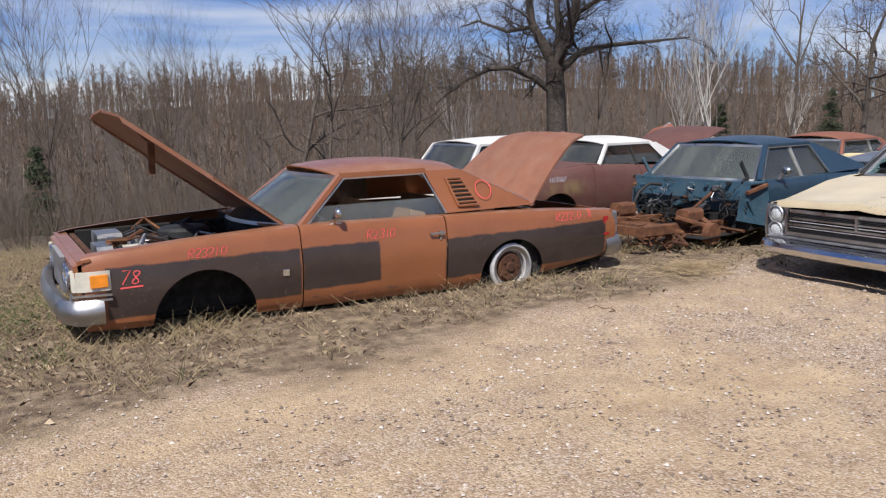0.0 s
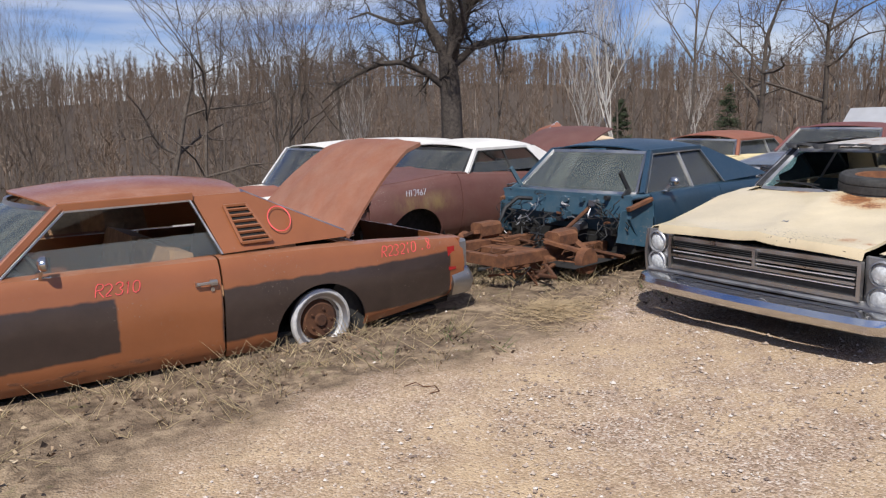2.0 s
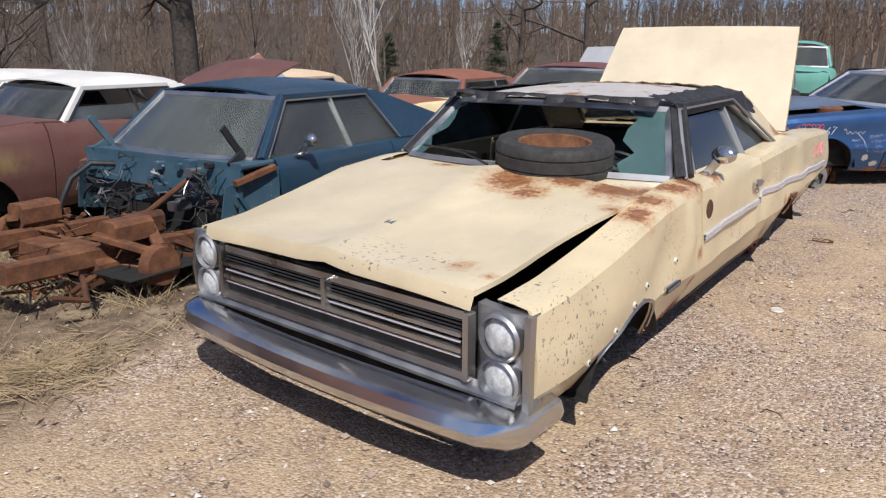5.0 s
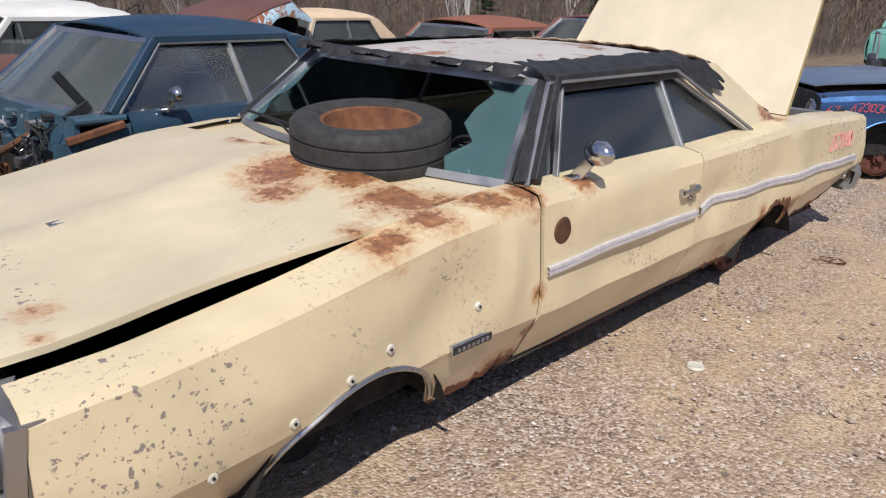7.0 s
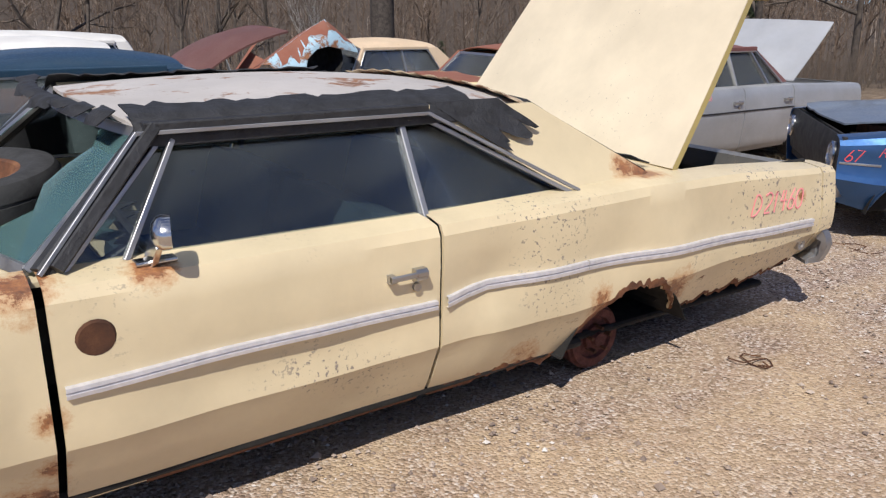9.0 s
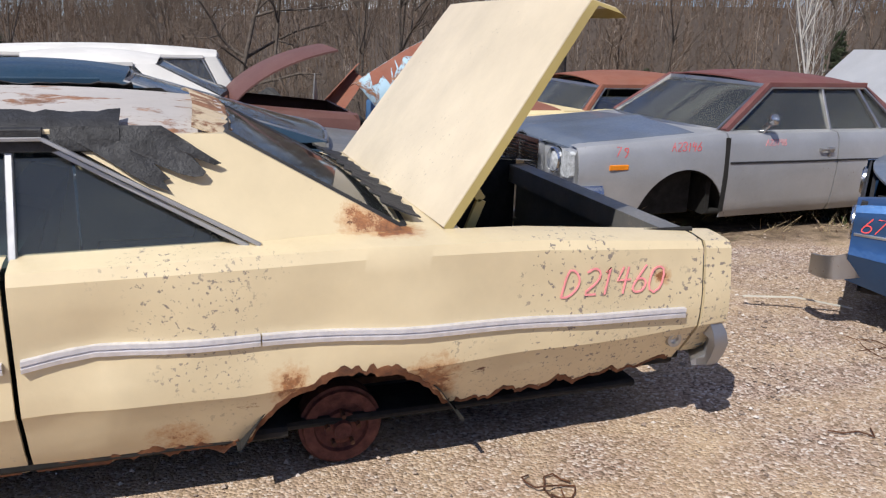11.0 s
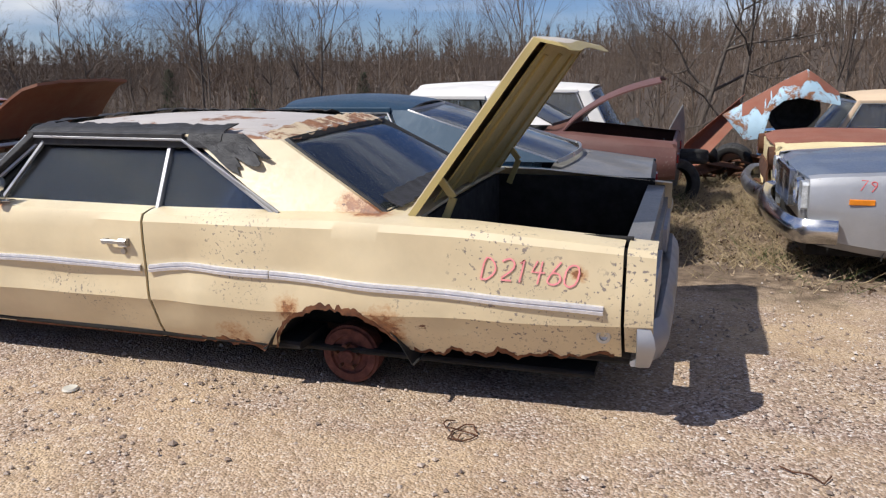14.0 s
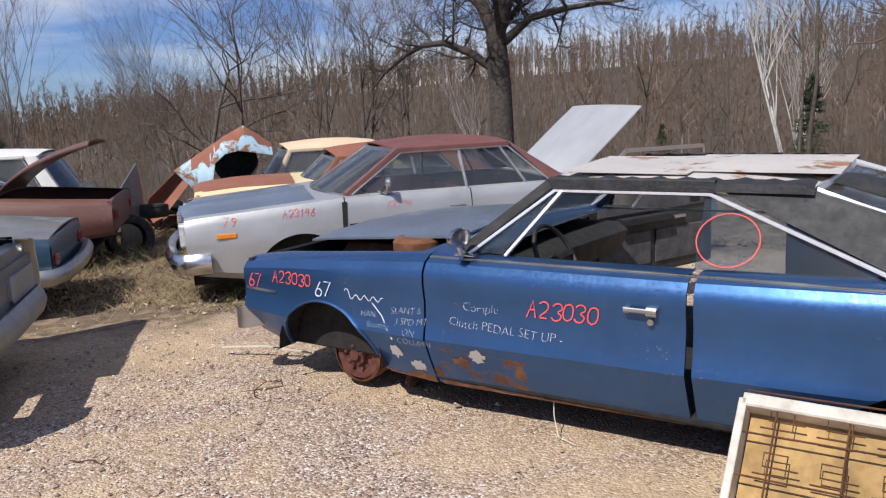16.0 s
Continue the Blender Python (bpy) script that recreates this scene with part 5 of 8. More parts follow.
    gb = link_mesh("grille", *joined(box(0.0, 0.05, -0.70, 0.70, 0.685, 0.715, 0.008), box(-0.02, 0.03, -0.70, 0.70, 0.625, 0.64, 0.005), box(-0.02, 0.03, -0.70, 0.70, 0.565, 0.583, 0.005), box(-0.01, 0.03, -0.72, 0.72, 0.465, 0.495, 0.008), box(-0.02, 0.03, -0.73, -0.705, 0.465, 0.715, 0.005), box(-0.02, 0.03, 0.705, 0.73, 0.465, 0.715, 0.005), box(-0.035, 0.03, -0.012, 0.012, 0.58, 0.70, 0.004)), M["chrome_old"], c.ob, "bright grille bars with dark slats")
    for k, z in enumerate(np.linspace(0.592, 0.68, 7)):
        link_mesh("slat", *box(0.0, 0.02, -0.70, 0.70, z - 0.003, z + 0.003, 0.002), M["black"], gb)
    for z in (0.605, 0.55):
        link_mesh("slat", *box(-0.012, 0.01, -0.69, 0.69, z - 0.004, z + 0.004, 0.002), M["silver_strip"], gb)
    link_mesh("lower_grille", *box(0.012, 0.03, -0.70, 0.70, 0.495, 0.565, 0.004), M["black"], gb)
    link_mesh("grille_backing", *box(0.035, 0.045, -0.72, 0.72, 0.47, 0.72, 0.004), M["dark"], gb)
    for s in (-1, 1):
        V, F = slab(np.array([[(0.02 + 0.05 * max(0, abs(v) - 0.5), s * (0.845 + 0.115 * v), z) for v in (-1, -0.8, 0, 0.8, 1)] for z in (0.40, 0.43, 0.56, 0.70, 0.745)]), (0.05, 0, 0))
        pod = link_mesh("lamp_housing", V, F, M["alloy"], c.ob)
        for z in (0.655, 0.50):
            headlamp(c, 0.005, s * 0.85, z, 0.072, M["alloy"])
        link_mesh("lamp_edge", *sweep([(0.03, s * 0.955, 0.41), (0.015, s * 0.962, 0.56), (0.035, s * 0.955, 0.745)], [(-0.012, -0.02), (0.012, -0.02), (0.012, 0.02), (-0.012, 0.02)], True, (1, 0, 0)), M["chrome_old"], c.ob)
    c.bumper("front_bumper", -0.14, 0.355, 0.15, M["chrome"], True, wrap=0.34, bow=0.05, half=0.99, label="chrome front bumper with scrapes",
             sect=[(-0.12, 0.072), (-0.05, 0.066), (0.0, 0.045), (0.014, 0.005), (0.0, -0.03), (-0.03, -0.062), (-0.08, -0.075), (-0.09, -0.06), (-0.04, -0.035), (-0.03, 0.03), (-0.12, 0.058)])
    link_mesh("filler_panel", *slab(np.array([[(-0.02, y, 0.44), (0.02, y, 0.47)] for y in np.linspace(-0.93, 0.93, 9)]), (0, 0, -0.012)), M["alloy"], c.ob)
    # trunk: deck frame, open lid
    c.sheet("deck", c.top_sheet(4.14, 4.36, 0.145, 0.02, 0.002, n=4))
    D = c.top_sheet(4.33, 5.40, 0.165, 0.015, 0.004, n=18, m=11)
    D[..., 2] = D[..., 2] - D[:, 0, 2][:, None] + 0.885
    for i in range(18):
        u = i / 17
        D[i, :, 1] *= 1 - 0.09 * u
        if u > 0.88:
            D[i, :, 0] -= 0.72 * (u - 0.88)
            D[i, :, 2] -= 0.85 * (u - 0.88) + 0.10 * (u - 0.88) * np.sin(np.linspace(0, 9, 11))
    D[..., 0] -= 0.03
    T = c.turned(D, 4.30, 0.885, 54.5)
    lid = link_mesh("trunk_lid", *slab(T, (-0.004, 0, 0.003)), M["cream_lid"], c.ob, "cream trunk lid standing open")
    nrm = np.array((math.sin(radians(54.5)), 0, -math.cos(radians(54.5))))
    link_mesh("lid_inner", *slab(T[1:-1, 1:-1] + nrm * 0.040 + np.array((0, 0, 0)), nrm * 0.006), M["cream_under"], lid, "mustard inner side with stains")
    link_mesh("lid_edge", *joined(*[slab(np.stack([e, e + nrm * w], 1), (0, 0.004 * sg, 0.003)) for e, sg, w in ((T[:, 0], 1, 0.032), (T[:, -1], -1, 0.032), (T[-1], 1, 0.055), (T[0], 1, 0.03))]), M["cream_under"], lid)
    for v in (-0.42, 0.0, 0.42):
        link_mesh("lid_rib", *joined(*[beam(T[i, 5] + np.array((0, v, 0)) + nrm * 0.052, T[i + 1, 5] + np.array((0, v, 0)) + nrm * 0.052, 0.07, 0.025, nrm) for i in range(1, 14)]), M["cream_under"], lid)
    for s in (-1, 1):
        link_mesh("lid_hinge", *joined(beam((4.42, s * 0.70, 0.80), (4.48, s * 0.70, 0.95), 0.02, 0.035), beam((4.48, s * 0.70, 0.95), (4.42, s * 0.70, 1.03), 0.02, 0.035)), M["cream_under"], c.ob)
    # trunk walls near-black, shade in the colour
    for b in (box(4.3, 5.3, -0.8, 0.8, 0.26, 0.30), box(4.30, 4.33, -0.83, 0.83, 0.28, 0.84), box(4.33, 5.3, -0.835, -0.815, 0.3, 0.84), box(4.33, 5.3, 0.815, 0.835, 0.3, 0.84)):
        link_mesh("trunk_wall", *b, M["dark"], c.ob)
    link_mesh("rear_panel", *joined(box(5.34, 5.38, -0.88, 0.88, 0.36, 0.72), box(5.26, 5.36, -0.84, 0.84, 0.70, 0.80)), M["deck_grey"], c.ob)
    for s in (-1, 1):
        link_mesh("tail_lamp", *box(5.37, 5.40, s * 0.55 - 0.28, s * 0.55 + 0.28, 0.50, 0.66, 0.02), M["alloy"], c.ob)
    c.bumper("rear_bumper", 5.45, 0.40, 0.20, M["alloy"], False, wrap=0.11, bow=0.01, half=0.975, label="dull chrome rear bumper")
    # rear drum, side strips, handle, mirror, hole, clips, badge
    add_drum(c, 3.955, -0.80, 0.155)
    add_drum(c, 3.955, 0.80, 0.155, side=1)
    link_mesh("rear_axle", *joined(tube([(3.955, -0.72, 0.155), (3.955, 0.72, 0.155)], 0.04, 10), *[beam((3.3, s * 0.55, 0.22), (4.7, s * 0.55, 0.24), 0.06, 0.03) for s in (-1, 1)]), M["rust_dark"], c.ob)
    link_mesh("front_axle", *joined(box(0.8, 1.1, -0.55, 0.55, 0.14, 0.24, 0.03), *[lathe([(0.001, -0.05), (0.12, -0.05), (0.12, 0.05), (0.001, 0.05)], (0.98, s * 0.58, 0.16), 'y', 20) for s in (-1, 1)]), M["dark"], c.ob)
    for s in (-1, 1):
        c.strip("side_strip", 1.80, 2.955, [(1.8, 0.592), (2.4, 0.600), (2.97, 0.588)], 0.036, 0.014, M["silver_strip"], s, label="bent bright side strip")
        c.strip("side_strip", 3.0, 3.66, [(2.98, 0.585), (3.15, 0.605), (3.66, 0.602)], 0.042, 0.014, M["silver_strip"], s)
        c.strip("side_strip", 3.665, 5.20, [(3.66, 0.602), (5.2, 0.555)], 0.042, 0.014, M["silver_strip"], s)
        V, F = tube([(0.97 - 0.388 * math.cos(a), s * (c.y_at(0.97 - 0.388 * math.cos(a), 0.10 + 0.388 * math.sin(a)) + 0.004), 0.10 + 0.388 * math.sin(a)) for a in np.linspace(0.45, 2.75, 22)], 0.009, 6)
        link_mesh("arch_trim", V, F, M["chrome_old"], c.ob)
        handle(c, 2.83, 0.715, s)
    mirror(c, 2.07, -0.905, 0.868)
    hy = -(c.y_at(1.92, 0.72) + 0.002)
    link_mesh("rust_hole", *lathe([(0.001, -0.001), (0.045, -0.002), (0.052, 0.004)], (1.89, hy, 0.72), 'y', 18), M["rust_dark"], c.ob, "round rusted hole in the door")
    for x, z in ((0.45, 0.44), (0.70, 0.475), (0.90, 0.515), (1.06, 0.545), (1.47, 0.545)):
        clip = link_mesh("trim_clip", *lathe([(0.001, -0.008), (0.013, -0.008), (0.017, 0.004)], (x, -(c.y_at(x, z)), z), 'y', 14), M["plastic_white"], c.ob, "white plastic trim clip")
        link_mesh("clip_hole", *lathe([(0.001, -0.011), (0.005, -0.011), (0.005, -0.004)], (x, -(c.y_at(x, z)), z), 'y', 8), M["dark"], clip)
    y = c.y_at(1.43, 0.40)
    bd = link_mesh("fender_badge", *box(1.34, 1.54, -(y + 0.018), -(y - 0.01), 0.405, 0.445, 0.004), M["chrome"], c.ob, "dark badge in a bright frame")
    link_mesh("badge_field", *box(1.348, 1.532, -(y + 0.021), -(y + 0.012), 0.411, 0.439, 0.002), M["black"], bd)
    for k in range(7):
        link_mesh("badge_letter", *box(1.362 + 0.023 * k, 1.376 + 0.023 * k, -(y + 0.024), -(y + 0.018), 0.418, 0.431, 0.001), M["alloy"], bd)
    link_mesh("fuel_cap", *lathe([(0.001, 0.004), (0.016, 0.0), (0.018, -0.012), (0.030, -0.012), (0.032, 0.01)], (5.20, -(c.y_at(5.20, 0.43)), 0.43), 'y', 18, False), M["chrome_old"], c.ob)
    for y0, x1, y1 in ((-0.45, 1.62, -0.05), (0.15, 1.60, 0.55)):
        link_mesh("wiper", *joined(tube([(1.60, y0, 0.885), (x1 + 0.06, (y0 + y1) / 2, 0.925), (x1 + 0.10, y1, 0.935)], 0.006, 6), beam((x1 + 0.07, y0 + 0.12, 0.93), (x1 + 0.09, y1 + 0.1, 0.945), 0.012, 0.012)), M["black"], c.ob)
    c.pen("D21460", 4.68, 0.655, 0.105, M["pink"], slope=-0.015)
    # the nose is knocked back towards the far side
    for o in c.ob.children_recursive:
        if o.type == 'MESH':
            for v in o.data.vertices:
                k = min(1.0, max(0.0, (1.3 - v.co.x) / 1.0))
                v.co.x += k * (0.035 + 0.105 * (v.co.y + 0.985))
                v.co.z -= k * 0.075
    return c


M["shard"] = plain("crazed_glass", (0.06, 0.105, 0.10), 0.25, vary=0.5, scale=40, bump=0.4)
M["glass_teal"] = glass("teal_glass", (0.62, 0.80, 0.80), 0.22, (0.16, 0.27, 0.28))


# ---- the blue hardtop ----
def blue_hardtop():
    c = Car("hardtop", "metallic blue two-door hardtop with torn roof and chalked notes", "car", pose(14.24, 4.05, 0, 0, 0, -48), 5.05, 1.94,
            top=[(0, 0.735), (0.3, 0.775), (1.32, 0.845), (2.6, 0.855), (3.6, 0.88), (5.05, 0.80)], bot=[(0, 0.30), (0.28, 0.23), (1.3, 0.17), (3.4, 0.20), (5.05, 0.32)],
            arches=[(0.64, 0.20, 0.35), (3.50, 0.15, 0.36)], mat=M["blue_metal"], nose=0.03, tail=0.06, dents=0.008, seed=12,
            section=[(0.12, 0.0), (0.07, 0.14), (0.008, 0.36), (0.0, 0.385), (0.016, 0.50), (0.022, 0.66), (0.012, 0.80), (0.016, 0.88), (0.045, 0.955), (0.10, 1.0), (0.155, 1.004)])
    for s in (-1, 1):
        c.side("front_fender", 0.03, 1.325, s)
        if s < 0:
            c.side("door", 1.337, 2.62, s)
        c.side("quarter_panel", 2.65, 5.05, s)
    c.shell(1.3, 4.0, 0.19)
    c.cabin(1.4, 3.4, 0.19, 0.40, M["seat_black"], (1.78, -0.38, 0.76), front=False)
    c.greenhouse(1.50, 1.90, 3.02, 4.05, 1.20, 0.86, 0.855, 0.68, 2.66, 3.42, M["bare"], glass_mat=M["glass"], trim=M["silver_strip"], sail_mat=M["vinyl"], crown=0.035, ws_bow=0.16, bg_bow=0.06, side_glass=False, vent=0.24, rail=0.06)
    for s in (-1, 1):
        rows = [[(x, s * 0.70, 1.165), (x, s * 0.695, 1.200), (x, s * (0.62 + 0.02 * math.sin(x * 31)), 1.214 + 0.006 * math.sin(x * 53))] for x in np.arange(1.88, 3.06, 0.04)]
        link_mesh("torn_vinyl", *slab(rows, (0, -s * 0.005, 0)), M["vinyl"], c.ob, "torn black vinyl along the roof edge")
        o = link_mesh("side_window", *slab(bilinear((2.62, s * 0.84, 0.865), (3.40, s * 0.84, 0.865), (2.70, s * 0.67, 1.175), (2.62, s * 0.67, 1.175), 4, 4), (0, -s * 0.005, 0)), M["glass_dark"], c.ob)
        o.visible_shadow = False
        o = link_mesh("vent_window", *slab(bilinear((1.55, s * 0.842, 0.865), (1.72, s * 0.842, 0.865), (1.93, s * 0.70, 1.13), (1.86, s * 0.70, 1.13), 3, 3), (0, -s * 0.005, 0)), M["glass_dark"], c.ob)
        o.visible_shadow = False
        c.strip("belt_strip", 1.34, 4.4, [(1.3, 0.835), (2.6, 0.845), (4.4, 0.86)], 0.014, 0.006, M["chrome_old"], s)
    # roof skin curling up
    for x0, x1, y0 in ((1.9, 2.5, -0.55), (2.4, 3.1, -0.45)):
        link_mesh("roof_skin", *slab(bilinear((x0, y0, 1.226), (x1, y0, 1.220), (x1, y0 + 0.6, 1.244), (x0, y0 + 0.6, 1.246), 6, 6, (0, 0, 0.010)), (0, 0, 0.005)), M["bare"], c.ob)
    link_mesh("roof_flap", *slab(bilinear((3.1, -0.66, 1.21), (3.30, -0.69, 1.15), (3.30, -0.55, 1.20), (3.12, -0.5, 1.225), 5, 5, (0, 0, 0.03)), (0, 0, 0.008)), M["vinyl"], c.ob)
    # inner door of the far side, hinged open
    open_door = Matrix.Translation((1.36, 0.93, 0.06)) @ Matrix.Rotation(radians(66), 4, 'Z')
    fd = link_mesh("far_door", *moved(box(0, 1.25, -0.05, 0.05, 0.22, 0.86, 0.02), open_door), M["door_dark"], c.ob, "stripped dark door standing open")
    for name, b6, mt in (("armrest", (0.25, 0.75, -0.11, -0.05, 0.60, 0.66), "black"), ("inner_panel", (0.08, 0.58, -0.062, -0.05, 0.30, 0.54), "door_grey"), ("inner_panel", (0.64, 1.15, -0.062, -0.05, 0.30, 0.54), "door_grey"), ("inner_panel", (0.08, 1.15, -0.060, -0.05, 0.68, 0.80), "door_grey"),
                         ("window_crank", (0.80, 0.92, -0.09, -0.05, 0.60, 0.625), "chrome_old"), ("window_opening", (1.0, 1.10, -0.064, -0.05, 0.70, 0.79), "dark")):
        link_mesh(name, *moved(box(*b6, 0.008), open_door), M[mt], fd)
    link_mesh("window_frame", *moved(joined(beam((0.05, 0, 0.86), (0.4, 0, 1.12), 0.02, 0.03), beam((0.4, 0, 1.12), (1.2, 0, 1.10), 0.02, 0.03), beam((1.2, 0, 1.10), (1.22, 0, 0.86), 0.02, 0.03)), open_door), M["chrome_old"], fd)
    # hood off its place, lying across the bay
    c.sheet("cowl", c.top_sheet(1.24, 1.56, 0.12, 0.015, 0.0, n=4))
    P = c.top_sheet(0.15, 1.26, 0.27, 0.02, 0.025, ridge=0.01, front_bow=0.08, n=10, m=11)
    P[..., 1] += 0.22
    # pale paint holds the sky's reflection on this blue hood
    hood = c.sheet("hood", P, M["hood_grey"], "loose grey-blue hood lying askew over the engine", thick=0.012)
    # bay walls, darkened by colour for the shade under the hood
    for b in (box(0.12, 1.3, -0.78, -0.75, 0.22, 0.76), box(0.12, 1.3, 0.75, 0.78, 0.22, 0.76), box(1.28, 1.32, -0.85, 0.85, 0.2, 0.83), box(0.1, 1.3, -0.76, 0.76, 0.22, 0.25), box(0.06, 0.1, -0.8, 0.8, 0.35, 0.74)):
        link_mesh("engine_bay_wall", *b, M["dark"], c.ob)
    link_mesh("engine", *joined(box(0.35, 1.15, -0.4, 0.0, 0.35, 0.76, 0.05), lathe([(0.001, 0.84), (0.12, 0.84), (0.14, 0.82), (0.14, 0.77), (0.001, 0.77)], (0.95, -0.45, 0), 'z', 20)), M["rust"], c.ob, "rusty engine and air cleaner")
    link_mesh("nose_panel", *slab(np.array([[(0.05, y, 0.74), (0.03, y, 0.60), (0.06, y, 0.40)] for y in np.linspace(-0.90, 0.90, 9)]), (0.03, 0, 0)), M["black"], c.ob)
    for s in (-1, 1):
        headlamp(c, 0.03, s * 0.76, 0.60, 0.08)
    # bumper end hanging from the corner, with a loose strip below it
    link_mesh("bumper_end", *slab(np.array([[(0.02 - 0.17 * u, -0.93 - 0.03 * math.sin(3 * u) + 0.12 * u * u, 0.40 - 0.04 * u + 0.062 * v * (1 - 0.25 * u)) for v in (-1.3, -1, -0.3, 0.4, 1)] for u in np.linspace(-0.5, 1, 9)]), (0.012, 0.02, 0)), M["chrome_old"], c.ob, "torn chrome bumper corner")
    add_drum(c, 0.70, -0.78, 0.20, 0.16)
    link_mesh("brake_shoe_ring", *lathe([(0.15, 0.02), (0.165, 0.03), (0.165, 0.13), (0.15, 0.14)], (0.70, -0.78, 0.20), 'y', 28, False), M["rust"], c.ob)
    add_drum(c, 0.70, 0.78, 0.20, 0.16, side=1)
    add_drum(c, 3.5, -0.78, 0.18, 0.15)
    link_mesh("axle", *joined(tube([(0.70, -0.7, 0.24), (0.70, 0.7, 0.24)], 0.035, 8), beam((0.3, -0.5, 0.24), (1.5, -0.5, 0.22), 0.07, 0.07), beam((0.3, 0.5, 0.24), (1.5, 0.5, 0.22), 0.07, 0.07), lathe([(0.001, 0.0), (0.03, 0.0), (0.04, 0.03), (0.025, 0.06), (0.03, 0.12)], (0.98, -0.62, 0.02), 'z', 12)), M["rust_dark"], c.ob)
    link_mesh("rear_panel", *box(5.02, 5.06, -0.9, 0.9, 0.35, 0.8), M["blue_metal"], c.ob)
    D = c.top_sheet(4.0, 5.03, 0.14, 0.02, 0.0, n=6)
    c.sheet("trunk_lid", D)
    handle(c, 2.44, 0.70)
    mirror(c, 1.55, -0.90, 0.855)
    V, F = tube([(0.64 - 0.352 * math.cos(a), -(c.y_at(0.64 - 0.352 * math.cos(a), 0.20 + 0.352 * math.sin(a)) + 0.002), 0.20 + 0.352 * math.sin(a)) for a in np.linspace(0.2, 2.9, 20)], 0.008, 6)
    link_mesh("arch_lip", V, F, M["blue_metal"], c.ob)
    c.strip("front_strip", 0.04, 0.30, [(0, 0.572), (0.3, 0.565)], 0.016, 0.006, M["chrome_old"])
    # marker and chalk notes
    link_mesh("hanging_wire", *tube([(1.95, -0.80, 0.20), (1.97, -0.84, 0.10), (2.02, -0.90, 0.03), (2.12, -0.93, 0.02)], 0.0025, 5), M["plastic_white"], c.ob)
    c.pen("67", 0.07, 0.585, 0.085, M["red_marker"])
    c.pen("A23030", 0.28, 0.625, 0.075, M["red_marker"])
    c.pen("67", 0.60, 0.58, 0.09, M["white_marker"])
    c.scribble([(0.82 + 0.012 * i, 0.60 + 0.014 * math.sin(i * 1.3) + 0.03 * (i < 3)) for i in range(22)], M["white_marker"], r=0.0018)
    c.text("SLANT 6", 1.12, 0.535, 0.05, M["white_marker"], slope=0.1)
    c.text("3 SPD MT", 1.14, 0.48, 0.05, M["white_marker"], slope=0.1)
    c.text("ON", 1.19, 0.435, 0.05, M["white_marker"])
    c.text("COLUMN", 1.15, 0.385, 0.05, M["white_marker"])
    c.text("MAN", 0.92, 0.505, 0.045, M["white_marker"])
    c.text("Steering", 0.96, 0.455, 0.045, M["white_marker"])
    c.scribble([(1.0, 0.58), (1.06, 0.52), (1.12, 0.40)], M["white_marker"], r=0.0025)
    c.text("Comple", 1.55, 0.60, 0.062, M["white_marker"])
    c.text("Clutch PEDAL SET UP -", 1.47, 0.52, 0.062, M["white_marker"], slope=-0.03)
    c.pen("A23030", 1.90, 0.61, 0.088, M["red_marker"])
    y0 = -0.78
    ring = [(2.74 + 0.125 * math.cos(a), -(0.845 - 0.55 * (0.12 + 0.12 * math.sin(a)) * 0.9) - 0.012, 0.985 + 0.10 * math.sin(a)) for a in np.linspace(0, 2 * math.pi, 30)]
    link_mesh("handwriting", *sweep(ring, [(-0.0022, -0.001), (0.0022, -0.001), (0.0022, 0.001), (-0.0022, 0.001)], True, (0, -1, 0)), M["red_marker"], c.ob)
    # bare patches low on fender and door
    c.rust_patch(1.12, 0.33, 0.055, 0.06, -1, 2, M["bare"])
    c.rust_patch(1.24, 0.26, 0.08, 0.05, -1, 3, M["bare"])
    c.rust_patch(1.62, 0.375, 0.075, 0.055, -1, 4, M["bare"])
    c.rust_patch(1.52, 0.33, 0.07, 0.045, -1, 5)
    c.rust_patch(1.36, 0.24, 0.03, 0.05, -1, 6)
    c.rust_band(1.36, 2.6, 0.03, -1, 7)
    c.rust_band(1.02, 1.32, 0.06, -1, 8)
    return c


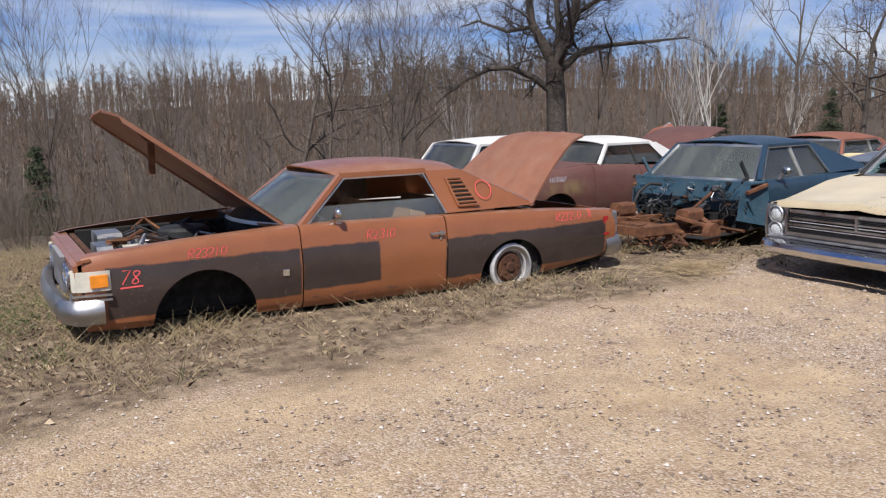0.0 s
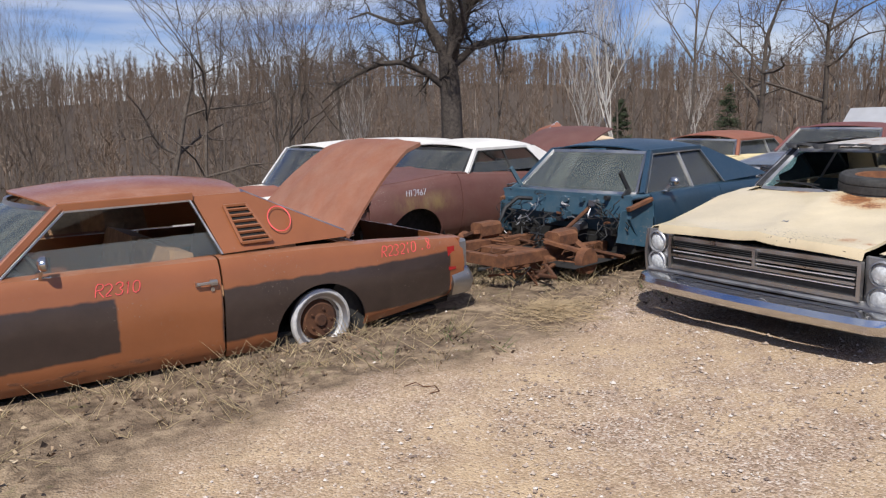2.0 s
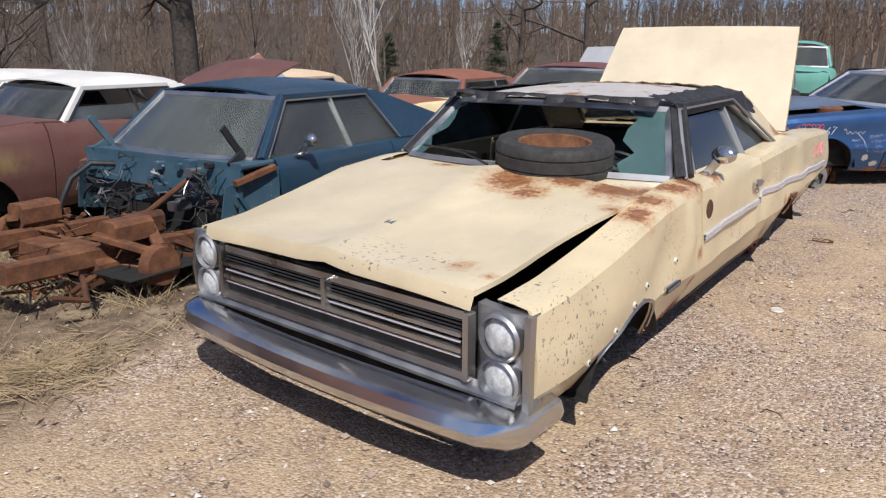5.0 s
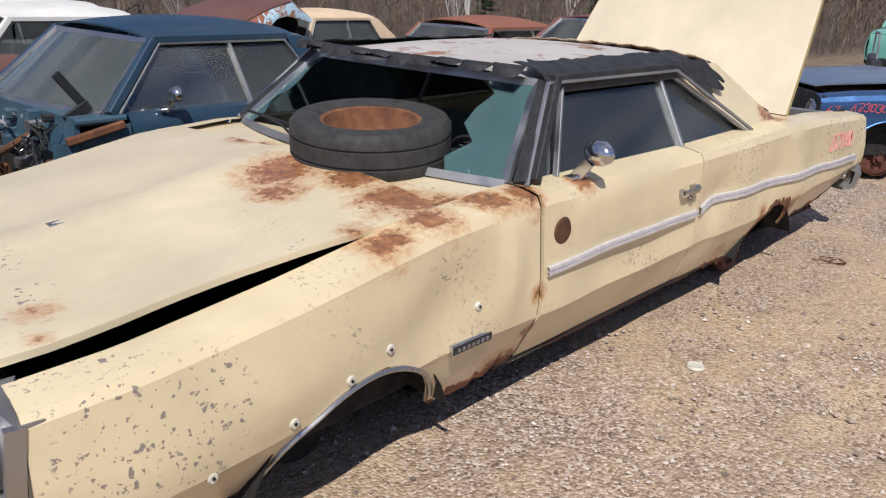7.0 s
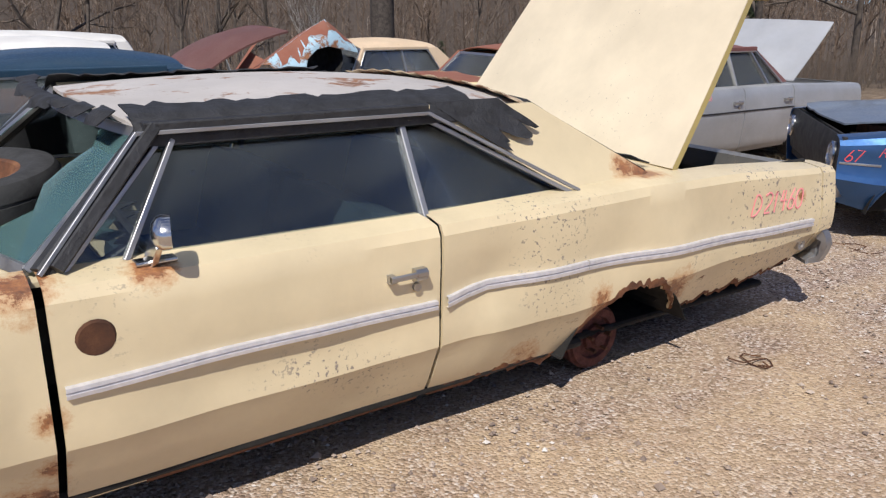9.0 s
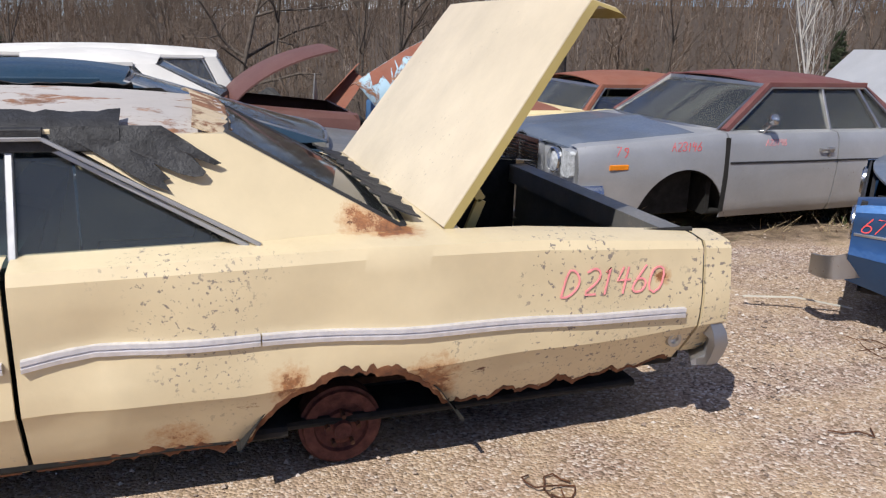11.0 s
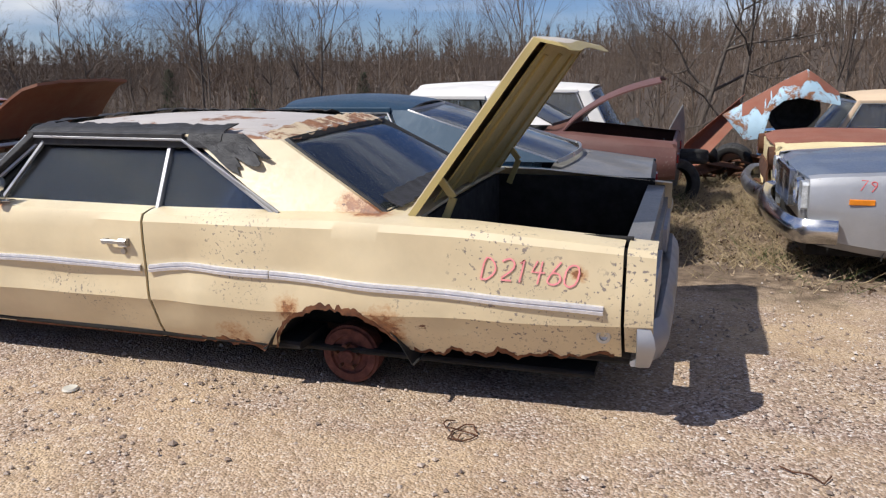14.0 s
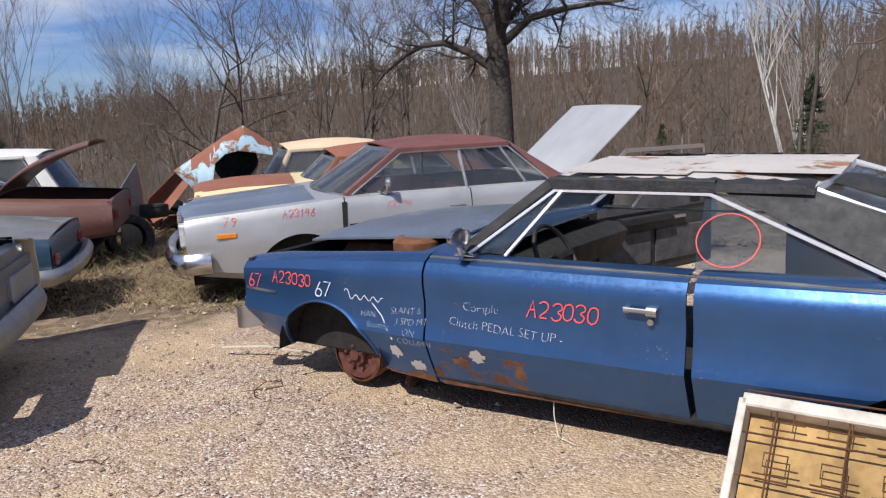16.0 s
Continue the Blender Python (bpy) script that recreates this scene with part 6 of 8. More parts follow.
# ---- plainer cars: one function, many settings ----
def wreck(name, label, category, m, L, W, top, bot, arches, mat, gh, doors, roof, trim="chrome_old", gl="glass", seat="seat_black", hood="closed", hood_mat=None, trunk="closed", trunk_mat=None,
          hood_range=None, deck=None, wheels=(), nose=0.08, tail=0.08, section=SECTION, front=None, dents=0.01, seed=2, posts=(), far=False, bumper=None, wheel=True, glass_drop=0.0, fire=None, side_glass=True, sail=None, crown=0.07):
    c = Car(name, label, category, m, L, W, top, bot, arches, M[mat], nose=nose, tail=tail, section=section, dents=dents, seed=seed)
    cuts = list(doors)
    for s in (-1, 1):
        if fire is None:
            c.side("front_fender", 0.03, cuts[0], s)
        for a, b in zip(cuts, cuts[1:]):
            c.side("door", a + 0.012, b, s)
            handle(c, b - 0.14, float(c.top(b)) - 0.15, s)
        c.side("quarter_panel", cuts[-1] + 0.012, L, s)
    zf = float(c.bot(cuts[0])) + 0.02
    c.shell(cuts[0], deck[0], zf)
    xa0, xa1, xc1, xc0, zr, zb, wb, wr, xw1, xw0 = gh
    c.cabin(xa0 - 0.05, xc0 - 0.3, zf, zf + 0.22, M[seat], (xa0 + 0.30, -0.36, zb - 0.08) if wheel else None)
    c.greenhouse(*gh, M[roof], posts=posts, glass_mat=M[gl], trim=M[trim], glass_drop=glass_drop, side_glass=side_glass, sail_mat=M[sail] if sail else None, crown=crown, ws_mat=M["glass_hazy"] if fire else None)
    h0, h1 = hood_range or (0.05, xa0 - 0.22)
    if fire is None:
        c.sheet("cowl", c.top_sheet(h1 - 0.04, xa0 + 0.05, 0.12, 0.015, 0.0, n=4))
        if hood == "closed":
            c.sheet("hood", c.top_sheet(h0, h1 - 0.05, 0.16, 0.035, 0.005, ridge=0.02, front_bow=0.06, lip=0.03), M[hood_mat or mat])
        c.front_box = box(0.06, h1, -W / 2 + 0.2, W / 2 - 0.2, zf, float(c.top(0.4)) - 0.06)
        link_mesh("engine_bay", *c.front_box, M["dark"], c.ob)
        zt, zl = float(c.top(0)), float(c.bot(0))
        hw = float(c.half(0)) - 0.06
        link_mesh("nose_panel", *slab(np.array([[(0.05, y, zt - 0.01), (0.02, y, zt - 0.06), (0.03, y, (zt + zl) / 2), (0.07, y, zl + 0.02)] for y in np.linspace(-hw, hw, 11)]), (0.03, 0, 0)), M[mat], c.ob)
    if trunk == "closed":
        c.sheet("trunk_lid", c.top_sheet(deck[0], L - 0.02, 0.14, 0.03, 0.002, n=8), M[trunk_mat or mat])
    hw, zt, zl = float(c.half(L)) - 0.05, float(c.top(L)), float(c.bot(L))
    link_mesh("rear_panel", *slab(np.array([[(L - 0.02, y, zt), (L + 0.01, y, zt - 0.06), (L, y, zl + 0.04)] for y in np.linspace(-hw, hw, 9)]), (-0.03, 0, 0)), M[mat], c.ob)
    for s in (-1, 1):
        link_mesh("tail_lamp", *box(L - 0.01, L + 0.025, s * (hw - 0.14) - 0.1, s * (hw - 0.14) + 0.1, zt - 0.22, zt - 0.12, 0.02), M["red_lens"], c.ob)
    for x, side, r, z in wheels:
        add_wheel(c, x, side * (W / 2 - 0.16), z, r, M["rust_dark"], side)
    return c


def silver_sedan():
    c = wreck("sedan", "silver four-door sedan with maroon vinyl roof and open trunk", "car", pose(13.05, 6.40, 0, 0, 0, 2.0), 5.10, 1.86,
              [(0, 0.70), (0.12, 0.72), (1.34, 0.80), (3.4, 0.79), (5.1, 0.72)], [(0, 0.24), (0.5, 0.16), (1.4, 0.10), (3.5, 0.12), (5.1, 0.26)], [(0.98, 0.10, 0.42), (3.84, 0.10, 0.38)], "silver",
              (1.40, 1.92, 3.02, 3.55, 1.18, 0.80, 0.80, 0.66, 3.00, 3.36), (1.37, 2.53, 3.46), "maroon", trim="chrome_old", seat="seat_red", posts=[(2.53, 2.50), (3.12, 2.90)], deck=(3.9, 5.1), trunk="open", sail="maroon", nose=0.04, seed=21, hood_mat="hood_grey",
              wheels=[(3.84, -1, 0.32, 0.26), (3.84, 1, 0.32, 0.26)], gl="glass")
    D = c.top_sheet(3.62, 4.58, 0.15, 0.02, 0.03, n=8)
    T = c.turned(D, 3.62, 0.82, 43)
    c.sheet("trunk_lid", T, M["grey_lid"], "grey trunk lid standing open")
    c.sheet("deck", c.top_sheet(3.45, 3.68, 0.14, 0.02, 0.0, n=4))
    gr = link_mesh("grille", *joined(*[box(-0.03, 0.02, -0.34, 0.34, z, z + 0.012, 0.003) for z in np.linspace(0.45, 0.66, 9)], *[box(-0.04, 0.02, y - 0.01, y + 0.01, 0.43, 0.69, 0.003) for y in (-0.35, 0, 0.35)], box(-0.04, 0.02, -0.36, 0.36, 0.67, 0.70), box(-0.04, 0.02, -0.36, 0.36, 0.42, 0.44)), M["chrome"], c.ob, "chrome bar grille")
    for s in (-1, 1):
        headlamp(c, 0.0, s * 0.56, 0.57, 0.085)
        link_mesh("turn_lamp", *box(-0.015, 0.03, s * 0.76 - 0.07, s * 0.76 + 0.07, 0.47, 0.67, 0.02), M["lamp"], c.ob)
        link_mesh("side_marker", *box(0.28, 0.44, s * (c.y_at(0.36, 0.55) + 0.006) - 0.008, s * (c.y_at(0.36, 0.55) + 0.006) + 0.008, 0.535, 0.575, 0.004), M["amber"], c.ob, "amber side marker")
        c.strip("side_strip", 1.40, 3.45, [(1.4, 0.56), (3.45, 0.55)], 0.016, 0.008, M["black"], s)
    c.bumper("front_bumper", -0.10, 0.33, 0.19, M["chrome"], True, wrap=0.32, bow=0.08, half=0.95)
    c.bumper("rear_bumper", 5.2, 0.38, 0.18, M["chrome_old"], False, wrap=0.3, half=0.92)
    mirror(c, 1.75, -0.86, 0.80)
    link_mesh("fender_gap", *sweep([(1.37, -(c.y_at(1.37, 0.20) + 0.004), 0.16), (1.36, -(c.y_at(1.36, 0.45) + 0.004), 0.45), (1.37, -(c.y_at(1.37, 0.74) + 0.004), 0.76)], [(-0.004, -0.02), (0.004, -0.02), (0.004, 0.022), (-0.004, 0.022)], True, (1, 0, 0)), M["dark"], c.ob)
    c.pen("79", 0.34, 0.63, 0.075, M["red_marker"])
    c.pen("A23146", 0.83, 0.665, 0.07, M["red_marker"])
    c.pen("A23146", 1.75, 0.69, 0.055, M["pink"])
    return c


def chopped_fastback():
    c = wreck("fastback", "dark blue fastback with its front cut away to rusty rails", "car", pose(6.9, 6.38, 0, 0, 0, 2.0), 5.10, 1.84,
              [(0, 0.70), (1.5, 0.745), (3.0, 0.74), (4.2, 0.70), (5.1, 0.60)], [(0, 0.2), (1.5, 0.14), (3.6, 0.12), (5.1, 0.22)], [(0.7, -0.5, 0.3), (4.0, 0.08, 0.35)], "deep_blue",
              (1.52, 1.92, 3.05, 4.35, 1.16, 0.745, 0.82, 0.64, 2.92, 3.15), (1.60, 2.95), "deep_blue", trim="chrome_old", gl="glass", seat="seat_blue", posts=[(2.50, 2.45)], deck=(4.3, 5.1), trunk_mat="deck_grey", fire=1.3, crown=0.09, seed=31)
    add_wheel(c, 4.0, -0.78, 0.24, 0.31, M["rust_dark"], -1)
    c.bumper("rear_bumper", 5.2, 0.30, 0.15, M["chrome_old"], False, wrap=0.25, half=0.92)
    # firewall with its pressings, cowl, hinges
    link_mesh("firewall", *joined(slab(np.array([[(1.42, y, 0.74), (1.30, y, 0.70), (1.28, y, 0.52), (1.36, y, 0.40), (1.50, y, 0.22)] for y in np.linspace(-0.84, 0.84, 15)]), (0.03, 0, 0)), box(1.30, 1.60, -0.86, 0.86, 0.70, 0.745, 0.02)), M["firewall"], c.ob, "bare blue firewall")
    rnd = random.Random(11)
    for i in range(16):
        y, z = rnd.uniform(-0.75, 0.75), rnd.uniform(0.34, 0.70)
        w, h = rnd.uniform(0.03, 0.12), rnd.uniform(0.03, 0.08)
        link_mesh("firewall_fitting", *box(1.20 + rnd.uniform(0, 0.06), 1.33, y, y + w, z, z + h, 0.01), M[rnd.choice(("firewall", "rust", "black", "alloy", "firewall"))], c.ob)
    for i in range(30):
        p = np.array((1.25, rnd.uniform(-0.8, 0.7), rnd.uniform(0.40, 0.72)))
        pts = [p]
        for k in range(8):
            p = p + np.array((rnd.uniform(-0.06, 0.03), rnd.uniform(-0.10, 0.10), rnd.uniform(-0.08, 0.05)))
            p[0] = min(p[0], 1.27)
            pts.append(p)
        link_mesh("wiring", *tube(pts, rnd.choice((0.004, 0.006, 0.010)), 5), M["black" if i % 4 else "alloy"], c.ob)
    link_mesh("heater_hose", *tube([(1.2, 0.35, 0.66), (1.05, 0.42, 0.68), (0.92, 0.48, 0.58), (0.85, 0.5, 0.44), (0.80, 0.52, 0.30)], 0.022, 8), M["black"], c.ob)
    for s in (-1, 1):
        link_mesh("hood_hinge", *joined(beam((1.45, s * 0.72, 0.76), (1.28, s * 0.72, 0.98), 0.02, 0.05), beam((1.3, s * 0.74, 0.72), (1.45, s * 0.72, 0.80), 0.02, 0.06)), M["black" if s < 0 else "firewall"], c.ob)
        # torn cowl side and inner fender
        link_mesh("cowl_side", *slab(bilinear((1.15, s * 0.78, 0.30), (1.6, s * 0.90, 0.20), (1.6, s * 0.90, 0.70), (1.2, s * 0.80, 0.60), 6, 6, (0, 0.02, 0.01)), (0, 0.01, 0)), M["firewall"], c.ob)
        link_mesh("door_hinge_post", *joined(beam((1.56, s * 0.90, 0.2), (1.56, s * 0.90, 0.72), 0.05, 0.05), beam((1.25, s * 0.84, 0.62), (1.56, s * 0.9, 0.70), 0.05, 0.04)), M["rust"], c.ob)
    # frame rails, cross member, suspension arms
    rails = [beam((-0.12, s * 0.42, 0.26), (0.55, s * 0.42, 0.24), 0.09, 0.12) for s in (-1, 1)] + [beam((0.55, s * 0.42, 0.24), (1.5, s * 0.46, 0.20), 0.09, 0.11) for s in (-1, 1)]
    for k in (0, 1):
        link_mesh("frame_rail", *joined(rails[k], rails[k + 2]), M["rust"], c.ob, "rusted front frame rail")
    link_mesh("cross_member", *joined(box(0.42, 0.68, -0.5, 0.5, 0.10, 0.24, 0.04), box(-0.12, -0.04, -0.45, 0.45, 0.20, 0.30, 0.02)), M["rust"], c.ob)
    for s in (-1, 1):
        link_mesh("control_arm", *joined(beam((0.45, s * 0.45, 0.38), (0.62, s * 0.80, 0.28), 0.07, 0.04), beam((0.85, s * 0.45, 0.36), (0.66, s * 0.80, 0.28), 0.07, 0.04), beam((0.6, s * 0.40, 0.16), (0.64, s * 0.80, 0.16), 0.08, 0.05), box(0.50, 0.78, s * 0.50 - 0.09, s * 0.50 + 0.09, 0.30, 0.46, 0.03), lathe([(0.001, -0.04), (0.12, -0.04), (0.13, 0.04), (0.001, 0.04)], (0.64, s * 0.80, 0.20), 'y', 18)), M["rust"], c.ob)
        link_mesh("torsion_bar", *tube([(0.6, s * 0.36, 0.14), (1.6, s * 0.36, 0.14)], 0.018, 8), M["rust_dark"], c.ob)
    link_mesh("steering_box", *joined(box(0.75, 1.0, -0.42, -0.28, 0.28, 0.44, 0.03), tube([(0.85, -0.35, 0.40), (1.3, -0.36, 0.62)], 0.02, 8), tube([(0.9, -0.3, 0.16), (0.7, 0.4, 0.16)], 0.016, 8)), M["rust_dark"], c.ob)
    for i in range(26):
        a = np.array((rnd.uniform(-0.05, 1.1), rnd.uniform(-0.7, 0.5), rnd.uniform(0.03, 0.3)))
        pts = [a + np.array((0.12 * k * rnd.uniform(-0.5, 1), 0.1 * k * rnd.uniform(-1, 1), rnd.uniform(-0.06, 0.08))) for k in range(5)]
        link_mesh("frame_scrap", *tube(pts, rnd.choice((0.006, 0.012, 0.02)), 6), M[rnd.choice(("rust", "rust_dark", "rust_dark", "black"))], c.ob)
    mirror(c, 1.85, -0.88, 0.75)
    return c


def rust_sedan():
    rnd_sec = [(0.10, 0.0), (0.04, 0.12), (0.0, 0.4), (0.0, 0.55), (0.02, 0.72), (0.05, 0.88), (0.10, 0.97), (0.16, 1.0), (0.22, 1.01)]
    c = wreck("sedan", "rusted fifties sedan with white roof and raised trunk lid", "car", pose(7.08, 9.3, -0.18, 0, 0, 0), 5.05, 1.92,
              [(0, 0.88), (0.25, 0.94), (1.42, 1.02), (2.92, 0.92), (3.92, 0.90), (5.05, 0.80)], [(0, 0.38), (0.4, 0.30), (1.32, 0.24), (3.32, 0.26), (5.05, 0.4)], [(0.70, 0.22, 0.42), (3.72, 0.2, 0.40)], "rust_car",
              (1.62, 1.92, 3.07, 3.67, 1.30, 0.98, 0.82, 0.68, 2.87, 3.14), (1.42, 2.45, 3.22), "white_roof", trim="black", posts=[(2.46, 2.42)], deck=(3.72, 5.05), trunk="open", section=rnd_sec, hood="closed", nose=0.06, seed=44, crown=0.10, glass_drop=0.55, side_glass=True,
              wheels=[(3.72, -1, 0.3, 0.3)])
    link_mesh("inner_seat_cover", *slab(bilinear((2.75, -0.55, 0.80), (2.95, -0.50, 0.82), (3.0, -0.15, 1.06), (2.78, -0.2, 1.08), 5, 5, (0, 0, 0.06)), (0, 0, 0.02)), M["white_car"], c.ob, "pale torn seat cover")
    link_mesh("nose_cap", *slab(np.array([[(-0.03 + 0.05 * abs(v), v * 0.5, 0.90 - 0.02 * abs(v)), (-0.07 + 0.06 * abs(v), v * 0.5, 0.78), (-0.02, v * 0.5, 0.66)] for v in np.linspace(-1, 1, 9)]), (0.02, 0, 0)), M["black"], c.ob)
    add_drum(c, 0.70, -0.76, 0.20, 0.15)
    for s in (-1, 1):
        link_mesh("headlamp_hole", *lathe([(0.11, -0.02), (0.12, -0.03), (0.125, 0.03), (0.09, 0.05), (0.001, 0.06)], (0.0, s * 0.78, 0.80), 'x', 22, False), M["dark"], c.ob)
    c.bumper("front_bumper", -0.12, 0.42, 0.18, M["chrome_old"], True, wrap=0.4, bow=0.08, half=0.98)
    D = c.top_sheet(3.77, 4.85, 0.22, 0.06, 0.0, n=12)
    D[..., 2] -= 0.42 * ((D[..., 0] - 3.77) / 1.08) ** 2
    c.sheet("trunk_lid", c.turned(D, 3.77, 0.93, 52), M["rust_car"], "curved rust-red trunk lid raised", thick=0.02)
    link_mesh("trunk", *joined(box(3.8, 5.0, -0.72, 0.72, 0.4, 0.44)), M["rust_dark"], c.ob)
    c.sheet("deck", c.top_sheet(3.57, 3.80, 0.2, 0.04, 0.0, n=4))
    c.pen("H13467", 0.55, 0.80, 0.075, M["white_marker"])
    return c


def background_cars():
    old_sec = [(0.10, 0.0), (0.03, 0.15), (0.0, 0.45), (0.01, 0.62), (0.04, 0.82), (0.09, 0.96), (0.15, 1.0), (0.22, 1.01)]
    T = [(0, 0.96), (0.5, 1.0), (1.8, 1.0), (3.2, 0.94), (4.2, 0.92), (4.9, 0.82)]
    B = [(0, 0.36), (1.5, 0.26), (3.6, 0.28), (4.9, 0.4)]
    A = [(0.95, 0.24, 0.40), (3.85, 0.22, 0.38)]
    y = wreck("sedan", "yellowed fifties sedan with rusted hood and rust-red roof", "car", pose(13.05, 8.72, -0.28, 0, 0, 0), 4.9, 1.86, T, B, A, "yellow_car",
              (1.42, 1.68, 3.1, 3.6, 1.27, 0.97, 0.78, 0.66, 2.9, 3.15), (1.5, 2.4, 3.2), "rust_roof", posts=[(2.58, 2.55)], deck=(3.9, 4.9), hood_mat="rust_roof", section=old_sec, seed=51, crown=0.12, glass_drop=0.4)
    y.bumper("front_bumper", -0.12, 0.48, 0.17, M["chrome_old"], True, wrap=0.4, bow=0.1, half=0.95)
    link_mesh("grille_opening", *slab(np.array([[(-0.005, v, 0.52), (-0.02, v, 0.62), (-0.005, v, 0.72)] for v in np.linspace(-0.5, 0.5, 7)]), (0.02, 0, 0)), M["rust_dark"], y.ob)
    for s in (-1, 1):
        link_mesh("headlamp_hole", *lathe([(0.10, -0.02), (0.115, -0.03), (0.12, 0.03), (0.08, 0.05), (0.001, 0.06)], (0.0, s * 0.70, 0.82), 'x', 22, False), M["rust_dark"], y.ob)
    b = wreck("sedan", "blue fifties sedan with tan rusted roof and closed hood", "car", pose(13.25, 12.0, -0.55, 0, 0, 2), 4.9, 1.86, T, B, A, "mid_blue",
              (0.85, 1.10, 2.50, 3.05, 1.48, 1.02, 0.78, 0.66, 2.30, 2.55), (0.95, 1.85, 2.65), "tan_roof", posts=[(1.84, 1.80)], deck=(3.9, 4.9), section=old_sec, seed=52, crown=0.12)
    e = thing("loose_fender", "light blue fender with rusted top edge, tipped up on end", "fender", pose(0, 0, 0))
    hi, lo = lerp_line([(12.65, 0.74), (13.45, 1.22), (13.70, 1.34), (13.85, 1.24), (14.1, 1.05)]), lerp_line([(12.65, 0.76), (12.95, 0.42), (13.18, 0.45), (13.24, 0.80), (13.4, 0.94), (13.6, 0.98), (13.8, 0.94), (14.1, 0.88)])
    rows = [[(x, 10.95 + 0.30 * v * v + 0.12 * (x - 13.3), float(lo(x) + (hi(x) - lo(x)) * v)) for v in np.linspace(0, 1, 9)] for x in np.linspace(12.65, 14.1, 30)]
    link_mesh("panel", *slab(rows, (0, 0.012, 0)), M["sky_blue"], e)
    tip = [[(x, 10.945 + 0.30 * v * v + 0.12 * (x - 13.3), float(lo(x) + (hi(x) - lo(x)) * v)) for v in np.linspace(0.62 + 0.12 * math.sin(x * 17) + 0.06 * math.sin(x * 41), 1, 5)] for x in np.linspace(12.9, 14.1, 30)]
    link_mesh("rusted_tip", *slab(tip, (0, 0.004, 0)), M["rust_roof"], e)
    back = [[(x, 11.25 + 0.12 * (x - 13.3) + 0.4 * v, float(hi(x)) - 0.10 * v) for v in np.linspace(0, 1, 5)] for x in np.linspace(12.7, 14.1, 16)]
    link_mesh("top_edge", *slab(back, (0, 0, -0.012)), M["rust_roof"], e)
    # dark bowl added to fill the arch opening, shade put into its colour
    link_mesh("lamp_bucket", *lathe([(0.001, 0.30), (0.24, 0.28), (0.30, 0.05), (0.33, 0.0)], (13.55, 11.1, 0.80), 'y', 20, False), M["dark"], e)
    w = wreck("wagon", "white station wagon with long roof, dull and dusty", "car", pose(6.35, 11.6, -0.52, 0, 0, 0), 4.9, 1.9, [(0, 1.0), (1.8, 1.06), (5.2, 1.02)], [(0, 0.38), (1.6, 0.3), (5.2, 0.4)], [(0.95, 0.26, 0.4), (4.0, 0.26, 0.38)], "white_car",
              (1.55, 1.95, 4.5, 4.8, 1.62, 1.06, 0.82, 0.70, 4.35, 4.6), (1.65, 2.65, 3.55), "white_roof", posts=[(2.62, 2.60), (3.55, 3.50)], deck=(4.75, 4.9), hood_mat="rust_roof", seed=53, crown=0.10, wheels=[(4.0, -1, 0.33, 0.33)])
    t = wreck("sedan", "faded teal fifties sedan standing far back in the lot", "car", pose(25.2, 5.6, -0.1, 0, 0, 8), 4.9, 1.86, T, B, A, "teal",
              (1.6, 1.9, 3.3, 3.85, 1.52, 1.02, 0.78, 0.66, 3.1, 3.35), (1.7, 2.6, 3.4), "teal", posts=[(2.58, 2.55)], deck=(3.9, 4.9), section=old_sec, seed=54, crown=0.14, wheels=[(0.95, -1, 0.34, 0.34), (3.85, -1, 0.34, 0.34)])


# ---- trees ----
BARK = plain("grey_bark", (0.10, 0.08, 0.064), 0.95, vary=0.4, scale=9, bump=0.8)
BIRCH = plain("birch_bark", (0.50, 0.47, 0.43), 0.9, vary=0.25, scale=7)
BARK_DARK = plain("dark_bark", (0.060, 0.048, 0.040), 0.95, vary=0.45, scale=9, bump=0.8)
TWIG = plain("brown_twig", (0.125, 0.094, 0.072), 0.95, vary=0.25, scale=3)


def woods_material():
    m = Nodes("bare_woods")
    geo = m.node("ShaderNodeNewGeometry")
    each = m.ramp(geo.outputs["Random Per Island"], [(0.0, (0.055, 0.040, 0.031)), (0.5, (0.125, 0.092, 0.070)), (0.85, (0.20, 0.155, 0.122)), (1.0, (0.34, 0.29, 0.25))])
    m.put(color=m.mix(m.ramp(m.noise(0.07, 4, 0.6), [(0.4, 0.0), (0.65, 0.5)]), each, (0.15, 0.095, 0.062)), rough=0.95, spec=0.1)
    return m.mat

NEEDLE = plain("evergreen_needles", (0.045, 0.06, 0.028), 0.95, vary=0.3, scale=4)


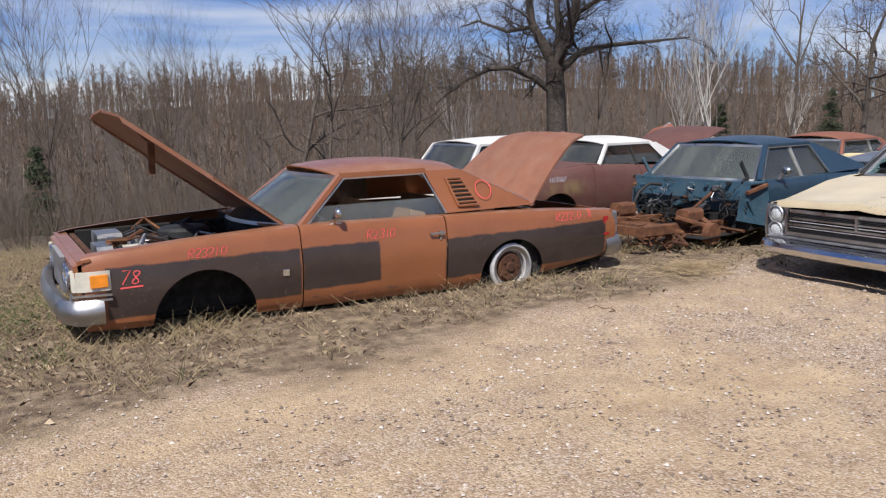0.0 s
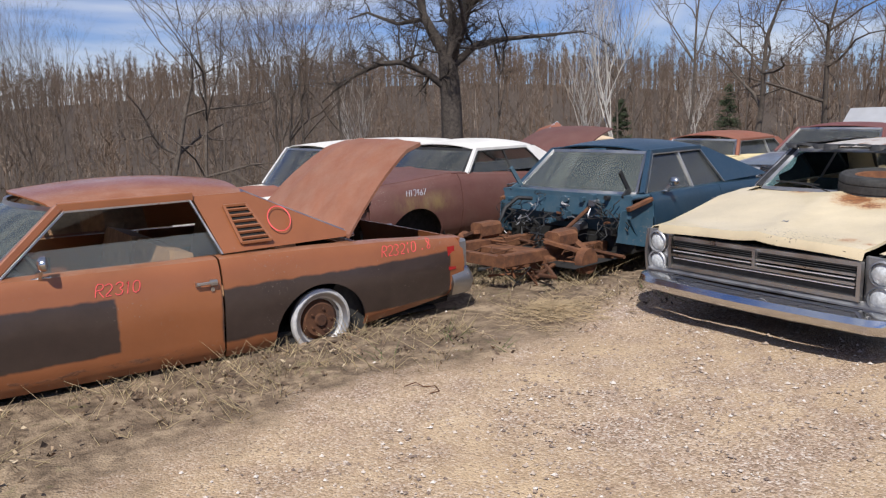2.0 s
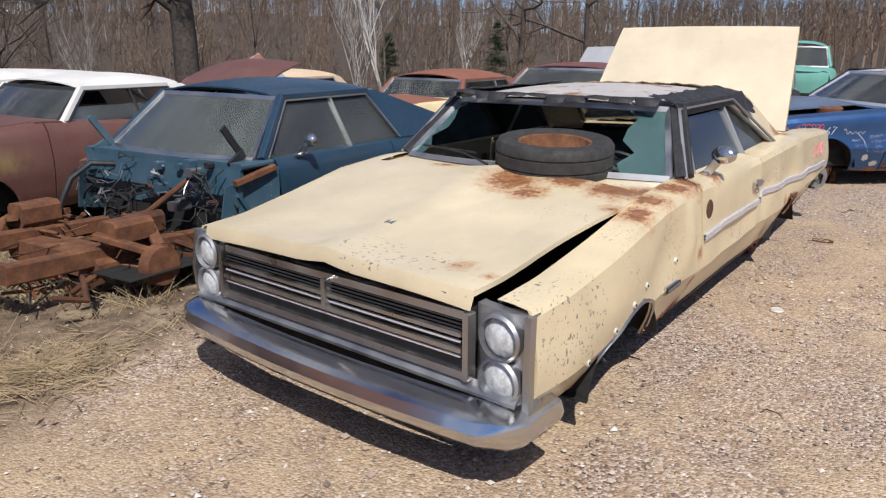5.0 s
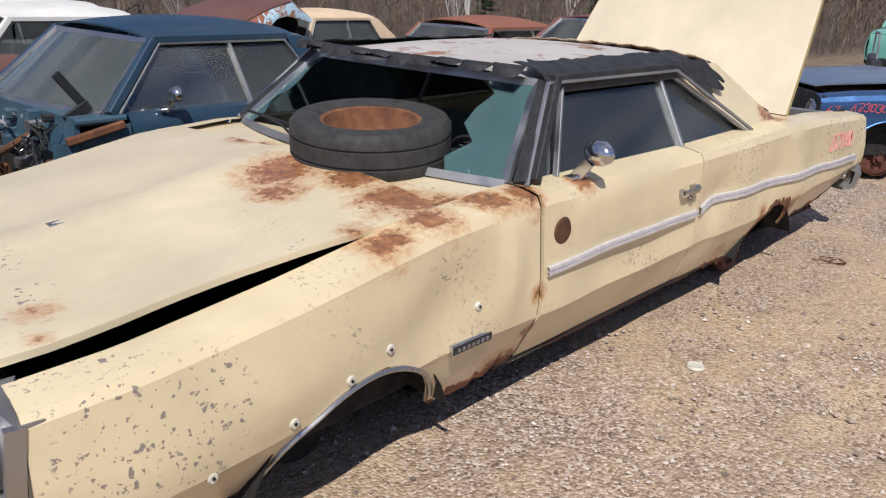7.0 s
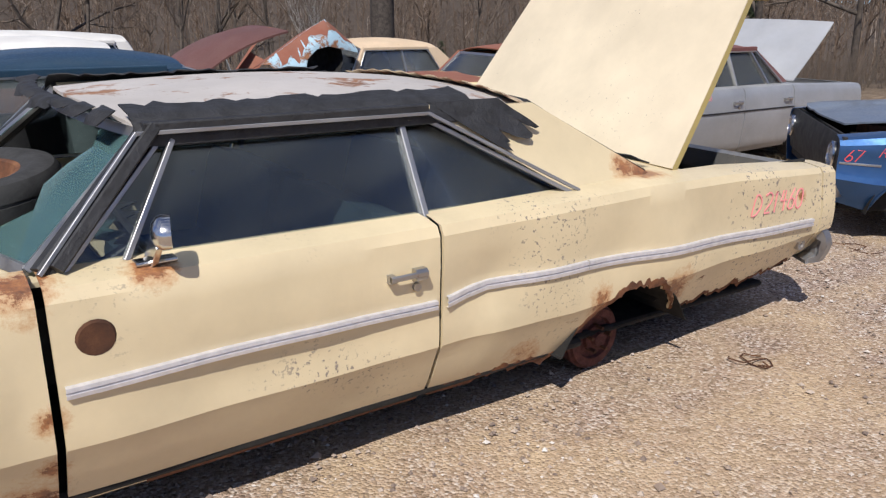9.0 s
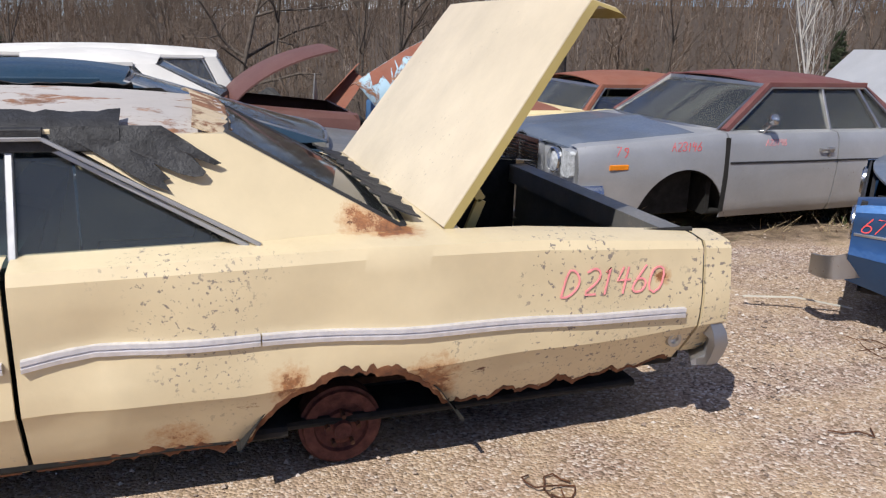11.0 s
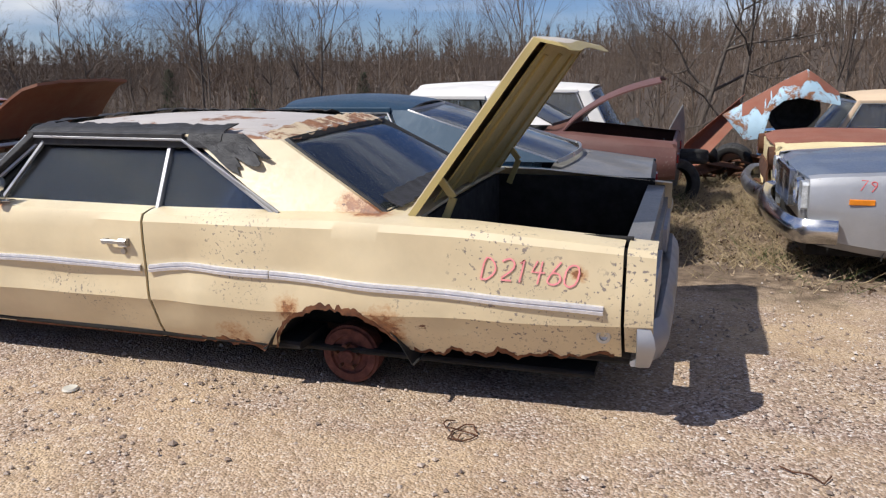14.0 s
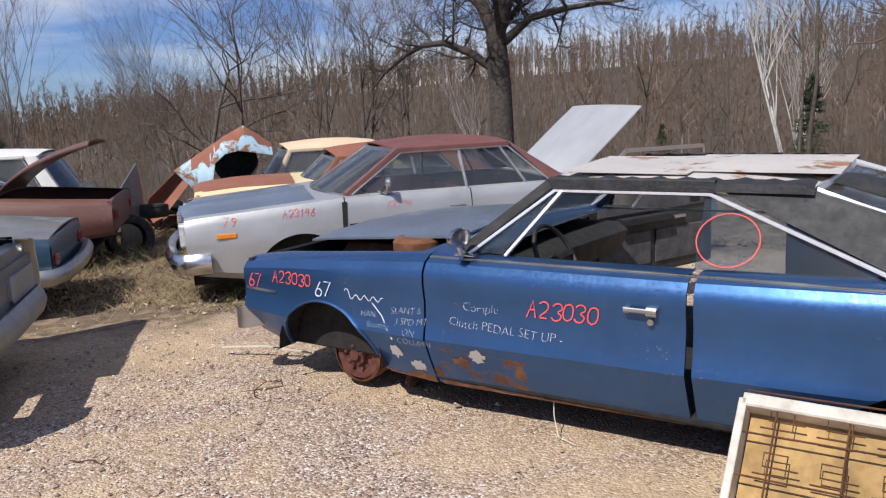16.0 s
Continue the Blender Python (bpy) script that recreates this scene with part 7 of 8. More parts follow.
def limb_mesh(name, seg, mat, sides=3):
    """One mesh of tapered limbs from rows of x0 y0 z0 x1 y1 z1 r0 r1."""
    S = np.asarray(seg, float)
    p, q, r0, r1 = S[:, :3], S[:, 3:6], S[:, 6], S[:, 7]
    d = q - p
    d /= np.linalg.norm(d, axis=1, keepdims=True) + 1e-9
    ref = np.where(np.abs(d[:, 2:3]) > 0.9, np.array([[1.0, 0, 0]]), np.array([[0, 0, 1.0]]))
    if sides == 2:
        ref = p / (np.linalg.norm(p, axis=1, keepdims=True) + 1e-9)
    a = np.cross(d, ref)
    a /= np.linalg.norm(a, axis=1, keepdims=True) + 1e-9
    b = np.cross(d, a)
    n = len(S)
    V = np.zeros((n, 2 * sides, 3))
    for k in range(sides):
        w = 2 * math.pi * k / sides
        o = a * math.cos(w) + b * math.sin(w)
        V[:, k], V[:, sides + k] = p + o * r0[:, None], q + o * r1[:, None]
    base = (np.arange(n) * 2 * sides)[:, None, None]
    F = np.array([[k, (k + 1) % sides, sides + (k + 1) % sides, sides + k] for k in range(1 if sides == 2 else sides)])[None] + base
    F = F.reshape(-1, 4)
    me = bpy.data.meshes.new(name)
    me.vertices.add(n * 2 * sides)
    me.vertices.foreach_set("co", V.reshape(-1))
    me.loops.add(len(F) * 4)
    me.loops.foreach_set("vertex_index", F.reshape(-1).astype(np.int32))
    me.polygons.add(len(F))
    me.polygons.foreach_set("loop_start", np.arange(len(F), dtype=np.int32) * 4)
    me.update(calc_edges=True)
    me.shade_smooth()
    me.materials.append(mat)
    return me


def grow(rnd, height, radius, levels, spread=0.6, stems=1, kids=5, up=0.25, crooked=0.18, clear=0.3):
    """Limbs of a bare tree: wood (thick) and twigs (thin)."""
    wood, twig = [], []

    def branch(p, d, length, r, level):
        n = 5 if level < 2 else 3
        step = length / n
        pos, dr, rad = Vector(p), Vector(d).normalized(), r
        ends = []
        for i in range(n):
            ck = crooked * (0.45 if level == 0 else 1.0)
            dr = (dr + Vector((rnd.gauss(0, ck), rnd.gauss(0, ck), rnd.gauss(0, ck * 0.7) + up * 0.12 * level))).normalized()
            nxt = pos + dr * step
            r1 = rad * (0.82 if i < n - 1 else 0.55)
            (wood if rad > 0.022 else twig).append((*pos, *nxt, rad, r1))
            ends.append((nxt.copy(), dr.copy(), r1))
            pos, rad = nxt, r1
        if level >= levels:
            return
        for k in range(kids if level else kids + 3):
            f = clear + (1 - clear) * rnd.random() if level == 0 else 0.25 + 0.75 * rnd.random()
            i = min(n - 1, int(f * n))
            bp, bd, br = ends[i]
            side = Vector((rnd.gauss(0, 1), rnd.gauss(0, 1), rnd.gauss(0.15, 0.5)))
            side = (side - bd * side.dot(bd)).normalized()
            nd = bd * (1 - spread) + side * spread + Vector((0, 0, up))
            branch(bp, nd, length * rnd.uniform(0.45, 0.72) * (1 - 0.25 * f), min(br * 0.75, r * 0.55), level + 1)
    for s in range(stems):
        a = rnd.uniform(0, 6.28)
        lean = 0.0 if stems == 1 else 0.18
        branch((0.25 * math.cos(a) * (stems > 1), 0.25 * math.sin(a) * (stems > 1), -0.3), (lean * math.cos(a), lean * math.sin(a), 1), height * rnd.uniform(0.85, 1.0), radius, 0)
    return np.array(wood), np.array(twig)


def bare_tree(seed, height, radius, levels=4, bark=None, **kw):
    rnd = random.Random(seed)
    w, t = grow(rnd, height, radius, levels, **kw)
    return limb_mesh("trunk", w, bark or BARK, 5), limb_mesh("crown", t, TWIG if bark is None else bark, 3)


def put_tree(meshes, x, y, scale, turn, label, group=""):
    e = thing("tree", label, "tree", pose(x, y, float(ground_z(x, y)), 0, 0, turn) @ Matrix.Diagonal((scale, scale, scale, 1)), group)
    for nm, me in zip(("trunk", "crown"), meshes):
        o = new(nm, me)
        o.parent = e
    return e


def at_az(az, d):
    """A place seen from the start of the walk at so many degrees to the right of straight ahead."""
    return d * math.sin(radians(az)), d * math.cos(radians(az))


def oak():
    """A large forked tree: main limbs laid out by hand (side, up, depth), boughs and twigs grown from them."""
    rnd = random.Random(8)
    mains = (
        ([(0, -3.2, 0), (0.02, 0, 0), (0, 1.9, 0), (-0.05, 2.8, 0), (-0.1, 3.6, 0)], 0.44, 0.34),
        ([(-0.1, 3.5, 0), (-0.6, 4.4, 0.2), (-1.0, 5.2, 0.4), (-1.1, 6.3, 0.5), (-1.5, 7.4, 0.8), (-1.6, 8.8, 1.0)], 0.25, 0.05),
        ([(-0.1, 3.3, 0), (0.45, 4.6, -0.2), (0.75, 5.6, -0.4), (0.8, 6.5, -0.5), (1.2, 7.6, -0.9), (1.3, 8.9, -0.8)], 0.26, 0.05),
        ([(0.0, 3.4, 0), (0.1, 5.0, 0.3), (-0.1, 6.5, 0.9), (0.1, 9.0, 1.2)], 0.17, 0.04),
        ([(-0.15, 2.4, 0), (-0.9, 3.0, -0.2), (-1.8, 3.4, -0.4), (-2.6, 3.35, -0.5), (-3.5, 3.0, -0.4), (-4.3, 2.5, -0.3), (-4.9, 2.0, -0.2)], 0.15, 0.025),
        ([(0.2, 3.3, 0), (1.0, 4.0, 0.3), (2.2, 4.2, 0.5), (3.8, 4.3, 0.6), (5.2, 4.4, 0.6)], 0.16, 0.025),
        ([(-0.9, 5.0, 0.3), (-2.0, 4.9, 0.8), (-3.2, 5.4, 1.2), (-4.0, 5.2, 1.4)], 0.10, 0.02),
        ([(0.7, 5.3, -0.3), (1.8, 5.9, -1.2), (2.9, 6.3, -2.0), (4.2, 6.9, -2.3)], 0.11, 0.02),
        ([(0.0, 3.6, 0.1), (0.2, 4.6, 1.4), (-0.4, 5.4, 2.6), (-0.3, 6.6, 3.4)], 0.12, 0.02),
        ([(0.1, 3.5, -0.1), (0.6, 4.4, -1.5), (0.4, 5.6, -2.6), (1.0, 6.6, -3.3)], 0.12, 0.02))
    wood, twig = [], []

    def sprout(p, d, length, r, level):
        pos, dr = Vector(p), Vector(d).normalized()
        n = 4
        for i in range(n):
            dr = (dr + Vector((rnd.gauss(0, 0.22), rnd.gauss(0, 0.22), rnd.gauss(0.05, 0.2)))).normalized()
            nxt = pos + dr * length / n
            r1 = r * 0.8
            (wood if r > 0.03 else twig).append((*pos, *nxt, r, r1))
            pos, r = nxt, r1
            if level < 3:
                for k in range(2 if level < 2 else 3):
                    side = Vector((rnd.gauss(0, 1), rnd.gauss(0, 1), rnd.gauss(0.1, 0.8))).normalized()
                    sprout(pos, dr * 0.5 + side * 0.7, length * rnd.uniform(0.4, 0.65), max(0.006, r * 0.55), level + 1)
    for pts, r0, r1 in mains:
        P = [Vector((u, w, z)) for u, z, w in pts]
        for i in range(len(P) - 1):
            f0, f1 = i / (len(P) - 1), (i + 1) / (len(P) - 1)
            ra, rb = r0 + (r1 - r0) * f0, r0 + (r1 - r0) * f1
            wood.append((*P[i], *P[i + 1], ra, rb))
            if P[i + 1].z > 2.2 and r0 < 0.4:
                for k in range(3):
                    f = rnd.random()
                    side = Vector((rnd.gauss(0, 1), rnd.gauss(0, 1), rnd.gauss(0.2, 0.6))).normalized()
                    sprout(P[i].lerp(P[i + 1], f), (P[i + 1] - P[i]).normalized() * 0.5 + side * 0.8, rnd.uniform(0.8, 1.9), min(0.05, rb * 0.5 + 0.008), 1)
    return limb_mesh("trunk", wood, BARK_DARK, 8), limb_mesh("crown", twig, BARK_DARK, 3)


def make_trees():
    big = put_tree(oak(), 22.1, 23.9, 1.0, -43, "large bare spreading oak with a forked dark trunk")
    big.location.z = 0.0
    kinds = [bare_tree(10 + i, 7.4, 0.075, 4, spread=0.50 + 0.05 * (i % 3), kids=5, clear=0.38, crooked=0.13 + 0.015 * i, up=0.2) for i in range(5)]
    gnarl = [bare_tree(30 + i, 6.0, 0.12, 4, spread=0.70, kids=6, clear=0.25, crooked=0.22, up=0.14) for i in range(2)]
    thin = [bare_tree(40 + i, 7.4, 0.045, 3, spread=0.40, kids=8, clear=0.36, crooked=0.09, up=0.22) for i in range(3)]
    birch = [bare_tree(50 + i, 7.0, 0.055, 3, bark=BIRCH, spread=0.38, kids=5, clear=0.35, crooked=0.10, up=0.35, stems=1 + i) for i in range(2)]
    put_tree(gnarl[0], *at_az(23.5, 30), 1.25, 10, "gnarled bare tree with low crooked branches")
    put_tree(gnarl[1], *at_az(62.0, 36), 1.3, 130, "bare leaning tree with a broken top")
    put_tree(gnarl[0], *at_az(66.0, 44), 1.5, 220, "bare spreading tree at the wood's edge")
    put_tree(kinds[2], *at_az(31, 36), 1.3, 70, "tall slender bare tree")
    put_tree(thin[0], *at_az(8, 34), 1.3, 0, "young bare tree with upright branches")
    for az, d, s, k in ((53, 50, 1.15, 1), (58.5, 52, 0.9, 0), (36, 40, 1.0, 0)):
        put_tree(birch[k], *at_az(az, d), s, az * 7, "slim white birch without leaves", "white birches")
    put_tree(birch[1], 34.0, 24.0, 1.25, 40, "slim white birch without leaves", "white birches")
    rnd = random.Random(77)
    for i in range(150):
        az, d = rnd.uniform(-62, 100), rnd.uniform(27, 70)
        x, y = at_az(az, d)
        x += 6
        if (y + 0.1 * x) < 17.5 and x < 40 or y < 9:
            continue
        k = rnd.random()
        me, lab = (rnd.choice(kinds), "bare grey deciduous tree at the wood's edge") if k < 0.6 else (rnd.choice(thin), "thin bare sapling at the wood's edge") if k < 0.94 else (rnd.choice(gnarl), "crooked bare tree at the wood's edge")
        put_tree(me, x, y, rnd.uniform(0.75, 1.25), rnd.uniform(0, 360), lab, "trees at the wood's edge")
    # evergreens
    rr = random.Random(5)
    tw, nd = [(0, 0, -0.3, 0, 0, 6.5, 0.10, 0.02)], []
    for k in range(230):
        z = 0.8 + 5.7 * rr.random()
        a, ln = rr.uniform(0, 6.28), (6.8 - z) * rr.uniform(0.18, 0.30) + 0.1
        e = (ln * math.cos(a), ln * math.sin(a), z - 0.15 * ln + 0.1)
        tw.append((0, 0, z, *e, 0.015, 0.004))
        for q in range(26):
            f = rr.uniform(0.15, 1)
            b = (e[0] * f, e[1] * f, z + (e[2] - z) * f)
            nd.append((*b, b[0] + rr.gauss(0, 0.11), b[1] + rr.gauss(0, 0.11), b[2] + rr.gauss(-0.02, 0.08), 0.022, 0.003))
    ever = (limb_mesh("trunk", tw, BARK, 4), limb_mesh("crown", nd, NEEDLE, 3))
    for az, d, s in ((7.5, 34, 0.9), (53.8, 45, 0.85), (60.5, 47, 0.8), (-27, 60, 1.2), (-20, 55, 1.0), (-14, 70, 1.1), (40, 70, 0.9), (2, 30, 0.5)):
        put_tree(ever, *at_az(az, d), s, az * 5, "small dull green evergreen among bare trees", "evergreens")
    # the far wood: many light trees in one mesh
    rnd = random.Random(123)
    base = []
    for i in range(10):
        r2 = random.Random(200 + i)
        seg, p, lean = [], Vector((0, 0, -0.4)), Vector((r2.gauss(0, 0.04), r2.gauss(0, 0.04), 1))
        tall = r2.uniform(8.5, 11.5)
        for k in range(4):
            q = p + (lean + Vector((r2.gauss(0, 0.05), r2.gauss(0, 0.05), 0))) * tall / 4
            seg.append((*p, *q, 0.075 * (1 - 0.22 * k), 0.075 * (0.78 - 0.22 * k)))
            for b in range((1, 5, 8, 10)[k]):
                f, az = r2.random(), r2.uniform(0, 6.28)
                o, ln = p.lerp(q, f), r2.uniform(0.9, 2.4) * (1.15 - 0.2 * k)
                e = o + Vector((math.cos(az) * 0.75, math.sin(az) * 0.75, r2.uniform(0.5, 1.2))) * ln * 0.7
                seg.append((*o, *e, 0.026, 0.013))
                for t in range(4):
                    o2 = o.lerp(e, r2.uniform(0.3, 1.0))
                    e2 = o2 + Vector((r2.gauss(0, 0.4), r2.gauss(0, 0.4), r2.uniform(0.15, 0.9))) * ln * 0.55
                    seg.append((*o2, *e2, 0.015, 0.008))
            p = q
        base.append(np.array(seg))
    allseg = []
    for i in range(6800):
        az = rnd.uniform(-62, 112)
        d = 36 + 214 * rnd.random() ** 0.62 if i % 5 < 3 else rnd.uniform(185, 290)
        x, y = at_az(az, d)
        x += 5
        if (y + 0.1 * x) < 20 and x < 45:
            continue
        s = base[rnd.randrange(10)].copy()
        k, a = min(1.3, rnd.lognormvariate(-0.22, 0.24)) * (0.8 if d < 70 else 1.0), rnd.uniform(0, 6.28)
        R = np.array([[math.cos(a), -math.sin(a), 0], [math.sin(a), math.cos(a), 0], [0, 0, 1]]) * k
        s[:, :3], s[:, 3:6] = s[:, :3] @ R.T, s[:, 3:6] @ R.T
        off = np.array((x, y, float(ground_z(x, y))))
        s[:, :3] += off
        s[:, 3:6] += off
        s[:, 6:] *= 0.70 + d / 260
        allseg.append(s)
    tagged(new("far_woods", limb_mesh("far_woods", np.concatenate(allseg), woods_material(), 2)), "bare brown spring woods covering the hillside", "woods", kind="stuff")
    # brush between the lot and the trees
    seg = []
    for i in range(5200):
        az = rnd.uniform(-60, 92)
        x, y = at_az(az, rnd.uniform(13, 40))
        x += 5
        if (y + 0.1 * x) < 15.5:
            continue
        z = float(ground_z(x, y))
        for k in range(9):
            h, a = rnd.uniform(0.4, 1.5), rnd.uniform(0, 6.28)
            e = (x + 0.35 * h * math.cos(a), y + 0.35 * h * math.sin(a), z + h)
            seg.append((x, y, z - 0.05, *e, 0.004, 0.002))
    tagged(new("brush", limb_mesh("brush", seg, plain("dry_brush", (0.15, 0.115, 0.085), 0.95, vary=0.3, scale=1.5), 3)), "dry leafless brush along the lot's edge", "brush", kind="stuff")


# ---- loose ground cover ----
def make_cover():
    rnd = random.Random(99)
    # dry grass blades, in tufts, thickest behind the gravel's edge
    seg, green = [], []
    while len(seg) < 74000:
        x, y = rnd.uniform(-4, 19), rnd.uniform(3.6, 15)
        n = noise.noise((x * 0.55, y * 0.55, 4)) + 0.5 * noise.noise((x * 1.9, y * 1.9, 9))
        if (y - 0.055 * (x - 3) + 1.5 * n - 4.9) * 0.8 < rnd.random() - 0.1:
            continue
        z = float(ground_z(x, y))
        fresh = n > 0.32
        for k in range(6):
            bx, by = x + rnd.gauss(0, 0.05), y + rnd.gauss(0, 0.05)
            h, a, lean = rnd.uniform(0.02, 0.14) * (2.0 if rnd.random() < 0.06 else 1), rnd.uniform(0, 6.28), rnd.uniform(0.3, 2.2)
            (green if fresh and rnd.random() < 0.5 else seg).append((bx, by, z - 0.01, bx + h * lean * math.cos(a), by + h * lean * math.sin(a), z + h, 0.0032, 0.0008))
    straw = plain("dry_grass", (0.36, 0.28, 0.16), 0.95, vary=0.35, scale=3)
    tagged(new("dry_grass", limb_mesh("dry_grass", seg, straw, 3)), "trampled straw-coloured dead grass in tufts", "grass", kind="stuff")
    tagged(new("green_grass", limb_mesh("green_grass", green, plain("new_grass", (0.085, 0.12, 0.035), 0.9, vary=0.3, scale=5), 3)), "patches of short new green grass", "grass", kind="stuff")
    # dead leaves, stalks and clods lying over the verge
    g = np.random.default_rng(17)
    n = 90000
    x, y = g.uniform(-4, 19, n), g.uniform(3.4, 14, n)
    wav = np.array([noise.noise((a * 0.55, b * 0.55, 4)) + 0.5 * noise.noise((a * 1.9, b * 1.9, 9)) for a, b in zip(x, y)])
    keep = (y - 0.055 * (x - 3) + 1.5 * wav - 4.75) * 0.8 > g.random(n)
    x, y = x[keep], y[keep]
    n = len(x)
    ln, wd, a = g.uniform(0.006, 0.030, n), g.uniform(0.003, 0.011, n), g.uniform(0, 6.28, n)
    ca, sa = np.cos(a), np.sin(a)
    z = ground_z(x, y) + 0.012
    V = np.stack([np.stack([x + u * ln * ca - v * wd * sa, y + u * ln * sa + v * wd * ca, z + g.uniform(-0.006, 0.028, n)], -1) for u, v in ((-1, -0.4), (0.1, -1), (1, 0.1), (-0.1, 1))], 1)
    me = bpy.data.meshes.new("leaf_litter")
    me.from_pydata(V.reshape(-1, 3).tolist(), [], np.arange(n * 4).reshape(n, 4).tolist())
    m = Nodes("dead_leaves")
    geo = m.node("ShaderNodeNewGeometry")
    m.put(color=m.ramp(geo.outputs["Random Per Island"], [(0.0, (0.04, 0.026, 0.018)), (0.45, (0.13, 0.085, 0.055)), (0.8, (0.30, 0.21, 0.13)), (1.0, (0.50, 0.40, 0.27))]), rough=0.9)
    me.materials.append(m.mat)
    tagged(new("leaf_litter", me), "brown dead leaves and broken stalks over the verge", "leaf litter", kind="stuff")
    # a pile of yellow straw and dirt beside the cut-up car
    pile = []
    for k in range(1000):
        a, q = rnd.uniform(0, 6.28), abs(rnd.gauss(0, 0.22))
        bx, by = 6.5 + 1.3 * q * math.cos(a), 5.05 + q * math.sin(a)
        z = float(ground_z(bx, by)) + 0.05 * max(0, 1 - q / 0.4)
        h, b = rnd.uniform(0.05, 0.22), rnd.uniform(0, 6.28)
        pile.append((bx, by, z, bx + h * math.cos(b), by + h * math.sin(b), z + rnd.uniform(-0.01, 0.05), 0.003, 0.001))
    tagged(new("straw", limb_mesh("straw", pile, plain("yellow_straw", (0.40, 0.30, 0.18), 0.95, vary=0.4, scale=6), 3)), "flattened patch of yellow straw on the ground", "straw", kind="stuff")
    # gravel stones
    g = np.random.default_rng(7)
    n = 88000
    x, y = g.uniform(-3, 18, n), g.uniform(-2.2, 8.0, n)
    keep = (y < 4.9 + 0.055 * (x - 3) + g.normal(0, 0.6, n)) & (np.array([noise.noise((a * 0.5, b * 0.5, 1)) for a, b in zip(x, y)]) + g.normal(0, 0.25, n) > -0.05)
    x, y = x[keep], y[keep]
    n = len(x)
    r = 0.005 + 0.010 * g.random(n) ** 2.5 + 0.008 * (g.random(n) > 0.985)
    octa = np.array([(1, 0, 0), (0, 1, 0), (-1, 0, 0), (0, -1, 0), (0.1, 0.1, 0.7), (0, 0, -0.6)])
    V = octa[None] * r[:, None, None] * g.uniform(0.7, 1.35, (n, 6, 3))
    a = g.uniform(0, 6.28, n)
    ca, sa = np.cos(a)[:, None], np.sin(a)[:, None]
    V = np.stack([V[..., 0] * ca - V[..., 1] * sa, V[..., 0] * sa + V[..., 1] * ca, V[..., 2]], -1)
    V += np.stack([x, y, ground_z(x, y) + r * 0.35], -1)[:, None, :]
    F = (np.array([(0, 1, 4), (1, 2, 4), (2, 3, 4), (3, 0, 4)])[None] + (np.arange(n) * 6)[:, None, None]).reshape(-1, 3)
    me = bpy.data.meshes.new("gravel")
    me.from_pydata(V.reshape(-1, 3).tolist(), [], F.tolist())
    m = Nodes("gravel_stone")
    geo = m.node("ShaderNodeNewGeometry")
    m.put(color=m.ramp(geo.outputs["Random Per Island"], [(0.0, (0.15, 0.11, 0.09)), (0.4, (0.32, 0.245, 0.19)), (0.75, (0.45, 0.365, 0.295)), (1.0, (0.62, 0.57, 0.52))]), rough=0.9)
    me.materials.append(m.mat)
    tagged(new("gravel", me), "loose mixed tan and grey gravel stones", "gravel", kind="stuff")


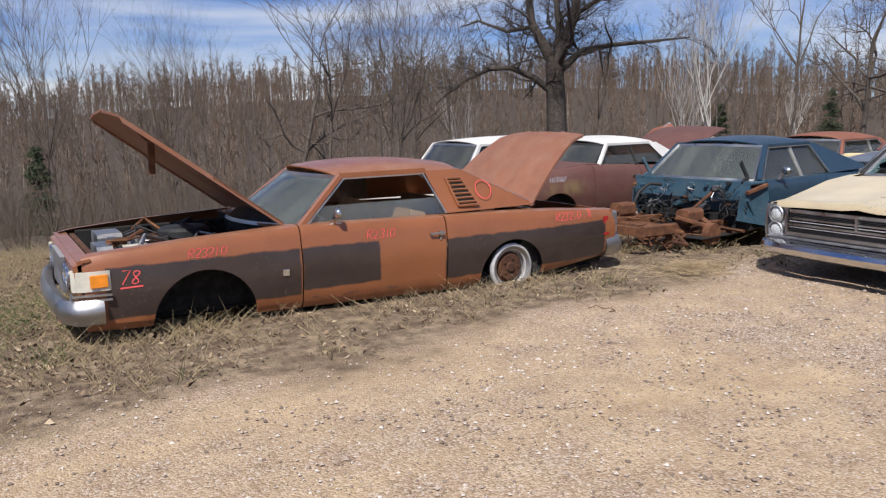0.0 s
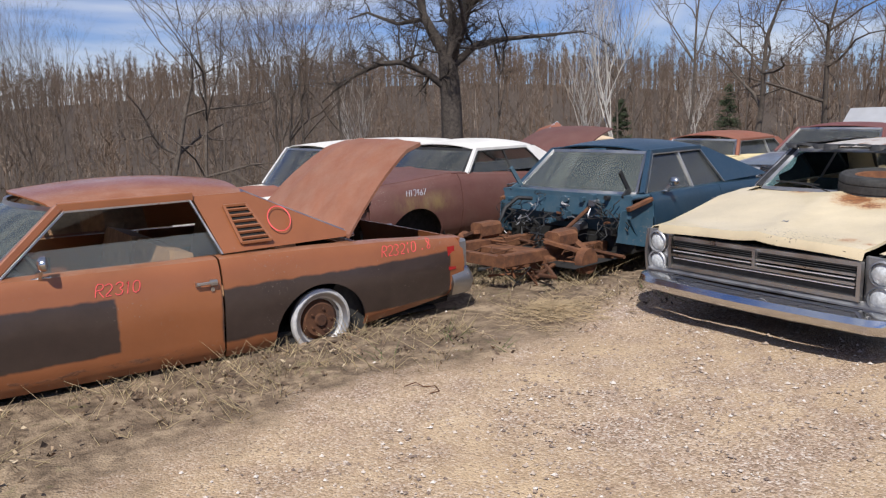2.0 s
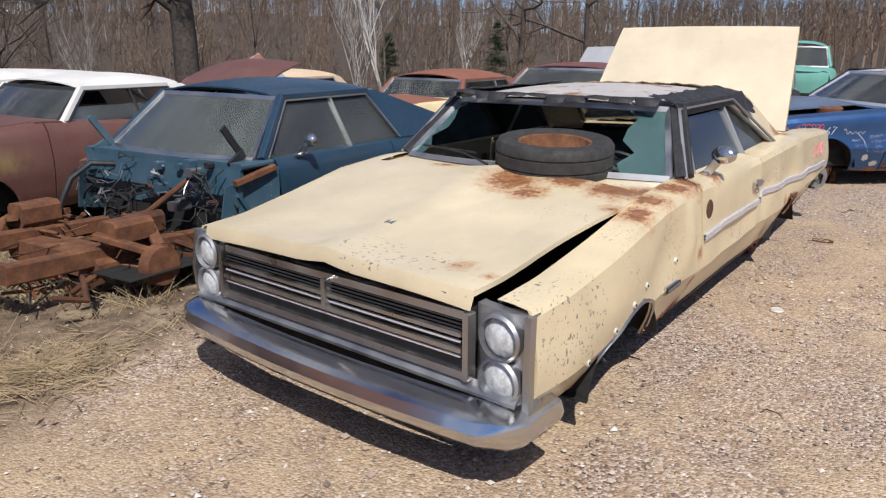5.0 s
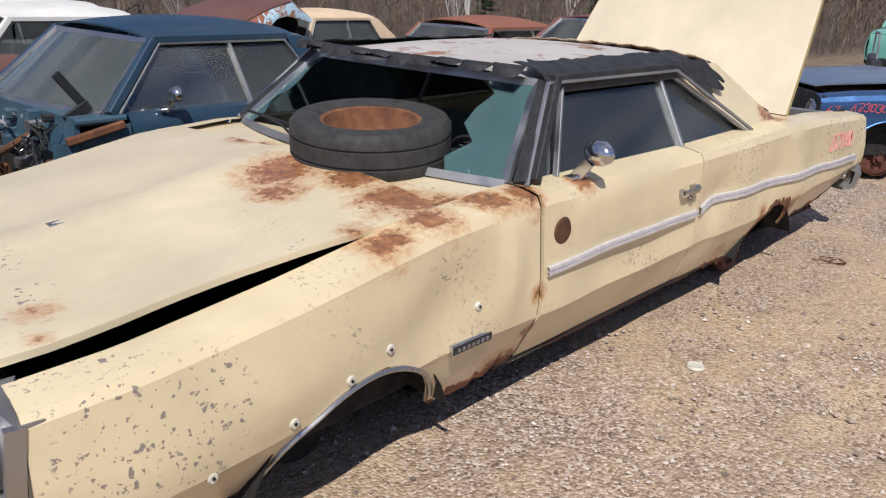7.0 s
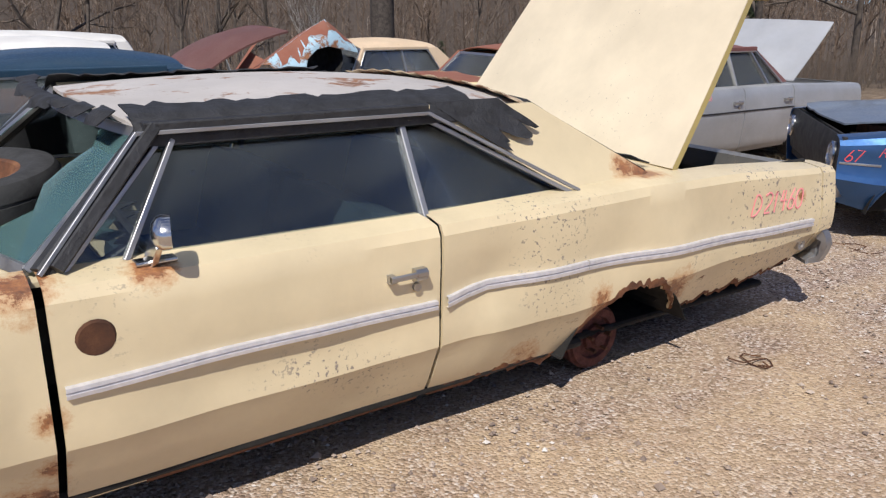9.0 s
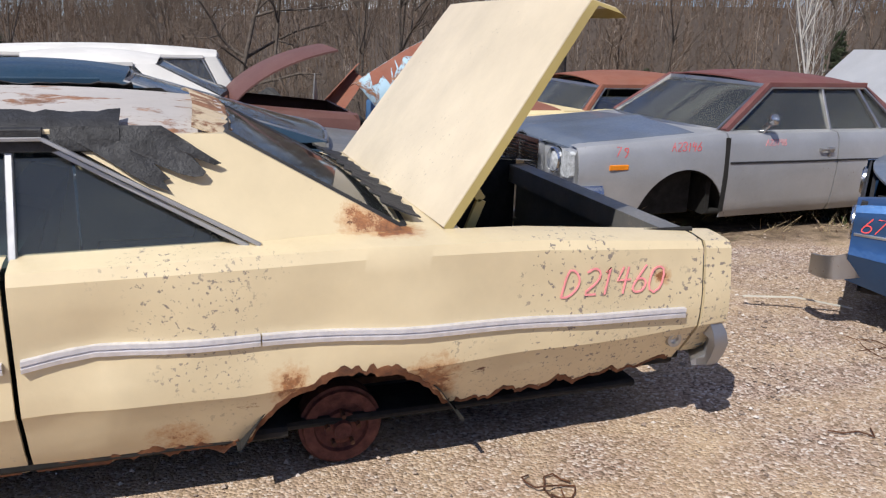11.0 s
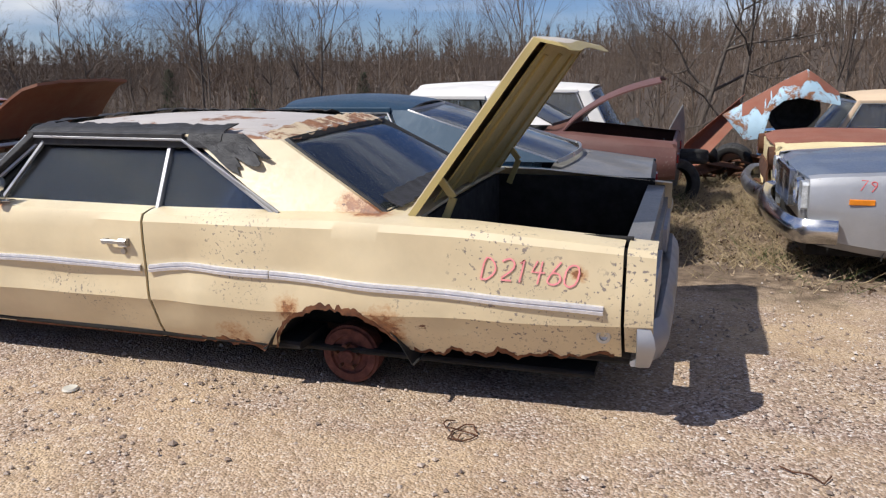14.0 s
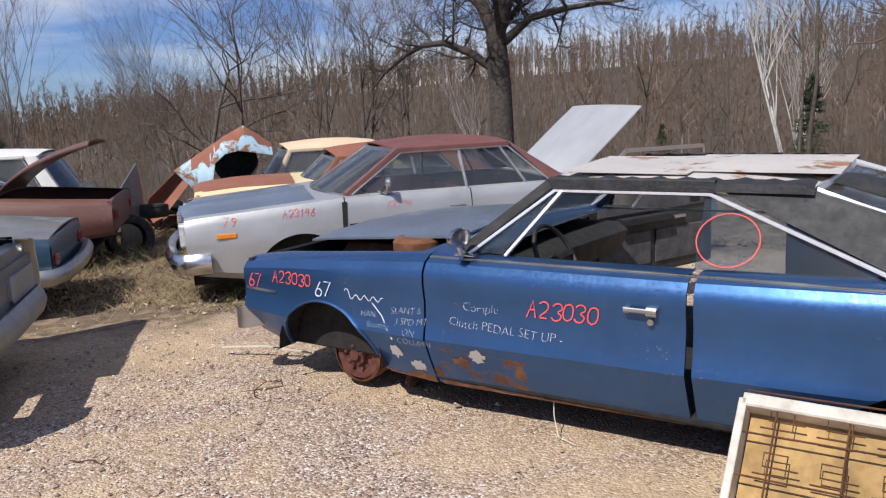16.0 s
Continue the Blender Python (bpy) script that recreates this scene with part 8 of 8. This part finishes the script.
def loose_things():
    # spare tyre on the cream hood
    t, rim = wheel_mesh(0.31, 0.19)
    e = thing("spare_tyre", "worn black tyre on a rusty steel wheel lying on the hood", "tyre", pose(8.47, 3.40, 0.955, 3, -4, 0))
    link_mesh("tyre", *lathe(t, (0, 0, 0), 'z', 44, False), M["rubber"], e)
    link_mesh("rim", *lathe([(0.08, 0.0), (0.10, 0.012), (0.145, 0.0), (0.17, 0.04), (0.18, 0.075), (0.20, 0.08), (0.203, 0.06), (0.19, -0.07), (0.18, -0.07)], (0, 0, 0), 'z', 40, False), M["rust"], e, "orange rusted steel wheel")
    # seat spring frame beside the blue car
    e = thing("seat_spring_frame", "old seat frame with rusty springs leaning on the blue car", "seat frame", pose(15.16, 1.00, 0.0, 50, 0, -49))
    L, W = 1.2, 0.50
    link_mesh("padding", *slab(bilinear((0.02, 0.02, 0.01), (L - 0.02, 0.02, 0.01), (L - 0.02, W - 0.02, 0.02), (0.02, W - 0.02, 0.02), 9, 7, (0, 0, 0.015)), (0, 0, -0.03)), plain("yellow_padding", (0.34, 0.215, 0.085), 0.95, vary=0.45, scale=7, bump=0.5), e)
    link_mesh("edge", *joined(beam((0, 0, 0.05), (0, W, 0.05), 0.03, 0.12), beam((0, W, 0.05), (L, W, 0.05), 0.05, 0.12), beam((L, 0, 0.05), (L, W, 0.05), 0.03, 0.12)), plain("dirty_white_cloth", (0.50, 0.46, 0.40), 0.9, vary=0.3, scale=10), e)
    for i in range(6):
        for j in range(3):
            cx, cy = 0.13 + i * 0.19, 0.12 + j * 0.17
            pts = [(cx - 0.06, cy - 0.05, 0.08), (cx + 0.05, cy - 0.05, 0.08), (cx + 0.05, cy + 0.03, 0.08), (cx - 0.03, cy + 0.03, 0.08), (cx - 0.03, cy - 0.02, 0.08), (cx + 0.09, cy - 0.02, 0.08)]
            link_mesh("spring", *tube(pts, 0.0035, 5), M["rust_dark"], e)
    for j in range(4):
        link_mesh("spring_wire", *tube([(0, 0.06 + j * 0.16, 0.085), (L / 2, 0.065 + j * 0.16, 0.10), (L, 0.06 + j * 0.16, 0.085)], 0.004, 5), M["rust_dark"], e)
    for i in range(5):
        link_mesh("spring_wire", *tube([(0.12 + i * 0.24, 0, 0.085), (0.12 + i * 0.24, W, 0.085)], 0.004, 5), M["rust_dark"], e)
    o = link_mesh("crushed_cup", *lathe([(0.001, 0.012), (0.02, 0.010), (0.034, 0.014), (0.040, 0.004), (0.038, 0.0)], (9.45, 2.40, 0.006), 'z', 16), M["plastic_white"])
    tagged(o, "flattened pale cup lying on the gravel", "litter")
    # strips and wires on the ground
    e = thing("metal_strip", "long pale metal strip lying on the gravel", "metal strip", pose(13.38, 3.92, 0.03, 0, 0, -24))
    link_mesh("strip", *sweep([(0, 0, 0.04), (0.3, 0.0, 0.05), (0.62, -0.02, 0.01)], [(-0.009, -0.003), (0.009, -0.003), (0.009, 0.003), (-0.009, 0.003)]), M["plastic_white"], e)
    rnd = random.Random(3)
    for x, y, n, ln in ((13.6, 3.38, 6, 0.08), (13.65, 3.30, 6, 0.08), (11.4, 2.45, 12, 0.04), (11.5, 2.5, 10, 0.04), (4.6, 4.35, 6, 0.07), (12.7, 2.55, 5, 0.06), (8.0, 2.15, 4, 0.05)):
        p, a, pts = np.array((x, y, 0.012)), rnd.uniform(-0.5, 0.5), []
        for k in range(n):
            pts.append(p.copy())
            a += rnd.gauss(0, 0.35 if ln > 0.08 else 0.9)
            p = p + np.array((ln * math.cos(a), ln * math.sin(a), 0))
            p[2] = max(0.008, 0.012 + rnd.gauss(0, 0.008))
        o = link_mesh("wire", *tube(pts, 0.0035, 5), M["rust_dark"])
        tagged(o, "short rusty wire lying on the gravel", "wire", "wires on the ground")
    # junk heap with wheels behind the cars
    for x, y, z, rx, ry in ((12.9, 12.6, -0.35, 70, 20), (12.35, 12.3, -0.25, 20, 30), (12.2, 11.2, -0.1, 5, 8), (11.6, 11.0, 0.15, 60, 0)):
        e = thing("old_tyre", "old black tyre thrown on the scrap heap", "tyre", pose(x, y, z + 0.25, rx, ry, x * 40), "tyres on the heap")
        link_mesh("tyre", *lathe(t, (0, 0, 0), 'z', 30, False), M["rubber"], e)
        link_mesh("rim", *lathe([(0.03, 0.0), (0.17, 0.0), (0.195, 0.04), (0.225, 0.09), (0.228, 0.07), (0.21, -0.08)], (0, 0, 0), 'z', 26, False), M["alloy"], e)
    e = thing("scrap_sheet", "dark sheet of car metal standing on edge beside the scrap heap", "scrap metal", pose(11.86, 10.15, -0.42, 0, 0, 0))
    link_mesh("panel", *slab(np.array([[(0.20 * v + 0.10 * math.sin(2.5 * u), 0.95 * v, u * (0.92 + 0.38 * v)) for u in np.linspace(0, 1, 7)] for v in np.linspace(0, 1, 9)]), (0.014, 0, 0)), M["deck_grey"], e)
    e = thing("old_tyre", "old black tyre thrown on the scrap heap", "tyre", pose(12.10, 9.80, -0.02, 80, 0, 25), "tyres on the heap")
    link_mesh("tyre", *lathe(t, (0, 0, 0), 'z', 30, False), M["rubber"], e)
    e = thing("scrap_heap", "heap of bent rusty sheet metal and rods", "scrap", pose(12.6, 12.6, -0.45))
    for i in range(26):
        a, b = np.array((rnd.gauss(0, 0.6), rnd.gauss(0, 0.5), rnd.uniform(0.0, 0.35))), rnd.uniform(0, 6.28)
        q = a + np.array((0.7 * math.cos(b), 0.7 * math.sin(b), rnd.uniform(0, 0.35)))
        if i % 3:
            link_mesh("rod", *tube([a, (a + q) / 2 + np.array((0, 0, 0.05)), q], rnd.uniform(0.01, 0.03), 6), M["rust_dark"], e)
        else:
            link_mesh("bent_panel", *slab(bilinear(a, a + np.array((0.5, 0.1, 0.1)), q, a + np.array((0, 0.4, 0.2)), 5, 5, (0, 0, 0.1)), (0, 0, 0.008)), M["rust"], e)
    e = thing("loose_fender", "rusty car fender standing on end behind the cars", "fender", pose(12.35, 11.6, -0.3, 0, 0, 30))
    link_mesh("panel", *slab(np.array([[(0.9 * u - 0.1, 0.25 * math.sin(v * 2.6), 0.15 + 0.9 * u + 0.45 * v * (1 - 0.5 * u)) for v in np.linspace(0, 1, 8)] for u in np.linspace(0, 1, 10)]), (0, 0.012, 0)), M["rust_roof"], e)


copper_coupe()
cream_hardtop()
blue_hardtop()
silver_sedan()
chopped_fastback()
rust_sedan()
background_cars()
loose_things()
make_trees()
make_cover()
